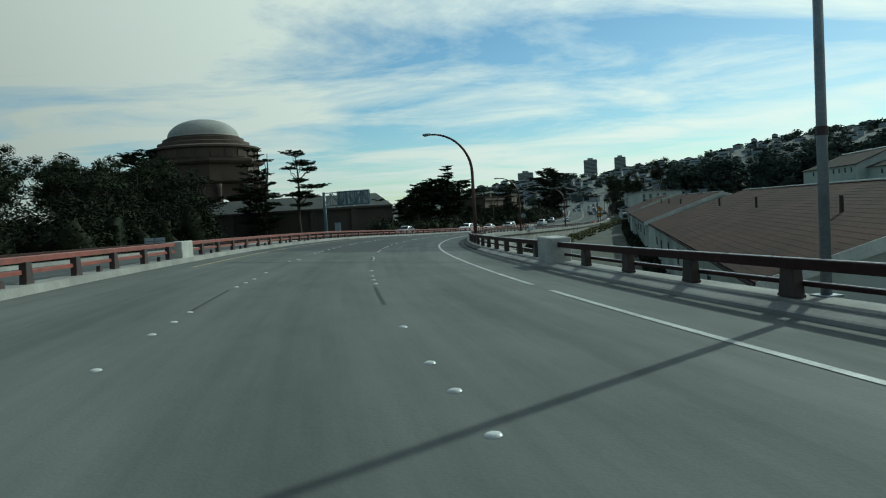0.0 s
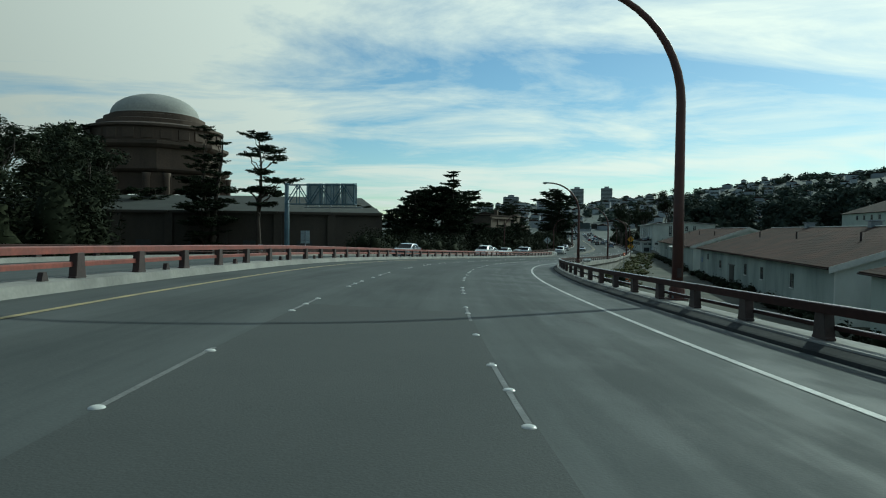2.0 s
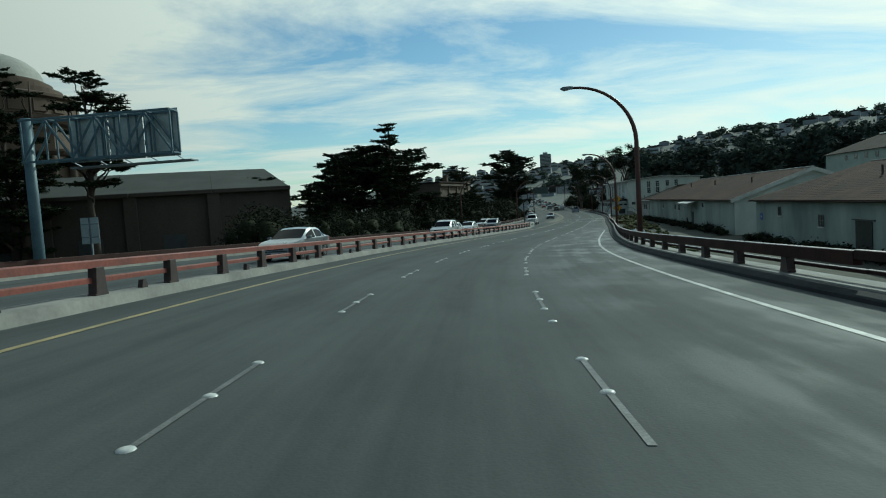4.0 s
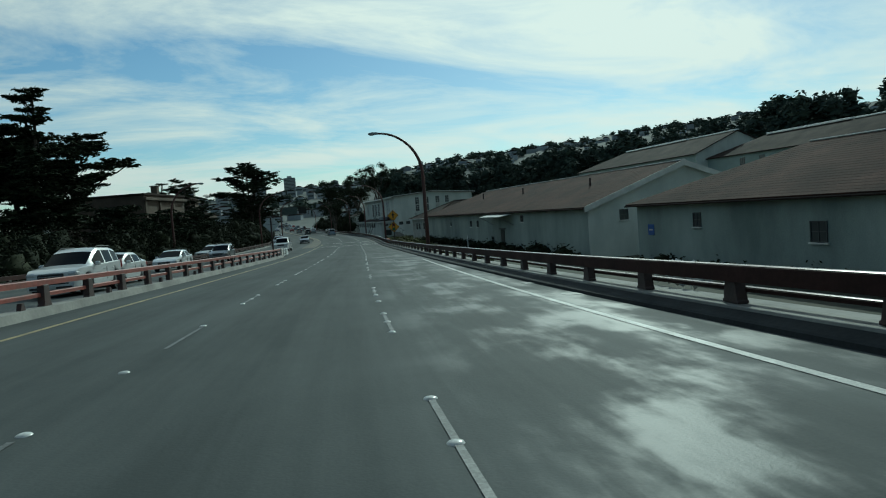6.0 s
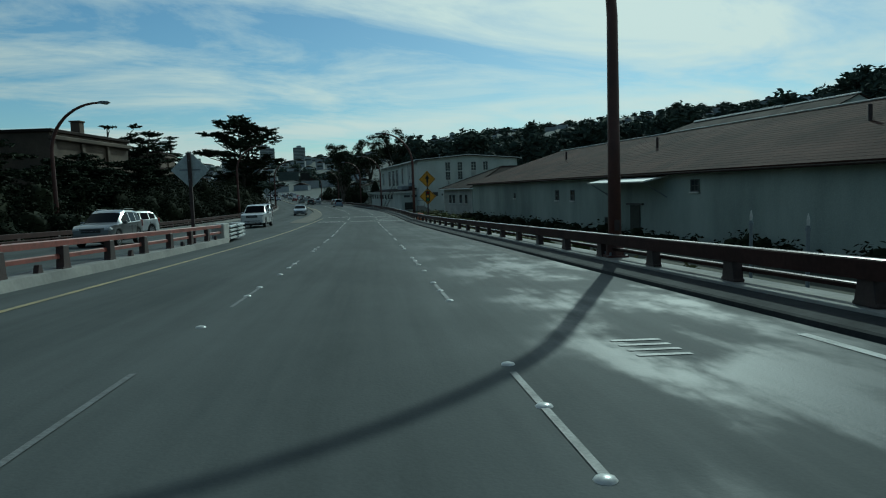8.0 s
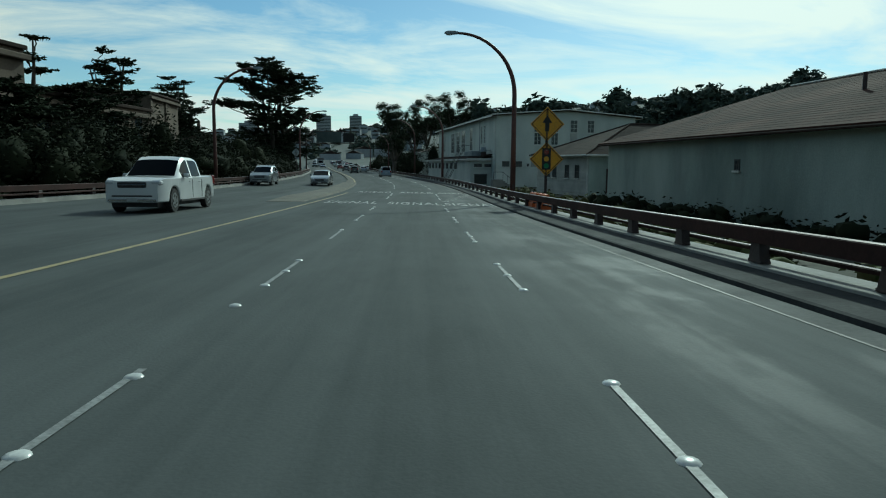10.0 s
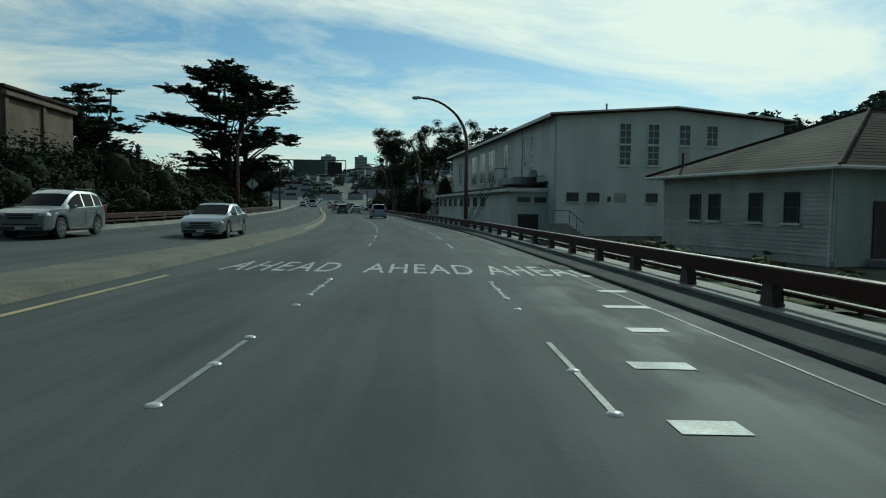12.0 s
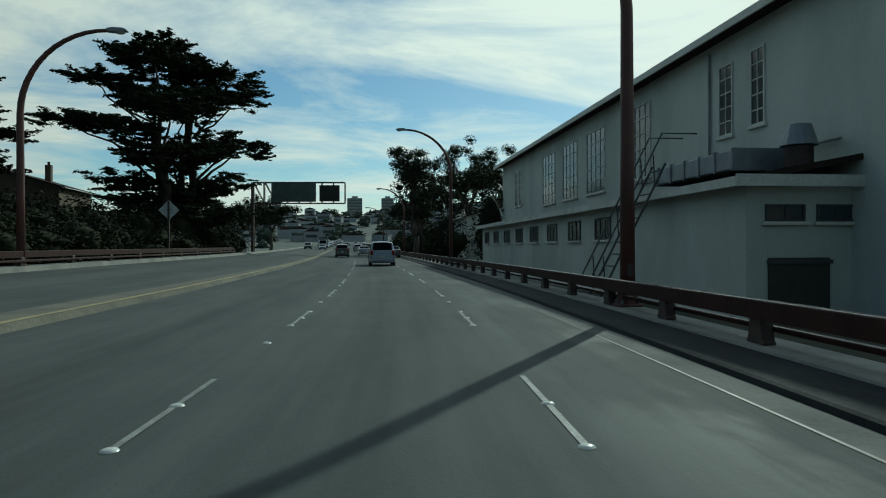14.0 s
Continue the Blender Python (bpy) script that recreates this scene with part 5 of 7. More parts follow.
def back_hall(x, y, az, length, half, ridge_z, label):
    """A long hall of the second row: local y runs towards the viewer from its far ridge end; hipped far end, bright metal ridge vent."""
    root = thing("warehouse", label, "warehouse", "halls behind the warehouses", at=pose(x, y, GROUND_Z, 0, 0, 180 - az))
    rg = ridge_z - GROUND_Z
    ev = rg - half * 0.42
    for q in (((-half, -half + 0.3, 0), (-half + 0.3, length - 0.3, ev)), ((half - 0.3, -half + 0.3, 0), (half, length - 0.3, ev)), ((-half, -half, 0), (half, -half + 0.3, ev))):
        part("wall", box(*q), M["barr"], root)
    bm = prism([(-half, 0), (half, 0), (half, ev), (0, rg), (-half, ev)], 0.3, "y")
    bmesh.ops.translate(bm, verts=bm.verts, vec=(0, length - 0.3, 0))
    part("gable_wall", bm, M["stucco"], root)
    for sgn in (-1, 1):
        quad_slab([(sgn * (half + 0.6), -half - 0.6, ev - 0.2), (sgn * (half + 0.6), length + 0.4, ev - 0.2), (0, length + 0.4, rg + 0.1), (0, 0, rg + 0.1)], 0.2, M["roof_dark"], "roof", root, "dark brown roof slope")
        for k in range(int(length // 6)):
            window(root, (sgn * half, 3 + 6 * k, ev - 2.6), (0, sgn, 0), 1.6, 1.6, 2, 2)
    quad_slab([(-half - 0.6, -half - 0.6, ev - 0.2), (half + 0.6, -half - 0.6, ev - 0.2), (0, 0, rg + 0.1)], 0.2, M["roof_dark"], "roof", root, "dark brown hip slope")
    part("ridge_vent", box((-0.5, 0.2, rg), (0.5, length * 0.62, rg + 0.42), 0.06), M["ridge_metal"], root, "bright sheet metal ridge vent")
    part("ridge_vent", box((-0.35, length * 0.64, rg), (0.35, length + 0.3, rg + 0.32), 0.06), M["ridge_metal"], root, "bright sheet metal ridge vent")


M["ridge_metal"] = material("bright_ridge_sheet", (0.72, 0.73, 0.73), 0.3, metal=0.6, second=(0.6, 0.61, 0.61), scale=2, grain=6, bump=0.02)
M["barr"] = material("pale_green_wall", (0.40, 0.46, 0.42), 0.9, second=(0.32, 0.37, 0.34), scale=4, grain=8, bump=0.1)
back_hall(151.3, 254.2, 14, 50, 11, 12.5, "large hall with a dark hipped roof and bright ridge")
back_hall(138.0, 197.0, 14, 36, 9, 10.3, "hall with a dark roof behind the warehouses")
back_hall(232.0, 423.0, 14, 62, 12, 20.0, "far hall with a dark roof below the woods")

# ---- trees ----


def ball_shape():
    bm = bmesh.new()
    bmesh.ops.create_icosphere(bm, subdivisions=2, radius=1.0)
    out = np.array([v.co[:] for v in bm.verts]), np.array([[v.index for v in f.verts] for f in bm.faces])
    bm.free()
    return out


BALL = ball_shape()


def leaf_mesh(name, clumps, mat, density, size, seed, droop=0.0, aspect=2.2, flat=0.45, core=0.72):
    """Many small leaf sprays scattered through ellipsoid clumps; clumps: (centre, (rx, ry, rz))."""
    rng = np.random.default_rng(seed)
    quads = []
    for c, r in clumps:
        vol = (r[0] * r[1] * r[2]) ** (1 / 3)
        n = max(8, int(density * vol * vol))
        d = rng.normal(size=(n, 3))
        d /= np.linalg.norm(d, axis=1, keepdims=True)
        rad = rng.uniform(0.35, 1.08, (n, 1)) ** 0.6
        q = np.array(c) + d * rad * np.array(r)
        a = rng.normal(size=(n, 3))
        a[:, 2] *= flat
        a[:, 2] -= droop
        a /= np.linalg.norm(a, axis=1, keepdims=True)
        b = np.cross(a, rng.normal(size=(n, 3)))
        b /= np.linalg.norm(b, axis=1, keepdims=True)
        s = size * rng.uniform(0.5, 1.25, (n, 1))
        a, b = a * s, b * s / aspect
        quads.append(np.stack([q - a, q - b * 0.9 + a * 0.1, q + a, q + b * 0.9 - a * 0.1], 1))
    v = np.concatenate(quads).reshape(-1, 3)
    n = len(v) // 4
    loops = np.arange(len(v))
    starts = np.arange(0, 4 * n, 4)
    if core:
        # the dense twiggy inside of each clump: a small uneven ball behind the outer sprays
        cv, ct = BALL
        lumps = [np.array(c) + cv * (core * rng.uniform(0.55, 1.2, (len(cv), 1))) * np.array(r) for c, r in clumps]
        tris = np.concatenate([ct + len(v) + k * len(cv) for k in range(len(clumps))])
        starts = np.concatenate([starts, len(loops) + np.arange(0, 3 * len(tris), 3)])
        loops = np.concatenate([loops, tris.ravel()])
        v = np.concatenate([v] + lumps)
    me = bpy.data.meshes.new(name)
    me.vertices.add(len(v))
    me.vertices.foreach_set("co", v.ravel())
    me.loops.add(len(loops))
    me.loops.foreach_set("vertex_index", loops)
    me.polygons.add(len(starts))
    me.polygons.foreach_set("loop_start", starts)
    me.update(calc_edges=True)
    me.validate()
    me.materials.append(mat)
    return me


def limb(bm, a, b, r0, r1, rng, wob=0.06, sides=6):
    a, b = Vector(a), Vector(b)
    n = 5
    ln = (b - a).length
    pts = [a.lerp(b, k / n) + Vector((rng.uniform(-1, 1), rng.uniform(-1, 1), rng.uniform(-0.6, 0.9))) * (wob * ln * math.sin(math.pi * k / n)) for k in range(n + 1)]
    tube(pts, [r0 + (r1 - r0) * k / n for k in range(n + 1)], sides, bm)


def cypress(x, y, top, spread, seed, z=GROUND_Z, trunks=2, low=0.22, label="", lean=0.0, pads=80, dens=150, group="dark cypress trees", size=0.25, peak=0.24, lobes=None):
    """A Monterey cypress: several stems, heavy limbs that each carry a ragged mass of level foliage pads, with gaps between the masses.
    lobes: the masses, as (across, height, half width, half height) in metres from the foot; without them they are strewn through a crown of that spread."""
    rng = random.Random(seed)
    h = top - z
    root = thing("cypress_tree", label or "dark flat-topped cypress tree with tiered foliage", "tree", group, at=pose(x, y, z))
    bm = bmesh.new()
    stems = []
    for k in range(trunks):
        ang = 2 * math.pi * k / trunks + rng.uniform(-0.4, 0.4)
        off = 0.04 * spread * (trunks > 1)
        b = Vector((off * math.cos(ang), off * math.sin(ang), -0.3))
        t = Vector((b.x * 4 + rng.uniform(-0.05, 0.05) * h + lean * h, b.y * 4 + rng.uniform(-0.05, 0.05) * h, h * (0.92 if k == 0 else rng.uniform(0.7, 0.86))))
        limb(bm, b, t, h * 0.022 + 0.09, 0.06, rng, 0.03, 8)
        stems.append((b, t))
    masses = []
    if lobes:
        for dx, hz, rx, rz in lobes:
            masses.append((Vector((dx, rng.uniform(-0.35, 0.35) * (rx + 1.5), hz)), rx, rz))
            masses.append((Vector((dx * 0.75, rng.choice((-1, 1)) * rng.uniform(0.6, 1.0) * (rx + 1.0), hz - 0.3 * rz)), rx * 0.85, rz * 0.8))
    else:
        for i in range(max(9, pads // 4)):
            f = low + (0.97 - low) * ((i + rng.random()) / max(9, pads // 4))
            reach = spread * 0.5 * float(np.interp(f, (0, 0.25, 0.45, 0.7, 0.88, 1), (0.6, 0.85, 1.0, 0.62 + peak, 0.35 + peak, peak)))
            ang = i * 2.4 + rng.uniform(-0.7, 0.7)
            r = reach * rng.uniform(0.25, 0.8)
            rx = max(0.5, (reach - r) * rng.uniform(0.75, 1.25) + 0.05 * spread)
            masses.append((Vector((r * math.cos(ang) + lean * h * f, r * math.sin(ang), h * f - 0.2 * rx)), rx, rx * rng.uniform(0.28, 0.5)))
    clumps = []
    for c, rx, rz in masses:
        b, t = min(stems, key=lambda q: (q[1].xy - c.xy).length)
        g = max(0.06, min(0.93, (c.z - 0.45 * (c.xy - b.xy).length) / h))
        base = b.lerp(t, g)
        limb(bm, base, c, 0.05 + 0.010 * h * (1 - g), 0.05, rng, 0.10, 6)
        n = int(7 + 4.2 * rx * (rz + 0.7))
        for k in range(n):
            a = rng.uniform(0, 2 * math.pi)
            q = math.sqrt(rng.uniform(0.0, 1.0))
            w = rng.uniform(-1, 1)
            pr = rng.uniform(0.35, 0.8) * (0.5 + 0.16 * rx)
            up = (1 - 0.75 * q * q)
            p = c + Vector((q * rx * math.cos(a), q * rx * math.sin(a), rz * (0.85 * w * up + 0.25 * q - 0.1)))
            p.z = min(p.z, h - 0.2)
            clumps.append((tuple(p), (pr * 1.35, pr * 1.35, pr * rng.uniform(0.30, 0.5))))
            if q > 0.6:
                # a spray that runs past the mass, tips raised
                o = Vector((math.cos(a), math.sin(a), rng.uniform(-0.1, 0.35)))
                for j in (1.0, 1.7):
                    clumps.append((tuple(p + o * pr * j), (pr * (1.05 - 0.3 * j), pr * (1.05 - 0.3 * j), pr * 0.2)))
                if k % 2 == 0:
                    limb(bm, c, p + o * pr, 0.045, 0.02, rng, 0.06, 4)
    part("trunk", bm, M["bark"], root, smooth=True)
    part("crown", leaf_mesh("crown", clumps, M["leaf_cypress"], dens, size, seed, aspect=3.0, flat=0.35, core=0.6), M["leaf_cypress"], root)
    return root


def gum_tree(x, y, top, spread, seed, z=GROUND_Z, label="", low=0.45, dens=70, group="eucalyptus trees", mat="leaf_euc"):
    """A eucalyptus: pale forking trunk and loose rounded clumps with gaps between them."""
    rng = random.Random(seed)
    h = top - z
    root = thing("eucalyptus_tree", label or "tall eucalyptus with pale limbs and loose dark foliage", "tree", group, at=pose(x, y, z))
    bm = bmesh.new()
    clumps = []
    fork = Vector((rng.uniform(-0.5, 0.5), rng.uniform(-0.5, 0.5), h * rng.uniform(0.26, 0.4)))
    limb(bm, (0, 0, -0.3), fork, h * 0.026 + 0.08, h * 0.018 + 0.05, rng, 0.04, 8)
    for k in range(6):
        ang = 2 * math.pi * k / 6 + rng.uniform(-0.5, 0.5)
        f = rng.uniform(0.6, 0.92)
        r = spread * 0.5 * rng.uniform(0.25, 0.85)
        end = Vector((r * math.cos(ang), r * math.sin(ang), h * f))
        limb(bm, fork, end, h * 0.012 + 0.04, 0.05, rng, 0.12)
        for j in range(8):
            q = fork.lerp(end, rng.uniform(0.55, 1.05)) + Vector((rng.uniform(-1, 1), rng.uniform(-1, 1), rng.uniform(-0.35, 0.9))) * spread * 0.17
            q.z = min(max(q.z, h * low), h * 0.97)
            limb(bm, fork.lerp(end, 0.7), q, 0.06, 0.025, rng, 0.1, 5)
            pr = rng.uniform(0.6, 1.15) * (0.10 * spread + 0.35)
            clumps.append((tuple(q), (pr, pr, pr * 0.72)))
    part("trunk", bm, M["bark_pale"], root, smooth=True)
    part("crown", leaf_mesh("crown", clumps, M[mat], dens * 1.5, 0.25, seed, droop=0.35, aspect=2.6, core=0.42), M[mat], root)
    return root


def shrub_mass(name, label, spots, mat, seed, dens=22, size=0.35, core=0.6):
    """Undergrowth or a hedge that nobody could count: leaf sprays round short stems."""
    me = leaf_mesh(name, spots, mat, dens, size, seed, core=core)
    return tagged(new(name, me), label, "shrubs", kind="stuff")


# cypresses of the far side
cypress(47.6, 299, 17.9, 16.5, 11, trunks=4, label="huge dark multi-stemmed cypress with layered crown", dens=120,
        lobes=[(-1.8, 20.6, 4.0, 2.5), (-0.4, 22.3, 2.2, 1.1), (4.4, 19.0, 4.2, 2.2), (7.4, 17.4, 1.9, 1.5), (-7.9, 18.5, 2.4, 0.9), (-4.2, 18.2, 2.6, 1.3), (0.2, 16.2, 4.8, 2.6), (-9.6, 14.1, 3.3, 0.9), (-5.2, 13.5, 3.2, 1.7),
               (7.0, 11.9, 2.7, 1.3), (4.4, 13.0, 2.4, 1.2), (0.0, 11.2, 4.4, 2.5), (-5.6, 8.9, 2.4, 1.0), (5.4, 8.6, 2.6, 1.6), (-1.0, 7.0, 5.0, 2.3), (3.5, 5.2, 3.6, 1.8), (-4.0, 5.0, 3.6, 1.8)])
cypress(29.4, 299.4, 13.9, 10, 12, trunks=2, low=0.10)
cypress(29.2, 280.5, 10.3, 7.5, 23, trunks=1, low=0.12)
cypress(21.8, 247.8, 10.1, 8, 24, trunks=2, low=0.10)
cypress(16.9, 229.7, 8.9, 4.6, 13, trunks=1, low=0.15, pads=34, peak=0.12, label="thin spiky conifer beside the villa")
cypress(-2.0, 172, 10.2, 15, 15, trunks=2, low=0.42)
cypress(4.0, 174.0, 8.9, 11, 20, trunks=1, label="umbrella-shaped cypress with a bare trunk", dens=130,
        lobes=[(0.3, 14.2, 2.5, 0.6), (-2.5, 13.3, 2.1, 0.7), (1.8, 13.0, 1.9, 0.5), (3.8, 11.9, 1.5, 0.45), (4.7, 11.5, 0.8, 0.3), (0.5, 11.6, 1.6, 0.5), (-1.8, 11.8, 1.5, 0.5), (1.6, 10.6, 1.3, 0.5), (-0.9, 9.9, 1.2, 0.4)])
cypress(-31, 142.5, 16.4, 11.5, 16, trunks=1, label="slender cypress with a bare trunk and a few level tiers", dens=130,
        lobes=[(-0.9, 21.4, 1.9, 0.6), (1.2, 19.2, 2.2, 0.8), (2.7, 17.8, 1.5, 0.6), (-1.6, 18.0, 1.3, 0.5), (0.7, 15.4, 1.7, 0.6), (3.9, 14.0, 2.5, 0.5), (0.3, 12.6, 2.1, 0.7), (2.3, 12.0, 1.8, 0.5), (-1.7, 12.4, 1.1, 0.4), (0.4, 10.2, 1.5, 0.5)])
cypress(-40.5, 146, 18.2, 9, 17, trunks=2, low=0.12, pads=85)
cypress(-6.5, 166, 8.6, 7, 18, trunks=1, low=0.2)
cypress(1.0, 170, 13.4, 4.6, 19, trunks=1, low=0.72, pads=20, label="thin tall pine with a small tufted top")
cypress(-16, 160, 5.5, 8, 21, trunks=1, low=0.2)
cypress(-10, 196, 7, 10, 22, trunks=2, low=0.2)
cypress(14.5, 196, 2.2, 8, 31, trunks=1, low=0.1)
cypress(18.5, 208, 2.0, 7, 32, trunks=1, low=0.1)
cypress(8, 184, 2.6, 8, 33, trunks=1, low=0.1)
cypress(21.5, 219, 3.4, 7, 34, trunks=1, low=0.1)
cypress(12.5, 190, 1.4, 7, 35, trunks=1, low=0.05)
cypress(-85, 187, 25.0, 13, 36, trunks=2, low=0.1, pads=120, peak=0.4)
cypress(-54, 182, 12.5, 10, 37, trunks=2, low=0.1, pads=90)
cypress(-75, 166, 17.0, 13, 38, trunks=2, low=0.1, pads=110, peak=0.4)
cypress(-66, 158, 12.0, 11, 39, trunks=2, low=0.1, pads=100)
cypress(-57, 163, 9.0, 10, 30, trunks=2, low=0.1, pads=90)
# eucalyptus grove round the rotunda
GROVE = [(-62, 108, 16, 13), (-74, 100, 15, 14), (-50, 118, 13, 11), (-84, 118, 18, 15), (-58, 132, 14, 12), (-96, 100, 15, 14), (-70, 128, 15, 13), (-106, 124, 17, 15), (-52, 96, 9, 10),
         (-88, 86, 14, 13), (-66, 150, 12, 12), (-80, 140, 15, 12), (-118, 104, 17, 15), (-78, 112, 17, 13), (-92, 110, 16, 14), (-64, 118, 15, 12), (-104, 90, 15, 13), (-54, 108, 12, 11), (-44, 112, 9, 9)]
for i, (gx, gy, gt, gs) in enumerate(GROVE):
    gum_tree(gx, gy, gt + 1.5, gs * 1.1, 40 + i, low=0.30, dens=85)
# far side of the road, right
gum_tree(127, 396, 25, 20, 70, low=0.4)
gum_tree(140, 400, 21, 16, 71, low=0.4)
gum_tree(84, 333, 15.3, 12, 72, low=0.35)
gum_tree(97, 342, 16.5, 14, 73, low=0.35)
gum_tree(79, 318, 6.5, 8, 74, low=0.15)
gum_tree(92, 360, 10, 11, 75, low=0.2)
gum_tree(104, 372, 12, 12, 76, low=0.25)
gum_tree(60, 372, 7, 11, 77, low=0.1)
gum_tree(66, 396, 9, 12, 78, low=0.15)
gum_tree(54, 345, 5, 9, 79, low=0.1)


def scatter_hedges():
    rng = random.Random(5)
    spots = []
    for k in range(480):
        s = rng.uniform(120, 335)
        l = left_far(s) - rng.uniform(3.2, 13)
        q = road_point(s, l)
        hh = rng.uniform(1.0, 2.3) * (1.3 if l < left_far(s) - 5 else 0.8)
        spots.append(((q.x, q.y, GROUND_Z + 0.9 * hh + rng.uniform(0, 1.4)), (rng.uniform(1.2, 2.3), rng.uniform(1.2, 2.3), hh)))
    shrub_mass("hedge_far_side", "dense dark hedge and undergrowth beyond the oncoming lanes", spots, M["leaf_shrub"], 5, dens=190, size=0.15)
    spots = []
    for k in range(420):
        a = rng.uniform(0, 1)
        s = -10 + 95 * a
        q = road_point(s, left_far(s) - rng.uniform(14, 62))
        hh = rng.uniform(2.8, 6.2)
        if q.y > 50 and q.x > -6 - 0.58 * (q.y - 50):
            hh = rng.uniform(1.2, 2.6)
        spots.append(((q.x, q.y, GROUND_Z + hh * 0.95), (rng.uniform(2, 3.4), rng.uniform(2, 3.4), hh)))
    shrub_mass("undergrowth_park", "dark undergrowth and young trees in the park", spots, M["leaf_shrub"], 6, dens=75, size=0.28)
    spots = []
    for k in range(420):
        s = rng.uniform(-20, 232)
        q = road_point(s, right_rail(s) + rng.uniform(2.0, 6.5))
        hh = rng.uniform(0.15, 0.5)
        spots.append(((q.x, q.y, GROUND_Z + hh * 0.7), (rng.uniform(0.4, 1.2), rng.uniform(0.4, 1.2), hh)))
    screen = []
    for k in range(150):
        s = rng.uniform(288, 430)
        q = road_point(s, rng.uniform(9.5, 22))
        hh = rng.uniform(1.6, 4.2)
        screen.append(((q.x, q.y, GROUND_Z + hh * 0.9), (rng.uniform(1.3, 2.6), rng.uniform(1.3, 2.6), hh)))
    shrub_mass("hedge_roadside", "tall dark hedge beside the road past the hall", screen, M["leaf_shrub"], 12, dens=110, size=0.2)
    shrub_mass("weeds_verge", "dry weeds and low brush along the yard", spots, M["weeds"], 7, dens=45, size=0.2)
    spots = []
    for s, l, r in ((56, 10, 1.4), (63, 11, 1.7), (88, 9.5, 1.5), (103, 10, 1.6), (112, 9.6, 1.2)):
        q = road_point(s, l)
        for k in range(5):
            spots.append(((q.x + rng.uniform(-r, r), q.y + rng.uniform(-r, r), GROUND_Z + rng.uniform(0.5, 1.5) * r * 0.7), (r * 0.7, r * 0.7, r * 0.6)))
    for x, y, az, ln in ((19.1, 17.7, 13.4, 56), (33.0, 77.36, 13.4, 56.6), (47.7, 139.15, 14.5, 59.6)):
        m = pose(x, y, GROUND_Z, 0, 0, -az)
        for k in range(int(ln * 2.2)):
            r = rng.uniform(0.3, 0.75)
            q = m @ Vector((-8.4 - rng.uniform(0.35, 1.6), rng.uniform(0, ln), r * rng.uniform(0.4, 0.9)))
            spots.append((tuple(q), (r, r * 1.3, r * rng.uniform(0.7, 1.2))))
    shrub_mass("bushes_verge", "green bushes behind the outer railing", spots, M["leaf_shrub"], 8, dens=70, size=0.15)


scatter_hedges()


# ---- far woods, hill and city ----
def far_woods():
    rng = random.Random(9)
    spots = []

    def band(az0, az1, d0, d1, top0, top1, n, r):
        for k in range(n):
            f = rng.random()
            az = radians(az0 + (az1 - az0) * f)
            d = rng.uniform(d0, d1)
            x, y = 5 + d * math.sin(az), 60 + d * math.cos(az)
            top = (top0 + (top1 - top0) * f) * rng.uniform(0.72, 1.06)
            rr = r * rng.uniform(0.7, 1.3)
            z = GROUND_Z + 2
            while z < top - rr * 0.4:
                spots.append(((x + rng.uniform(-2, 2), y + rng.uniform(-2, 2), z), (rr, rr, rr * 0.9)))
                z += rr * 1.25
            spots.append(((x, y, top - rr * 0.75), (rr * 0.85, rr * 0.85, rr * 0.75)))

    band(21, 40, 330, 420, 19, 26, 110, 5.0)
    band(38, 49, 300, 360, 24, 26, 60, 5.0)
    band(48, 75, 290, 360, 31, 33, 150, 4.6)
    band(75, 110, 220, 300, 26, 20, 60, 5.0)
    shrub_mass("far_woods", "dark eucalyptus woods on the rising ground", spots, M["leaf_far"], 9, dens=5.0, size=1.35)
    spots = []
    for k in range(620):
        az, d = radians(rng.uniform(2, 60) if k < 300 else rng.uniform(24, 62)), rng.uniform(620, 1500)
        x, y = d * math.sin(az), d * math.cos(az)
        r = rng.uniform(5, 11)
        spots.append(((x, y, terrain(x, y) + r * 0.4), (r, r, r * 0.7)))
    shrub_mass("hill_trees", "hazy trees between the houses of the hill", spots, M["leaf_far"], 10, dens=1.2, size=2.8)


far_woods()


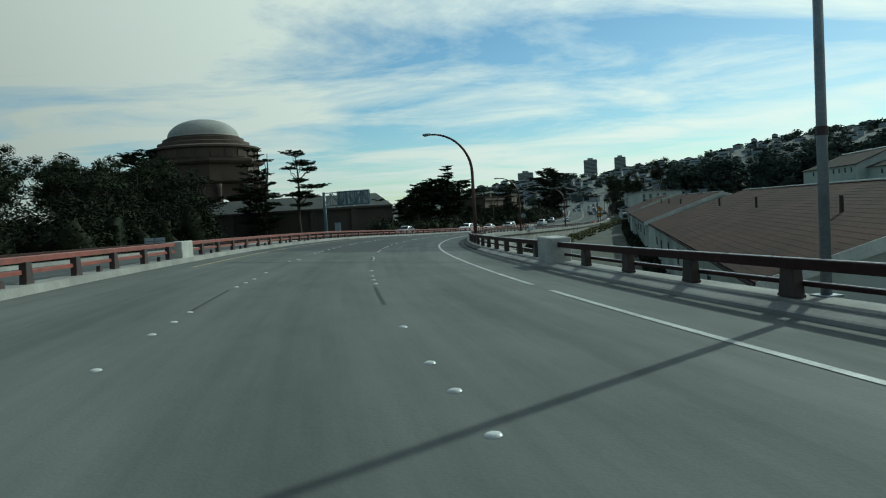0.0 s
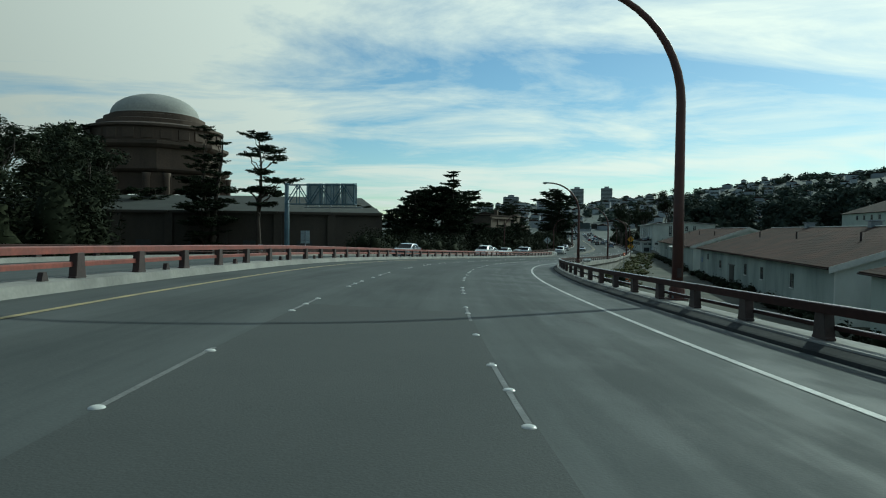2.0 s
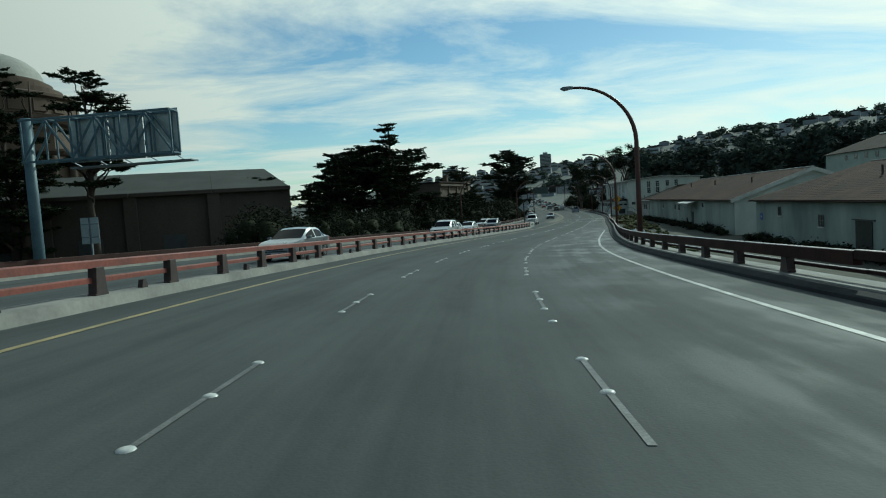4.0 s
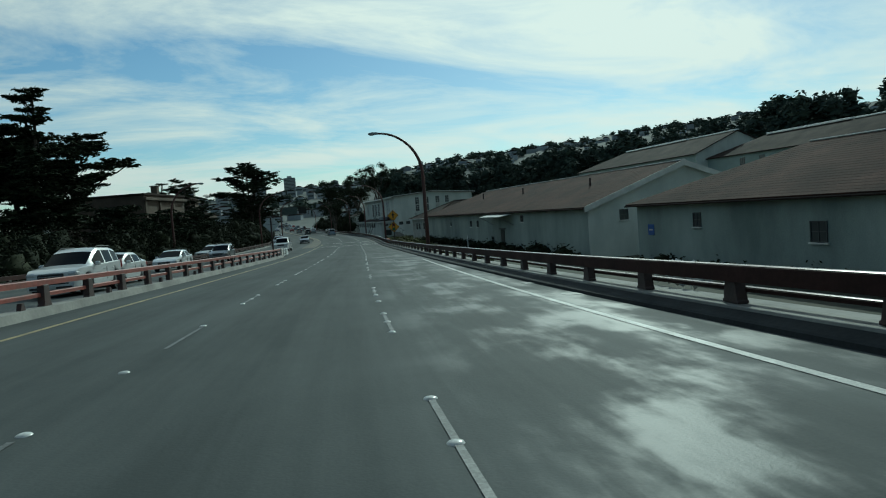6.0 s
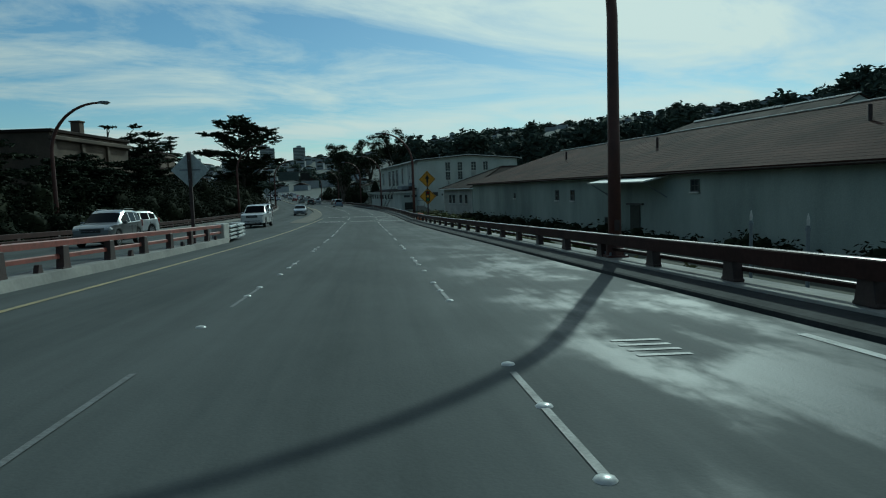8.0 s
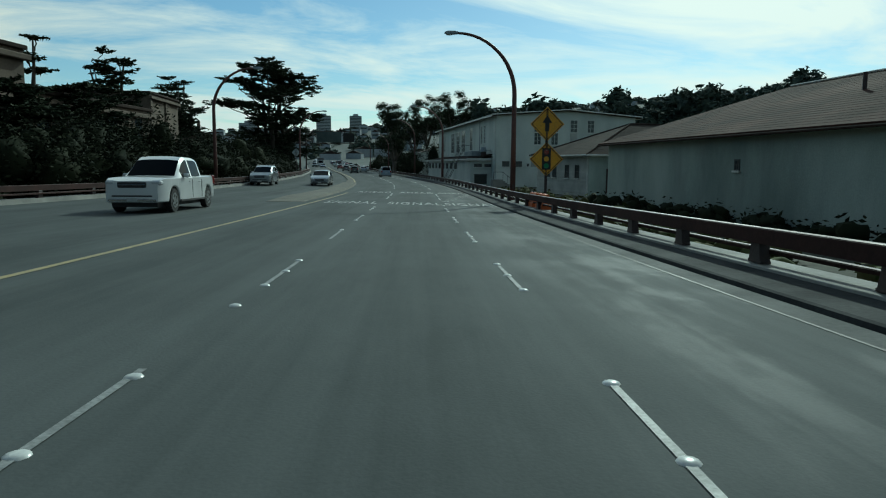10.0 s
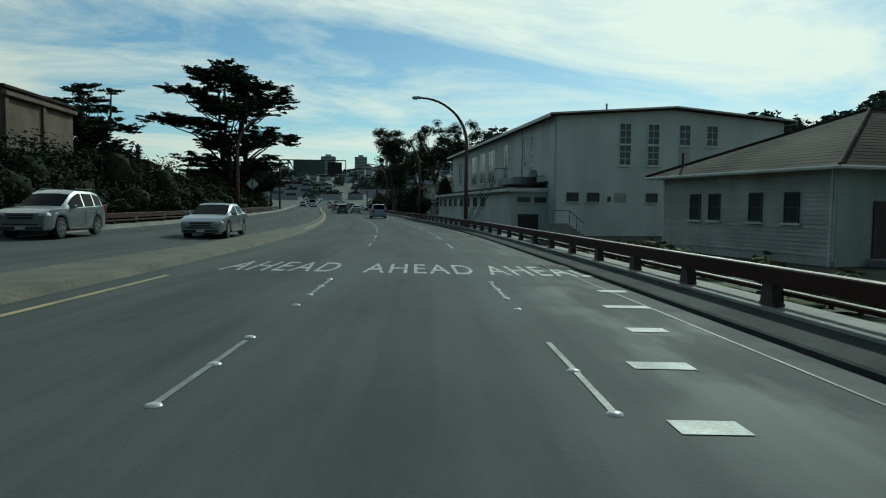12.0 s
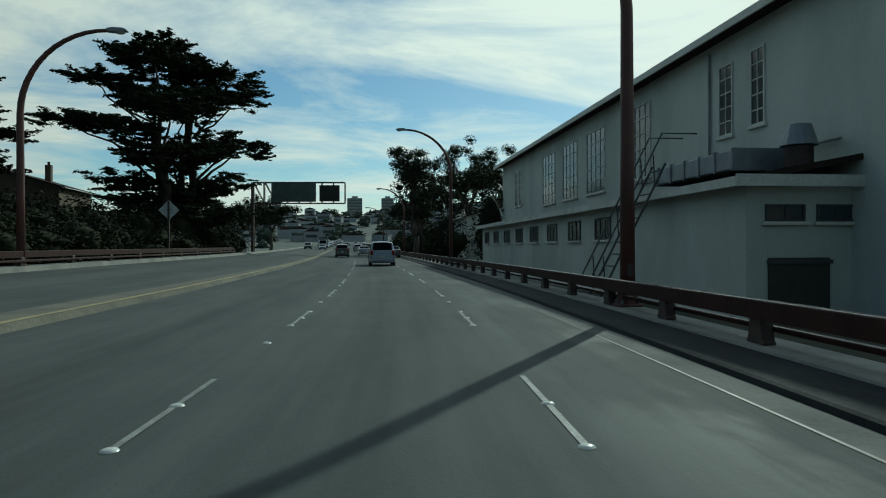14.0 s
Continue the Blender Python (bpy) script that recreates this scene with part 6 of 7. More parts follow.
def city():
    rng = random.Random(21)

    def block(name, w, d, h, mat, label, x, y, az, floors, cat):
        root = thing(name, label, cat, "far city buildings", at=pose(x, y, terrain(x, y) - 3, 0, 0, az))
        part("wall", box((-w / 2, -d / 2, 0), (w / 2, d / 2, h + 3)), mat, root)
        part("roof", box((-w / 2 + 0.6, -d / 2 + 0.6, h + 3.003), (w / 2 - 0.6, d / 2 - 0.6, h + 4.2)), mat, root)
        if floors > 6:
            part("lift_house", box((-w / 5, -d / 5, h + 4.21), (w / 5, d / 5, h + 8.5)), mat, root)
            for f in range(floors):
                z = 3 + h * (f + 0.45) / floors
                part("window_band", box((-w / 2 + 0.8, -d / 2 - 0.12, z), (w / 2 - 0.8, -d / 2 - 0.005, z + h / floors * 0.42)), M["window_glass"], root)
        return root

    t = block("tower_block", 26, 20, 44, M["far_tower"], "tall grey apartment tower on the hilltop", 417, 1600, -15, 14, "tower")
    t.location.z = 104.5 - 44 - 8
    b = block("tower_block", 30, 20, 30, M["far_tower"], "wide grey apartment block on the skyline", 338, 1560, -12, 10, "tower")
    b.location.z = 70 - 8
    block("tower_block", 34, 24, 26, M["far_tower"], "pale apartment block on the skyline", 180, 1500, -8, 9, "tower")
    for k in range(300):
        az = radians(rng.uniform(3, 27) if k > 120 else rng.uniform(24, 57))
        d = rng.uniform(700, 1480) if k > 120 else rng.uniform(1000, 1490)
        x, y = d * math.sin(az), d * math.cos(az)
        w, h = rng.uniform(7, 17), (rng.uniform(6, 13) if k > 120 else rng.uniform(5, 9))
        root = thing("far_house", "small pale house on the hazy hillside", "house", "houses on the hill", at=pose(x, y, terrain(x, y) - 2, 0, 0, -math.degrees(az) + rng.uniform(-20, 20)))
        part("wall", box((-w / 2, -5, 0), (w / 2, 5, h)), M["far_house"], root)
        part("roof", prism([(-w / 2 - 0.5, h), (w / 2 + 0.5, h), (0, h + 2.4)], 10, "y"), M["roof_dark"], root, at=pose(0, -5, 0.01))
        if h > 9:
            part("window_band", box((-w / 2 + 1, -5.1, h * 0.55), (w / 2 - 1, -5.004, h * 0.75)), M["window_glass"], root)


city()

# ---- lane markers and words on the road ----


def build_markers():
    bm = bmesh.new()
    bmesh.ops.create_uvsphere(bm, u_segments=10, v_segments=6, radius=0.062)
    bmesh.ops.delete(bm, geom=[v for v in bm.verts if v.co.z < -0.001], context="VERTS")
    for v in bm.verts:
        v.co.z *= 0.34
    dot = finish(bm, "lane_marker", M["dot"], True)
    rng = random.Random(3)

    def put(s, l, chance=0.0):
        if rng.random() < chance:
            return
        ob = tagged(new("lane_marker", dot), "round white ceramic lane marker glued to the road", "road marker", "lane markers")
        ob.matrix_basis = road_pose(s, l + rng.uniform(-0.02, 0.02), 0.002)

    for s, l in [(1.96, 1.3), (3.1, 1.3), (4.2, 1.31), (6.5, 1.3), (4.8, -1.78), (6.9, -1.8), (8.0, -1.78), (9.1, -1.78), (13.05, 1.3), (14.17, 1.29), (15.38, 1.3), (17.5, 1.29), (13.5, -1.75), (14.6, -1.74),
                 (15.7, -1.73), (18.0, -1.77), (23.4, 1.3), (24.7, 1.3), (26.0, 1.3), (24.4, -1.9), (25.1, -1.6), (25.7, -1.75)]:
        put(s, l)
    dash = 0
    starts = [31.3, 38.0, 44.6, 51.0, 57.6, 65.0, 72.2] + [78.3 + 6.49 * k for k in range(13)] + [162.4 + 6.13 * k for k in range(8)] + [211.3 + 7.07 * k for k in range(4)] + [239.6 + 6.9 * k for k in range(23)]
    for s in starts:
        for l in (-1.75, 1.3):
            if 194 < s < 203 or 213 < s < 219:
                continue
            dash += 1
            strip("lane_dash_%d" % dash, s + 0.05, s + rng.uniform(2.2, 2.8), l - 0.028, l + 0.028, M["paint_faint"] if s > 160 else M["paint_fainter"], "worn white lane dash", 0.007, 0.9)
            if s < 300:
                for k in range(3):
                    put(s + 0.05 + 1.22 * k, l, 0.12)
                put(s + 4.9, l, 0.6)
    for k, (s, l0, l1) in enumerate([(202.96, 1.36, 1.75), (204.96, 1.6, 2.05), (206.7, 1.85, 2.4), (208.57, 2.4, 2.85), (210.54, 2.65, 3.3), (212.53, 3.1, 3.6)]):
        strip("white_bar_%d" % (k + 1), s, s + 0.28, l0, l1, M["paint_white"], "short white bar painted across the lane", 0.007, 0.3)
    # the last four are thin paint bars standing in for a drain grate
    for k, (s, l) in enumerate([(114.3, 5.0), (117.8, 5.05)] + [(139.3 + 0.22 * j, 2.5) for j in range(4)]):
        strip("white_patch_%d" % (k + 1), s, s + (0.45 if k < 2 else 0.08), l, l + 0.5, M["paint_faint"], "pale painted patch", 0.007, 0.5)


M["paint_faint"] = material("faded_white_road_paint", (0.34, 0.345, 0.33), 0.6, second=(0.15, 0.152, 0.148), scale=0.35, grain=30, bump=0.2, spread=0.25, mix=0.8)
M["paint_fainter"] = material("nearly_gone_white_road_paint", (0.18, 0.183, 0.178), 0.6, second=(0.095, 0.098, 0.095), scale=0.35, grain=30, bump=0.2, spread=0.25, mix=0.8)
M["paint_word"] = material("cracked_white_word_paint", (0.56, 0.56, 0.53), 0.6, second=(0.26, 0.26, 0.25), scale=0.4, grain=26, bump=0.3, spread=0.3, mix=0.9)
build_markers()


def road_word(word, s, l, width, height=2.44):
    """A word painted on the road in tall stencil letters, cut by the stencil's bridges."""
    cu = bpy.data.curves.new(word, "FONT")
    cu.body = word
    cu.align_x = "CENTER"
    cu.space_character = 1.16
    cu.offset = 0.006
    tmp = bpy.data.objects.new(word, cu)
    me = bpy.data.meshes.new_from_object(tmp)
    bpy.data.objects.remove(tmp)
    bm = bmesh.new()
    bm.from_mesh(me)
    bpy.data.meshes.remove(me)
    xs, ys = [v.co.x for v in bm.verts], [v.co.y for v in bm.verts]
    kx, ky = width / (max(xs) - min(xs)), height / (max(ys) - min(ys))
    mid, low = (max(xs) + min(xs)) / 2, min(ys)
    for v in bm.verts:
        v.co = Vector(((v.co.x - mid) * kx, (v.co.y - low) * ky, 0))
    for cut in (0.52, 1.13, 1.74):
        for d in (-0.032, 0.032):
            bmesh.ops.bisect_plane(bm, geom=bm.verts[:] + bm.edges[:] + bm.faces[:], plane_co=(0, cut + d, 0), plane_no=(0, 1, 0))
        bmesh.ops.delete(bm, geom=[f for f in bm.faces if abs(f.calc_center_median().y - cut) < 0.03], context="FACES")
    if sum(f.normal.z for f in bm.faces) < 0:
        bmesh.ops.reverse_faces(bm, faces=bm.faces)
    me = bpy.data.meshes.new("road_word")
    bm.to_mesh(me)
    bm.free()
    me.materials.append(M["paint_word"])
    ob = structure("road_word_%s" % word.lower(), me, "white stencilled word %s painted on the lane" % word, "road marking")
    h = math.degrees(float(np.interp(s, s_fine, head_fine)))
    q = road_point(s, l, 0.007)
    g = math.degrees(math.atan(float(np.interp(s + 1, s_fine, grade_fine))))
    b = float(np.interp(s, S_BANK, BANK))
    ob.matrix_basis = pose(q.x, q.y, q.z, 0, 0, -h) @ pose(0, 0, 0, g, b, 0)


for l in (-3.12, -0.06, 2.72):
    road_word("SIGNAL", 198.6, l, 2.62 if l > -1 else 2.5)
    road_word("AHEAD", 215.35, l, 2.46)


def drain(s, l):
    root = thing("drain_grate", "iron drain grate in a pale concrete frame", "drain", at=road_pose(s, l, 0.0))
    bm = bmesh.new()
    for a, b in (((-0.36, -0.62, 0.0), (-0.28, 0.62, 0.02)), ((0.28, -0.62, 0.0), (0.36, 0.62, 0.02)), ((-0.28, -0.62, 0.0), (0.28, -0.54, 0.02)), ((-0.28, 0.54, 0.0), (0.28, 0.62, 0.02))):
        box(a, b, 0, bm)
    part("frame_rim", bm, M["median"], root)
    part("pit", box((-0.28, -0.54, 0.001), (0.28, 0.54, 0.008)), M["seam"], root)
    for k in range(12):
        part("bar", box((-0.28, -0.5 + k * 0.088, 0.009), (0.28, -0.465 + k * 0.088, 0.018)), M["rail_post"], root)


drain(217.7, 3.45)
drain(236.8, 3.42)

# ---- signs ----


def diamond_sign(s, l, zc, half, faces, label, turn=0.0, base=0.15, post_top=None):
    """A diamond sign on a square post. faces: list of (height of centre, front material); its front looks back along +y or towards the viewer by turn."""
    root = thing("road_sign", label, "road sign", at=road_pose(s, l, 0.0, turn))
    top = post_top or zc + half * 0.9
    part("post", box((-0.06, -0.06, base), (0.06, 0.06, top), 0.008), M["rail_post"], root)
    for z, mat, edge in faces:
        bm = prism([(0, z - half), (half, z), (0, z + half), (-half, z)], 0.012, "y", bevel=0.0)
        bmesh.ops.translate(bm, verts=bm.verts, vec=(0, 0.062 if mat == "sign_back" else -0.06, 0))
        plate = part("sign_plate", bm, M[mat], root)
        if edge:
            t = half * 0.93
            u = half * 0.87
            bm = bmesh.new()
            o = [bm.verts.new(q) for q in ((0, -0.063, z - t), (t, -0.063, z), (0, -0.063, z + t), (-t, -0.063, z))]
            i = [bm.verts.new(q) for q in ((0, -0.063, z - u), (u, -0.063, z), (0, -0.063, z + u), (-u, -0.063, z))]
            for k in range(4):
                bm.faces.new((o[k], o[(k + 1) % 4], i[(k + 1) % 4], i[k]))
            part("sign_border", bm, M["sign_black"], plate)
        if mat == "sign_back":
            part("stiffener", box((-half * 0.55, 0.045, z - 0.03), (half * 0.55, 0.061, z + 0.03)), M["grey_steel"], plate)
        for bz in (-0.5, 0.5):
            part("bolt", tube([(0, -0.075, z + bz * half), (0, -0.058, z + bz * half)], 0.018, 6), M["grey_steel"], plate)
    return root


diamond_sign(159.9, -6.42, 2.95, 0.70, [(2.95, "sign_back", False)], "bare metal back of a diamond sign at the median", base=0.2)
diamond_sign(285.3, -14.9, 3.45, 0.72, [(3.45, "sign_back", False)], "bare back of a diamond road sign on the far side", base=-0.3)
sig = diamond_sign(199.3, right_rail(199.3) + 1.5, 4.0, 0.82, [(3.96, "sign_yellow", True), (2.30, "sign_yellow", True)], "two stacked yellow diamond signs with a signal symbol", post_top=4.7, base=-1.2)
part("signal_symbol", box((-0.21, -0.068, 1.80), (0.21, -0.063, 2.82), 0.0), M["sign_black"], sig)
for k, key in enumerate(("lamp_red", "sign_yellow", "leaf_green")):
    if key == "leaf_green":
        M[key] = material("green_signal_disc", (0.03, 0.22, 0.08), 0.5, scale=0.5, bump=0.0)
    part("symbol_disc", tube([(0, -0.0725, 2.64 - 0.33 * k), (0, -0.069, 2.64 - 0.33 * k)], 0.125, 14), M[key], sig)
bm = prism([(-0.1, 3.62), (0.1, 3.62), (0.1, 4.02), (0.24, 4.02), (0, 4.38), (-0.24, 4.02), (-0.1, 4.02)], 0.004, "y")
bmesh.ops.translate(bm, verts=bm.verts, vec=(0, -0.068, 0))
part("arrow_symbol", bm, M["sign_black"], sig)


def plate_sign(s, l, z0, w, h, label, gap=0.0, base=-0.2, mat="sign_back"):
    root = thing("road_sign", label, "road sign", at=road_pose(s, l, 0.0))
    part("post", box((-0.04, -0.04, base), (0.04, 0.04, z0 + h), 0.006), M["grey_steel"], root)
    cols = [(-w / 2, -gap / 2), (gap / 2, w / 2)] if gap else [(-w / 2, w / 2)]
    for a, b in cols:
        plate = part("sign_plate", box((a, -0.062, z0), (b, -0.045, z0 + h), 0.004), M[mat], root)
        for zz in (z0 + h * 0.25, z0 + h * 0.75):
            part("stiffener", box((a + 0.02, -0.085, zz - 0.025), (b - 0.02, -0.063, zz + 0.025)), M["grey_steel"], plate)


plate_sign(99.5, -21.3, 1.25, 1.05, 1.35, "bare metal back of a tall rectangular road sign", 0.12, -1.5)
plate_sign(96.0, -24.3, 0.3, 0.5, 0.75, "small grey sign on a thin post", 0, -1.5)
plate_sign(46.0, left_far(46) - 0.75, 0.15, 1.5, 0.95, "grey green back of a low road sign beyond the railing", 0.1, -1.0)


def cantilever_sign():
    """A heavy post with a boxed truss arm that carries sign panels, seen from behind."""
    root = thing("overhead_sign", "blue grey cantilever truss with backs of sign panels", "overhead sign", at=pose(-18.2, 102.0, -3.2, 0, 0, -12))
    h0, h1, x0, x1, dp = 6.35, 8.3, 0.0, 7.3, 0.75
    part("post", tube([(0, 0, -2.8), (0, 0, 4.2), (0, 0, h1 + 0.15)], [0.27, 0.25, 0.22], 14), M["blue_steel"], root, smooth=True)
    part("base_plate", box((-0.45, -0.45, -2.8), (0.45, 0.45, -2.7), 0.01), M["blue_steel"], root)
    for y in (-dp / 2, dp / 2):
        for z in (h0, h1):
            part("chord", box((x0 - 0.1, y - 0.05, z - 0.05), (x1, y + 0.05, z + 0.05), 0.008), M["blue_steel"], root)
        n = 6
        for k in range(n + 1):
            x = x0 + (x1 - x0) * k / n
            part("vertical", box((x - 0.035, y - 0.035, h0 + 0.05), (x + 0.035, y + 0.035, h1 - 0.05)), M["blue_steel"], root)
            if k < n:
                x2 = x0 + (x1 - x0) * (k + 1) / n
                part("diagonal", tube([(x, y, h1 - 0.05), (x2, y, h0 + 0.05)] if k % 2 else [(x, y, h0 + 0.05), (x2, y, h1 - 0.05)], 0.055, 6), M["blue_steel"], root)
    for k in range(7):
        x = x0 + (x1 - x0) * k / 6
        for z in (h0, h1):
            part("strut", box((x - 0.03, -dp / 2 + 0.05, z - 0.03), (x + 0.03, dp / 2 - 0.05, z + 0.03)), M["blue_steel"], root)
    for a, b in ((1.9, 3.75), (3.8, 5.5), (5.55, 7.25)):
        panel = part("sign_panel", box((a, dp / 2 + 0.12, h0 - 0.1), (b, dp / 2 + 0.16, h1 + 0.18), 0.01), M["sign_back"], root)
        for x in (a + 0.3, b - 0.3):
            part("panel_rib", box((x - 0.03, dp / 2 + 0.06, h0 - 0.08), (x + 0.03, dp / 2 + 0.118, h1 + 0.16)), M["blue_steel"], panel)
    part("catwalk", box((1.6, dp / 2 + 0.2, h0 - 0.35), (7.7, dp / 2 + 0.95, h0 - 0.28)), M["grey_steel"], root)
    for k in range(5):
        part("catwalk_bracket", tube([(1.9 + 1.3 * k, 0.3, h0 - 0.05), (1.9 + 1.3 * k, dp / 2 + 0.9, h0 - 0.3)], 0.03, 6), M["grey_steel"], root)


cantilever_sign()


def gantry_sign():
    """A light frame over the oncoming lanes with two dark panels."""
    h = 12.5
    root = thing("overhead_sign", "steel frame with two dark sign panels over the lanes", "overhead sign", at=pose(56.0, 309.2, GROUND_Z + 0.3, 0, 0, -h - 5))
    z0, z1, ln = 6.9, 9.4, 11.0
    for y in (-0.3, 0.3):
        part("post", box((-0.12, y - 0.1, -0.6), (0.12, y + 0.1, z1), 0.01), M["rail_post"], root)
        for z in (z0, z1):
            part("chord", box((0.121, y - 0.06, z - 0.06), (ln, y + 0.06, z + 0.06)), M["rail_post"], root)
        for k in range(8):
            x = ln * (k + 1) / 8
            part("vertical", box((x - 0.05, y - 0.05, z0 + 0.06), (x + 0.05, y + 0.05, z1 - 0.06)), M["rail_post"], root)
        for k in range(2):
            part("diagonal", tube([(ln * k / 8 + 0.15, y, z1 - 0.06), (ln * (k + 1) / 8, y, z0 + 0.06)], 0.05, 6), M["rail_post"], root)
    part("sign_panel", box((2.3, -0.50, z0 + 0.15), (7.6, -0.44, z1 - 0.1), 0.02), M["sign_green"], root)
    part("sign_panel", box((8.0, -0.50, z0 + 0.2), (10.4, -0.44, z1 - 0.35), 0.02), M["sign_black"], root)


gantry_sign()


def crash_cushion():
    root = thing("crash_cushion", "grey white crash cushion of ribbed panels at the barrier's end", "crash cushion", at=road_pose(165.5, -6.5, 0.0))
    part("core", box((-0.26, 0.05, 0.05), (0.24, 3.1, 0.72), 0.03), M["seam"], root, "black energy absorbing core")
    for i, (y0, y1, w) in enumerate(((0.02, 1.6, 0.34), (1.5, 3.2, 0.42))):
        for sgn in (-1, 1):
            for k in range(4):
                z = 0.13 + 0.175 * k
                prof = [(z - 0.06, w - 0.10), (z - 0.03, w), (z + 0.03, w), (z + 0.06, w - 0.10), (z + 0.05, w - 0.12), (z - 0.05, w - 0.12)]
                bm = bmesh.new()
                a = [bm.verts.new((sgn * q, y0, zz)) for zz, q in prof]
                b = [bm.verts.new((sgn * q, y1, zz)) for zz, q in prof]
                bm.faces.new(a), bm.faces.new(list(reversed(b)))
                for j in range(6):
                    bm.faces.new((a[j], a[(j + 1) % 6], b[(j + 1) % 6], b[j]))
                part("panel_rib", bm, M["crash_white"], root)
    part("nose", tube([(0, 3.1, 0.05), (0, 3.1, 0.74)], 0.34, 12), M["crash_white"], root)


crash_cushion()

# ---- vehicles ----


def car(style, paint, label, name="car"):
    """A car facing +y, wheels on z = 0, skinned over cross sections. style picks the proportions: roof line, windscreen and window stations."""
    sp = {
        "sedan": dict(W=1.80, line=[(2.37, 0.52), (2.33, 0.68), (2.05, 0.80), (1.15, 0.95), (0.25, 1.36), (-0.15, 1.44), (-0.85, 1.43), (-1.2, 1.37), (-1.85, 1.06), (-2.2, 1.04), (-2.34, 0.95), (-2.38, 0.55)],
                      front=(1.15, 0.25), rear=(-1.2, -1.85), glass=[(0.75, -0.26), (-0.34, -1.15), (-1.2, -1.5)], wheels=(1.42, -1.36), r=0.33, belt=(0.86, 0.98), zb=0.24),
        "suv": dict(W=1.82, line=[(2.25, 0.58), (2.21, 0.84), (1.9, 0.97), (1.1, 1.08), (0.32, 1.52), (-0.1, 1.66), (-1.3, 1.65), (-1.8, 1.57), (-2.10, 1.14), (-2.22, 1.02), (-2.26, 0.6)],
                    front=(1.1, 0.32), rear=(-1.8, -2.10), glass=[(0.72, -0.28), (-0.36, -1.12), (-1.2, -1.78)], wheels=(1.36, -1.32), r=0.35, belt=(0.94, 1.10), zb=0.28),
        "van": dict(W=1.95, line=[(2.52, 0.58), (2.47, 0.78), (2.2, 0.92), (1.7, 1.04), (0.75, 1.60), (0.25, 1.74), (-1.9, 1.75), (-2.22, 1.68), (-2.42, 1.12), (-2.5, 1.0), (-2.53, 0.6)],
                    front=(1.7, 0.75), rear=(-2.22, -2.42), glass=[(1.15, 0.1), (0.0, -1.05), (-1.15, -2.12)], wheels=(1.55, -1.48), r=0.34, belt=(0.92, 1.06), zb=0.26),
        "pickup": dict(W=1.96, line=[(2.84, 0.66), (2.81, 1.02), (2.5, 1.13), (1.3, 1.20), (0.62, 1.74), (0.3, 1.86), (-0.6, 1.86), (-0.98, 1.80), (-1.12, 1.26), (-1.15, 1.22), (-2.78, 1.20), (-2.83, 1.1), (-2.85, 0.62)],
                       front=(1.3, 0.62), rear=(-0.98, -1.12), glass=[(0.95, 0.12), (0.02, -0.88)], wheels=(1.78, -1.72), r=0.39, belt=(1.08, 1.18), zb=0.36),
    }[style]
    root = thing(name, label, "car" if style != "pickup" else "pickup truck")
    W, r, line, zb = sp["W"], sp["r"], sp["line"], sp["zb"]
    yf, yr, H = line[0][0], line[-1][0], max(z for _, z in line)
    ly, lz = [q[0] for q in line][::-1], [q[1] for q in line][::-1]
    marks = set(q[0] for q in line) | set(y for g in sp["glass"] for y in g)
    arch = r + 0.07
    for yw in sp["wheels"]:
        marks |= {yw + arch * math.cos(math.pi * k / 8) for k in range(9)}
    stations = []
    for y in sorted(marks):
        if not stations or y - stations[-1] > 0.012:
            stations.append(y)

    def section(y):
        top = float(np.interp(y, ly, lz))
        belt = min(top - 0.02, float(np.interp(y, (yr, yf), (sp["belt"][1], sp["belt"][0]))))
        u = (y - (yf + yr) / 2) / ((yf - yr) / 2)
        w = W / 2 * (1 - 0.10 * abs(u) ** 4 - 0.08 * abs(u) ** 16)
        low = zb
        for yw in sp["wheels"]:
            d = arch * arch - (y - yw) ** 2
            if d > 0:
                low = max(low, r + math.sqrt(d))
        mid = max(0.60, low + 0.06)
        rise = max(0.0, top - belt)
        lean = min(1.0, rise / (H - sp["belt"][0]))
        wt = w * (0.90 - 0.14 * lean)
        mid = min(mid, belt - 0.03)
        low = min(low, mid - 0.03)
        return [(w * 0.95, low), (w * 0.985, low + 0.03), (w, mid), (w * 0.975, belt), (w * 0.945, belt + min(0.025, rise * 0.3)), (wt, top - min(0.13, rise * 0.45)), (wt * 0.90, top - min(0.035, rise * 0.2)), (wt * 0.45, top - 0.004), (0, top)]

    rows = [section(y) for y in stations]
    n = len(rows[0])

    def skin(keep, sides=(-1, 1)):
        bm = bmesh.new()
        cache = {}

        def vert(i, j, side):
            key = (i, j, side if rows[i][j][0] > 1e-6 else 1)
            if key not in cache:
                cache[key] = bm.verts.new((side * rows[i][j][0], stations[i], rows[i][j][1]))
            return cache[key]

        for i in range(len(rows) - 1):
            for j in range(n - 1):
                if not keep(i, j):
                    continue
                for side in sides:
                    q = [vert(i, j, side), vert(i + 1, j, side), vert(i + 1, j + 1, side), vert(i, j + 1, side)]
                    bm.faces.new(q if side > 0 else q[::-1])
        return bm, vert

    def kind_of(i, j):
        ym = (stations[i] + stations[i + 1]) / 2
        if j == 4 and any(b < ym < a for a, b in sp["glass"]):
            return "side"
        if j >= 6 and sp["front"][1] < ym < sp["front"][0]:
            return "front"
        if j >= 6 and sp["rear"][1] < ym < sp["rear"][0]:
            return "rear"
        return "body"

    bm, vert = skin(lambda i, j: kind_of(i, j) == "body")
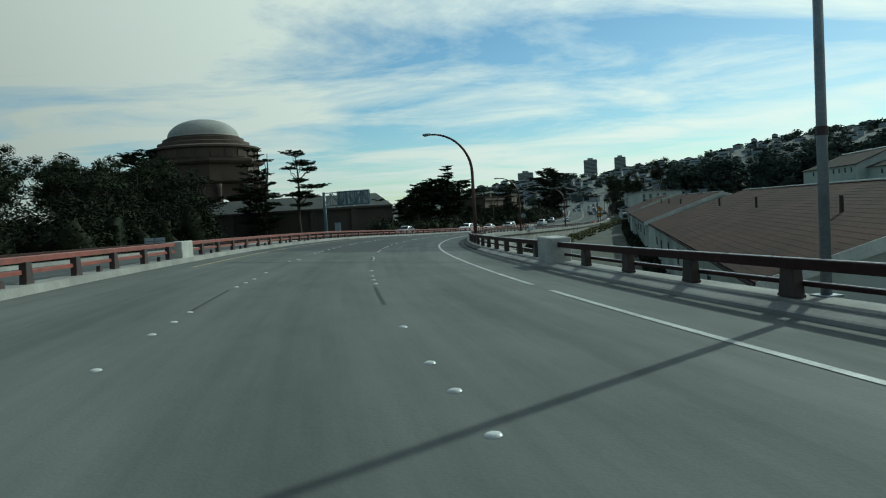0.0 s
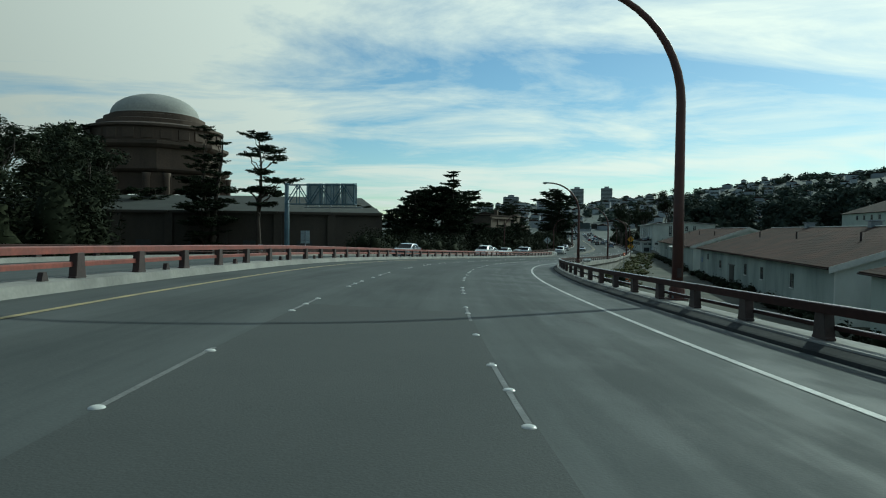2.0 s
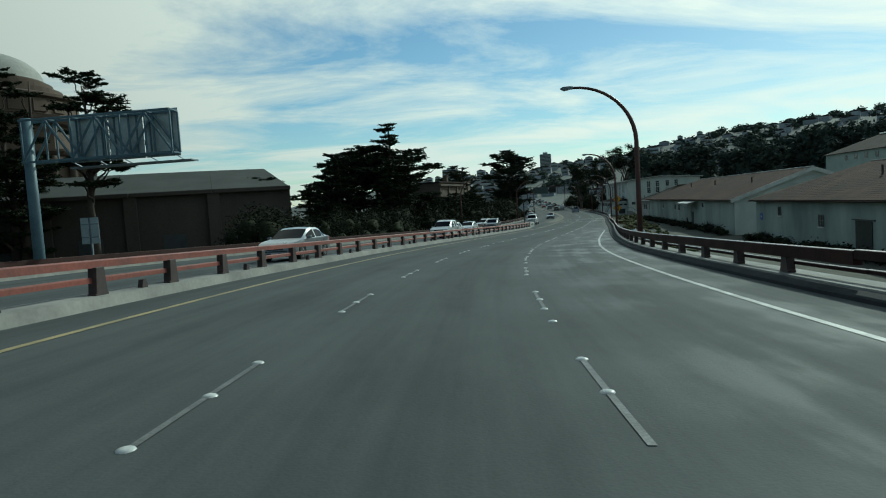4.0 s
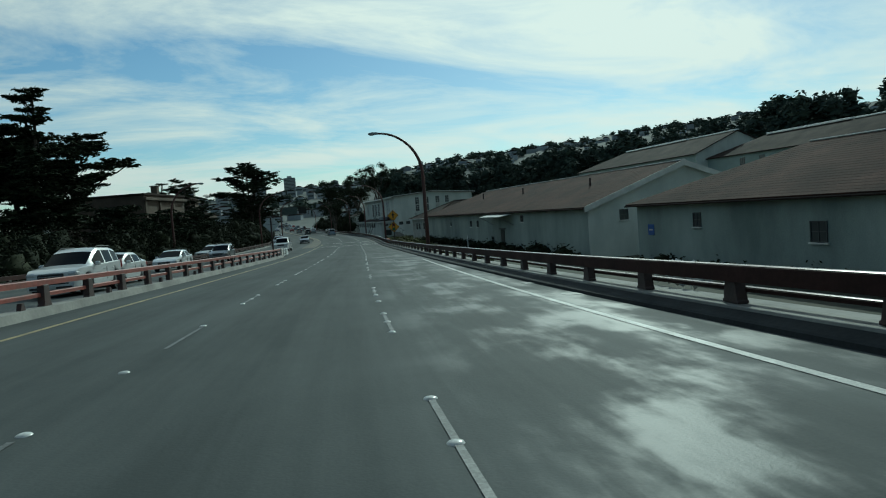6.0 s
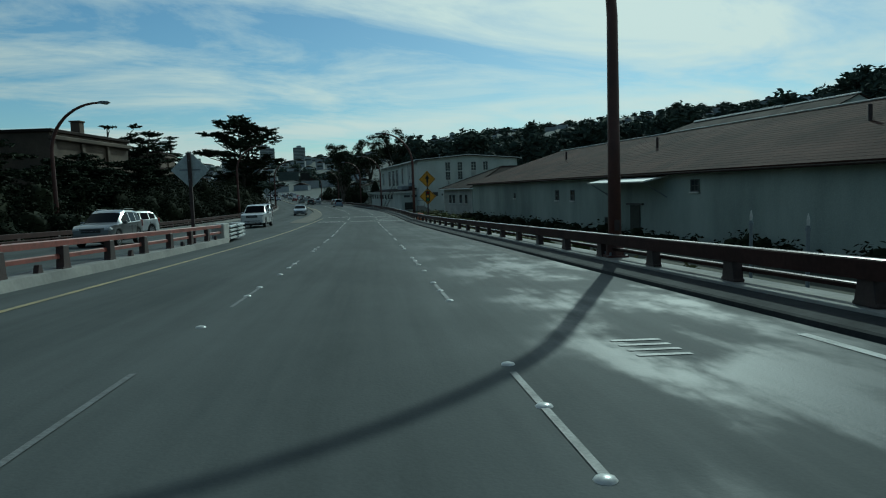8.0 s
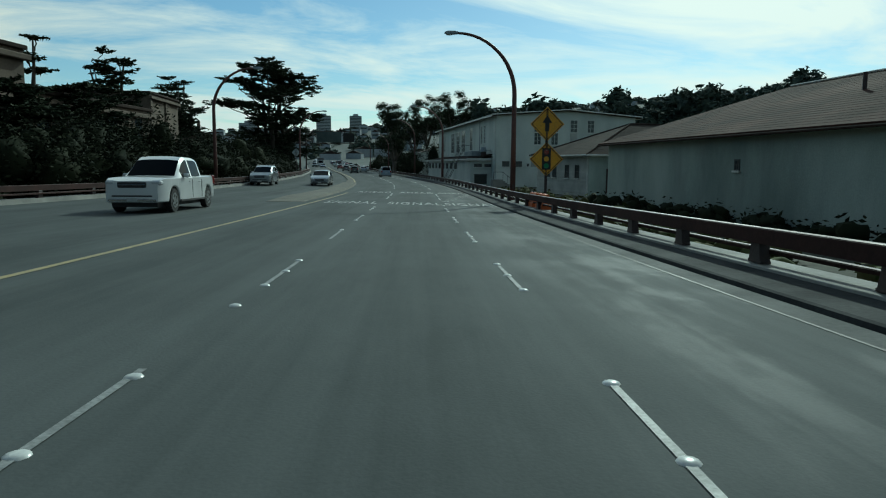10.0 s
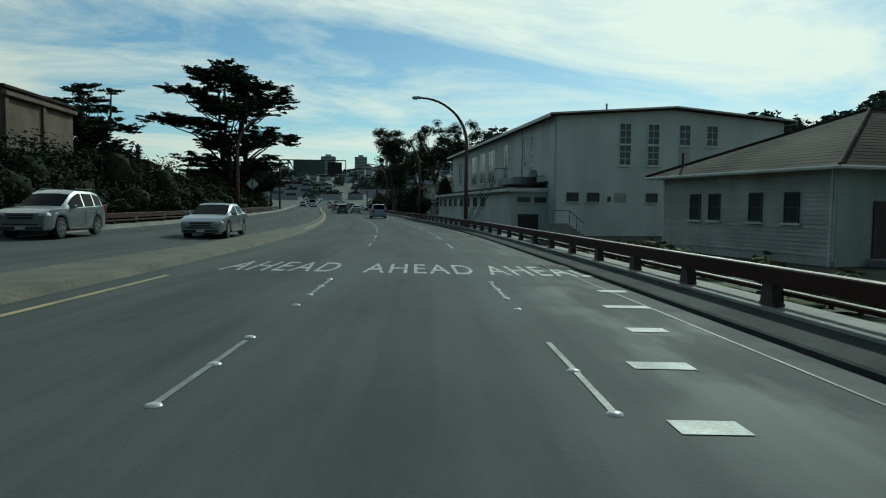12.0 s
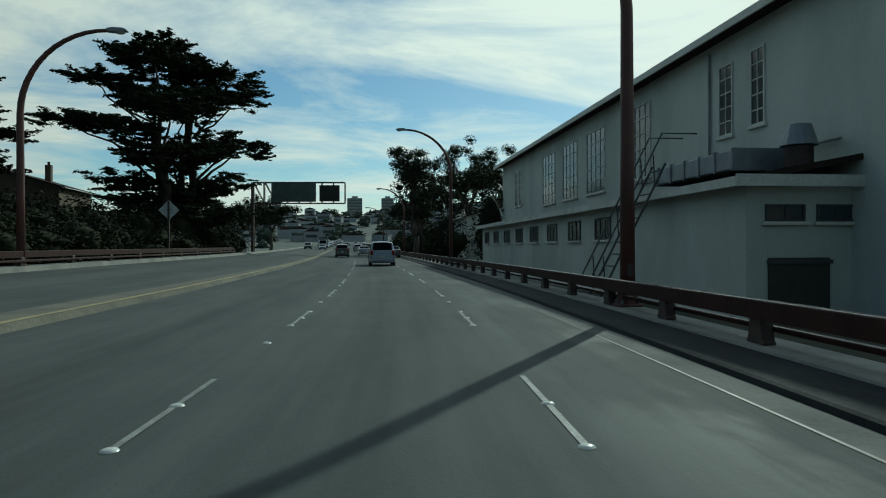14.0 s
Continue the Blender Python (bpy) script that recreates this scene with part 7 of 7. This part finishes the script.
    for i, flip in ((0, 1), (len(rows) - 1, 0)):
        ring = [vert(i, j, 1) for j in range(n)] + [vert(i, j, -1) for j in range(n - 2, -1, -1)]
        bm.faces.new(ring if flip else ring[::-1])
    body = part("body", bm, M["car_" + paint], root, smooth=True)
    body.data.set_sharp_from_angle(angle=radians(34))
    for a, b in sp["glass"]:
        for side in (-1, 1):
            bm, _ = skin(lambda i, j: kind_of(i, j) == "side" and b < (stations[i] + stations[i + 1]) / 2 < a, (side,))
            part("side_window", bm, M["car_glass"], root, "dark tinted glass", smooth=True)
    for kind, pname in (("front", "windscreen"), ("rear", "rear_window")):
        bm, _ = skin(lambda i, j: kind_of(i, j) == kind)
        part(pname, bm, M["car_glass"], root, "dark tinted glass", smooth=True)
    belt = sp["belt"][0]
    b0 = sp["front"][0]
    for sx in (-1, 1):
        mir = part("mirror", box((sx * (W / 2 + 0.04) - 0.09, b0 - 0.52, belt + 0.05), (sx * (W / 2 + 0.04) + 0.09, b0 - 0.40, belt + 0.19), 0.035), M["car_" + paint], root)
        part("mirror_glass", box((sx * (W / 2 + 0.04) - 0.07, b0 - 0.53, belt + 0.07), (sx * (W / 2 + 0.04) + 0.07, b0 - 0.521, belt + 0.17)), M["chrome"], mir)
        for a, b in sp["glass"][:2]:
            ym = b + 0.18
            part("door_handle", box((sx * W / 2 * 0.985 - 0.02, ym - 0.08, belt - 0.10), (sx * W / 2 * 0.985 + 0.015, ym + 0.08, belt - 0.068), 0.008), M["car_" + paint], root)
            part("door_seam", box((sx * W / 2 * 0.995 - 0.012, b - 0.036, 0.46), (sx * W / 2 * 0.995 + 0.002, b - 0.024, belt - 0.02)), M["plastic"], root)
        fz = line[1][1]
        part("headlight", box((sx * W * 0.36 - 0.19, yf - 0.34, fz - 0.13), (sx * W * 0.36 + 0.13, yf - 0.012, fz + 0.02), 0.05), M["lamp_clear"], root)
        rz = sp["belt"][1] - (0.24 if style == "sedan" else 0.30)
        part("tail_light", box((sx * W * 0.385 - 0.11, yr - 0.012, rz), (sx * W * 0.385 + 0.10, yr + 0.22, rz + (0.19 if style == "sedan" else 0.34)), 0.03), M["lamp_red"], root)
        part("sill_trim", box((sx * W * 0.485 - 0.03, sp["wheels"][1] + arch + 0.04, zb - 0.03), (sx * W * 0.485 + 0.012, sp["wheels"][0] - arch - 0.04, zb + 0.05), 0.01), M["plastic"], root)
        for yw in sp["wheels"]:
            wh = part("wheel", tube([(sx * (W / 2 - 0.24), yw, r), (sx * (W / 2 - 0.035), yw, r)], r * 0.97, 20), M["tyre"], root)
            rim = part("rim", tube([(sx * (W / 2 - 0.05), yw, r), (sx * (W / 2 - 0.026), yw, r)], r * 0.64, 14), M["rim"], wh)
            for k in range(5):
                a = 2 * math.pi * k / 5
                part("rim_hole", tube([(sx * (W / 2 - 0.03), yw + r * 0.40 * math.cos(a), r + r * 0.40 * math.sin(a)), (sx * (W / 2 - 0.022), yw + r * 0.40 * math.cos(a), r + r * 0.40 * math.sin(a))], r * 0.13, 6), M["plastic"], wh)
            part("tread", tube([(sx * (W / 2 - 0.22), yw, r), (sx * (W / 2 - 0.06), yw, r)], r, 20), M["tyre"], wh)
    part("front_bumper", box((-W * 0.40, yf - 0.22, zb - 0.02), (W * 0.40, yf + 0.01, zb + 0.14), 0.05), M["plastic"] if style != "pickup" else M["chrome"], root)
    part("rear_bumper", box((-W * 0.41, yr - 0.03, zb + 0.05), (W * 0.41, yr + 0.2, zb + 0.22), 0.05), M["car_" + paint] if style != "pickup" else M["chrome"], root)
    part("grille", box((-W * 0.23, yf - 0.12, line[1][1] - 0.22), (W * 0.23, yf + 0.008, line[1][1] - 0.03), 0.03), M["plastic"], root)
    part("grille_bar", box((-W * 0.22, yf - 0.02, line[1][1] - 0.135), (W * 0.22, yf + 0.014, line[1][1] - 0.11), 0.005), M["chrome"], root)
    part("lower_intake", box((-W * 0.33, yf - 0.10, zb + 0.14), (W * 0.33, yf + 0.004, zb + 0.24), 0.03), M["plastic"], root)
    part("number_plate", box((-0.16, yr - 0.02, zb + 0.36), (0.16, yr - 0.004, zb + 0.50), 0.005), M["plate"], root, "plain pale plate")
    part("number_plate", box((-0.16, yf + 0.012, zb + 0.02), (0.16, yf + 0.022, zb + 0.13), 0.005), M["plate"], root, "plain pale plate")
    part("underbody", box((-W * 0.36, yr + 0.2, 0.2), (W * 0.36, yf - 0.2, belt - 0.12)), M["plastic"], root)
    if style in ("suv", "van"):
        for sx in (-1, 1):
            x = sx * W * 0.34
            part("roof_rack", tube([(x, -0.15, H - 0.02), (x, -0.25, H + 0.03), (x, -1.5, H + 0.03), (x, -1.6, H - 0.03)], 0.016, 6), M["plastic"], root)
    if style == "pickup":
        part("tonneau", box((-W * 0.41, -2.70, 1.15), (W * 0.41, -1.22, 1.212), 0.01), M["plastic"], root, "black cover over the cargo bed")
    return root


def truck():
    root = thing("truck", "dark box truck with a white cab front among the oncoming traffic", "truck")
    part("cargo_box", box((-1.2, -4.2, 0.95), (1.2, 0.9, 3.3), 0.04), M["car_grey"], root)
    part("cab", prism([(1.0, 0.5), (2.75, 0.5), (2.8, 1.35), (2.45, 2.45), (1.0, 2.5)], 2.1, "x", bevel=0.05), M["car_white"], root, at=pose(-1.05, 0, 0))
    bm = bmesh.new()
    v = [bm.verts.new(q) for q in ((-0.92, 2.80, 1.42), (0.92, 2.80, 1.42), (0.88, 2.50, 2.35), (-0.88, 2.50, 2.35))]
    w = [bm.verts.new(q.co + Vector((0, -0.04, -0.01))) for q in v]
    bm.faces.new(v), bm.faces.new(list(reversed(w)))
    for k in range(4):
        bm.faces.new((v[k], w[k], w[(k + 1) % 4], v[(k + 1) % 4]))
    part("windscreen", bm, M["car_glass"], root)
    part("chassis", box((-0.5, -4.1, 0.55), (0.5, 2.4, 0.9)), M["plastic"], root)
    part("bumper", box((-1.1, 2.72, 0.42), (1.1, 2.9, 0.75), 0.03), M["chrome"], root)
    for sx in (-1, 1):
        part("headlight", box((sx * 0.8 - 0.15, 2.74, 0.85), (sx * 0.8 + 0.15, 2.82, 1.05), 0.02), M["lamp_clear"], root)
        for yw in (1.9, -2.9):
            wh = part("wheel", tube([(sx * 0.82, yw, 0.45), (sx * 1.12, yw, 0.45)], 0.45, 18), M["tyre"], root)
            part("rim", tube([(sx * 1.1, yw, 0.45), (sx * 1.13, yw, 0.45)], 0.26, 12), M["rim"], wh)
    return root


def park(ob, s, l, facing=1, turn=0.0):
    h = math.degrees(float(np.interp(s, s_fine, head_fine)))
    q = road_point(s, l, 0.0)
    g = math.degrees(math.atan(float(np.interp(s, s_fine, grade_fine))))
    b = float(np.interp(s, S_BANK, BANK)) if l > -6.6 else 0.0
    m = pose(q.x, q.y, q.z + 0.004, 0, 0, -h) @ pose(0, 0, 0, g, b, 0) @ pose(0, 0, 0, 0, 0, 0 if facing > 0 else 180) @ pose(0, 0, 0, 0, 0, turn)
    ob.matrix_basis = m
    return ob


FLEET = {}
for key, style, paint, label in [
        ("van_silver", "van", "steel_blue", "silver blue minivan seen from behind in the middle lane"), ("suv_white", "suv", "white", "white compact car with dark glass in the oncoming lanes"),
        ("pickup_white", "pickup", "white", "white crew cab pickup truck in the oncoming lanes"), ("suv_green", "suv", "dark_green", "dark green off-road car in the oncoming lanes"),
        ("sedan_silver", "sedan", "silver", "silver saloon car on the asphalt lanes"), ("sedan_navy", "sedan", "navy", "dark blue saloon car in the oncoming lanes"),
        ("suv_silver", "suv", "silver", "silver estate car with roof rails on the lanes"), ("sedan_black", "sedan", "black", "black saloon car in the outer lane"),
        ("suv_black", "suv", "black", "black off-road car on the asphalt lanes"), ("sedan_white", "sedan", "white", "white saloon car on the asphalt lanes"),
        ("sedan_red", "sedan", "red", "dark red saloon car in the traffic queue"), ("suv_grey", "suv", "grey", "grey off-road car in the traffic queue")]:
    FLEET[key] = [car(style, paint, label), True]


def traffic(key, s, l, facing, turn=0.0):
    ob, fresh = FLEET[key]
    if fresh:
        FLEET[key][1] = False
    else:
        ob = copy_thing(ob, ob.matrix_basis)
    return park(ob, s, l, facing, turn)


# oncoming traffic, near to far
for row in [("sedan_silver", 97.4, -9.2), ("suv_white", 127.5, -9.3), ("sedan_white", 133.5, -10.2), ("sedan_white", 151.5, -12.4), ("suv_grey", 167.0, -12.0), ("suv_white", 181.0, -15.8, -22), ("pickup_white", 191.0, -8.8), ("suv_silver", 225.8, -12.9), ("sedan_silver", 230.5, -8.5),
            ("suv_green", 396.0, -11.4), ("sedan_navy", 408.0, -8.6)]:
    traffic(row[0], row[1], row[2], -1, row[3] if len(row) > 3 else 0)
park(truck(), 430.0, -9.3, -1)
for i in range(17):
    traffic(["sedan_white", "suv_grey", "sedan_silver", "suv_black", "sedan_red", "suv_silver", "sedan_navy"][i % 7], 446 + 14.5 * i + (i * 37 % 9), (-9.0, -11.6)[i % 2], -1)
# traffic ahead in our own direction
traffic("van_silver", 285.5, 0.25, 1)
traffic("sedan_black", 317.0, 2.9, 1)
traffic("suv_black", 322.0, -3.2, 1)
for i in range(18):
    traffic(["sedan_silver", "suv_grey", "sedan_white", "suv_silver", "sedan_red", "suv_black", "sedan_navy"][i % 7], 336 + 13.5 * i + (i * 53 % 7), (0.0, 2.9, -3.3)[(i * 2) % 3], 1)

# ---- clutter beyond the outer railing ----
for s, l, hgt in ((145.0, 8.0, 1.05), (147.5, 8.4, 1.1)):
    q = road_point(s, l)
    root = thing("marker_pole", "thin grey metal pole with a pale pointed tip in the yard", "pole", at=pose(q.x, q.y, GROUND_Z))
    top = q.z + hgt - GROUND_Z
    part("pipe", tube([(0, 0, 0), (0, 0, top - 0.12)], 0.036, 8), M["grey_steel"], root)
    part("tip", tube([(0, 0, top - 0.12), (0, 0, top - 0.02), (0, 0, top + 0.1)], [0.026, 0.03, 0.006], 8), M["trim"], root, "pale pointed tip")
    part("clamp", tube([(0, 0, top - 0.22), (0, 0, top - 0.16)], 0.05, 8), M["grey_steel"], root)


def crumpled_sheet(s, l, ln, wd, seed):
    rng = random.Random(seed)
    nx, ny = 16, 8
    bm = bmesh.new()
    vs = [[bm.verts.new(((j / ny - 0.5) * wd + rng.uniform(-0.06, 0.06), (i / nx - 0.5) * ln + rng.uniform(-0.06, 0.06), 0.30 + 0.24 * noise.noise((i * 0.55, j * 0.7, seed)) + rng.uniform(-0.05, 0.05))) for j in range(ny + 1)] for i in range(nx + 1)]
    for i in range(nx):
        for j in range(ny):
            bm.faces.new((vs[i][j], vs[i][j + 1], vs[i + 1][j + 1], vs[i + 1][j]))
    for f in bmesh.ops.extrude_face_region(bm, geom=bm.faces[:])["geom"]:
        if isinstance(f, bmesh.types.BMVert):
            f.co.z -= 0.16
    ob = solid("plastic_sheet", bm, M["wrap"], "crumpled shiny plastic sheet lying behind the railing", "plastic sheet", at=road_pose(s, l, 0.16))
    return ob


crumpled_sheet(227.3, right_rail(227) + 0.62, 4.4, 0.62, 3)
crumpled_sheet(113.0, right_rail(113) + 1.0, 1.6, 0.7, 4)


def barrel(s, l):
    q = road_point(s, l)
    root = thing("traffic_drum", "orange plastic traffic drum in the yard", "traffic drum", at=pose(q.x, q.y, GROUND_Z - 0.02))
    part("drum", tube([(0, 0, 0.04), (0, 0, 0.35), (0, 0, 0.36), (0, 0, 0.7), (0, 0, 0.71), (0, 0, 1.0)], [0.30, 0.29, 0.27, 0.26, 0.24, 0.22], 14), M["orange"], root)
    for z in (0.42, 0.78):
        part("reflective_band", tube([(0, 0, z), (0, 0, z + 0.12)], 0.285 if z < 0.5 else 0.262, 14), M["trim"], root)
    part("rubber_base", tube([(0, 0, 0), (0, 0, 0.06)], 0.42, 14), M["tyre"], root)


barrel(112.5, 11.5)
barrel(120.5, 10.8)


def water_barrier(s, l):
    """A waisted plastic road barrier with a fork-lift foot."""
    root = thing("plastic_barrier", "orange plastic road barrier behind the outer railing", "barrier", "orange barriers behind the railing", at=road_pose(s, l, 0.175))
    prof = [(-0.22, 0.0), (0.22, 0.0), (0.22, 0.16), (0.10, 0.34), (0.08, 0.60), (-0.08, 0.60), (-0.10, 0.34), (-0.22, 0.16)]
    bm = prism(prof, 1.5, "y", bevel=0.015)
    bmesh.ops.translate(bm, verts=bm.verts, vec=(0, -0.75, 0))
    shell = part("shell", bm, M["orange"], root)
    for yy in (-0.45, 0.0, 0.45):
        part("rib", box((-0.115, yy - 0.03, 0.30), (0.115, yy + 0.03, 0.56), 0.008), M["orange"], shell)
    part("filler_cap", tube([(0, 0.2, 0.60), (0, 0.2, 0.64)], 0.05, 10), M["plastic"], root)


water_barrier(193.6, right_rail(193.6) + 0.30)
water_barrier(195.6, right_rail(195.6) + 0.30)
# parking board on the warehouse corner
brd = thing("blue_sign", "small blue sign board on the warehouse wall", "sign", at=pose(37.55, 132.75, -3.35, 0, 0, -13.4))
part("sign_plate", box((-0.03, -0.35, -0.35), (0.0, 0.35, 0.35), 0.006), M["blue_sign"], brd)
part("sign_bar", box((-0.036, -0.2, -0.05), (-0.031, 0.2, 0.05)), M["trim"], brd)
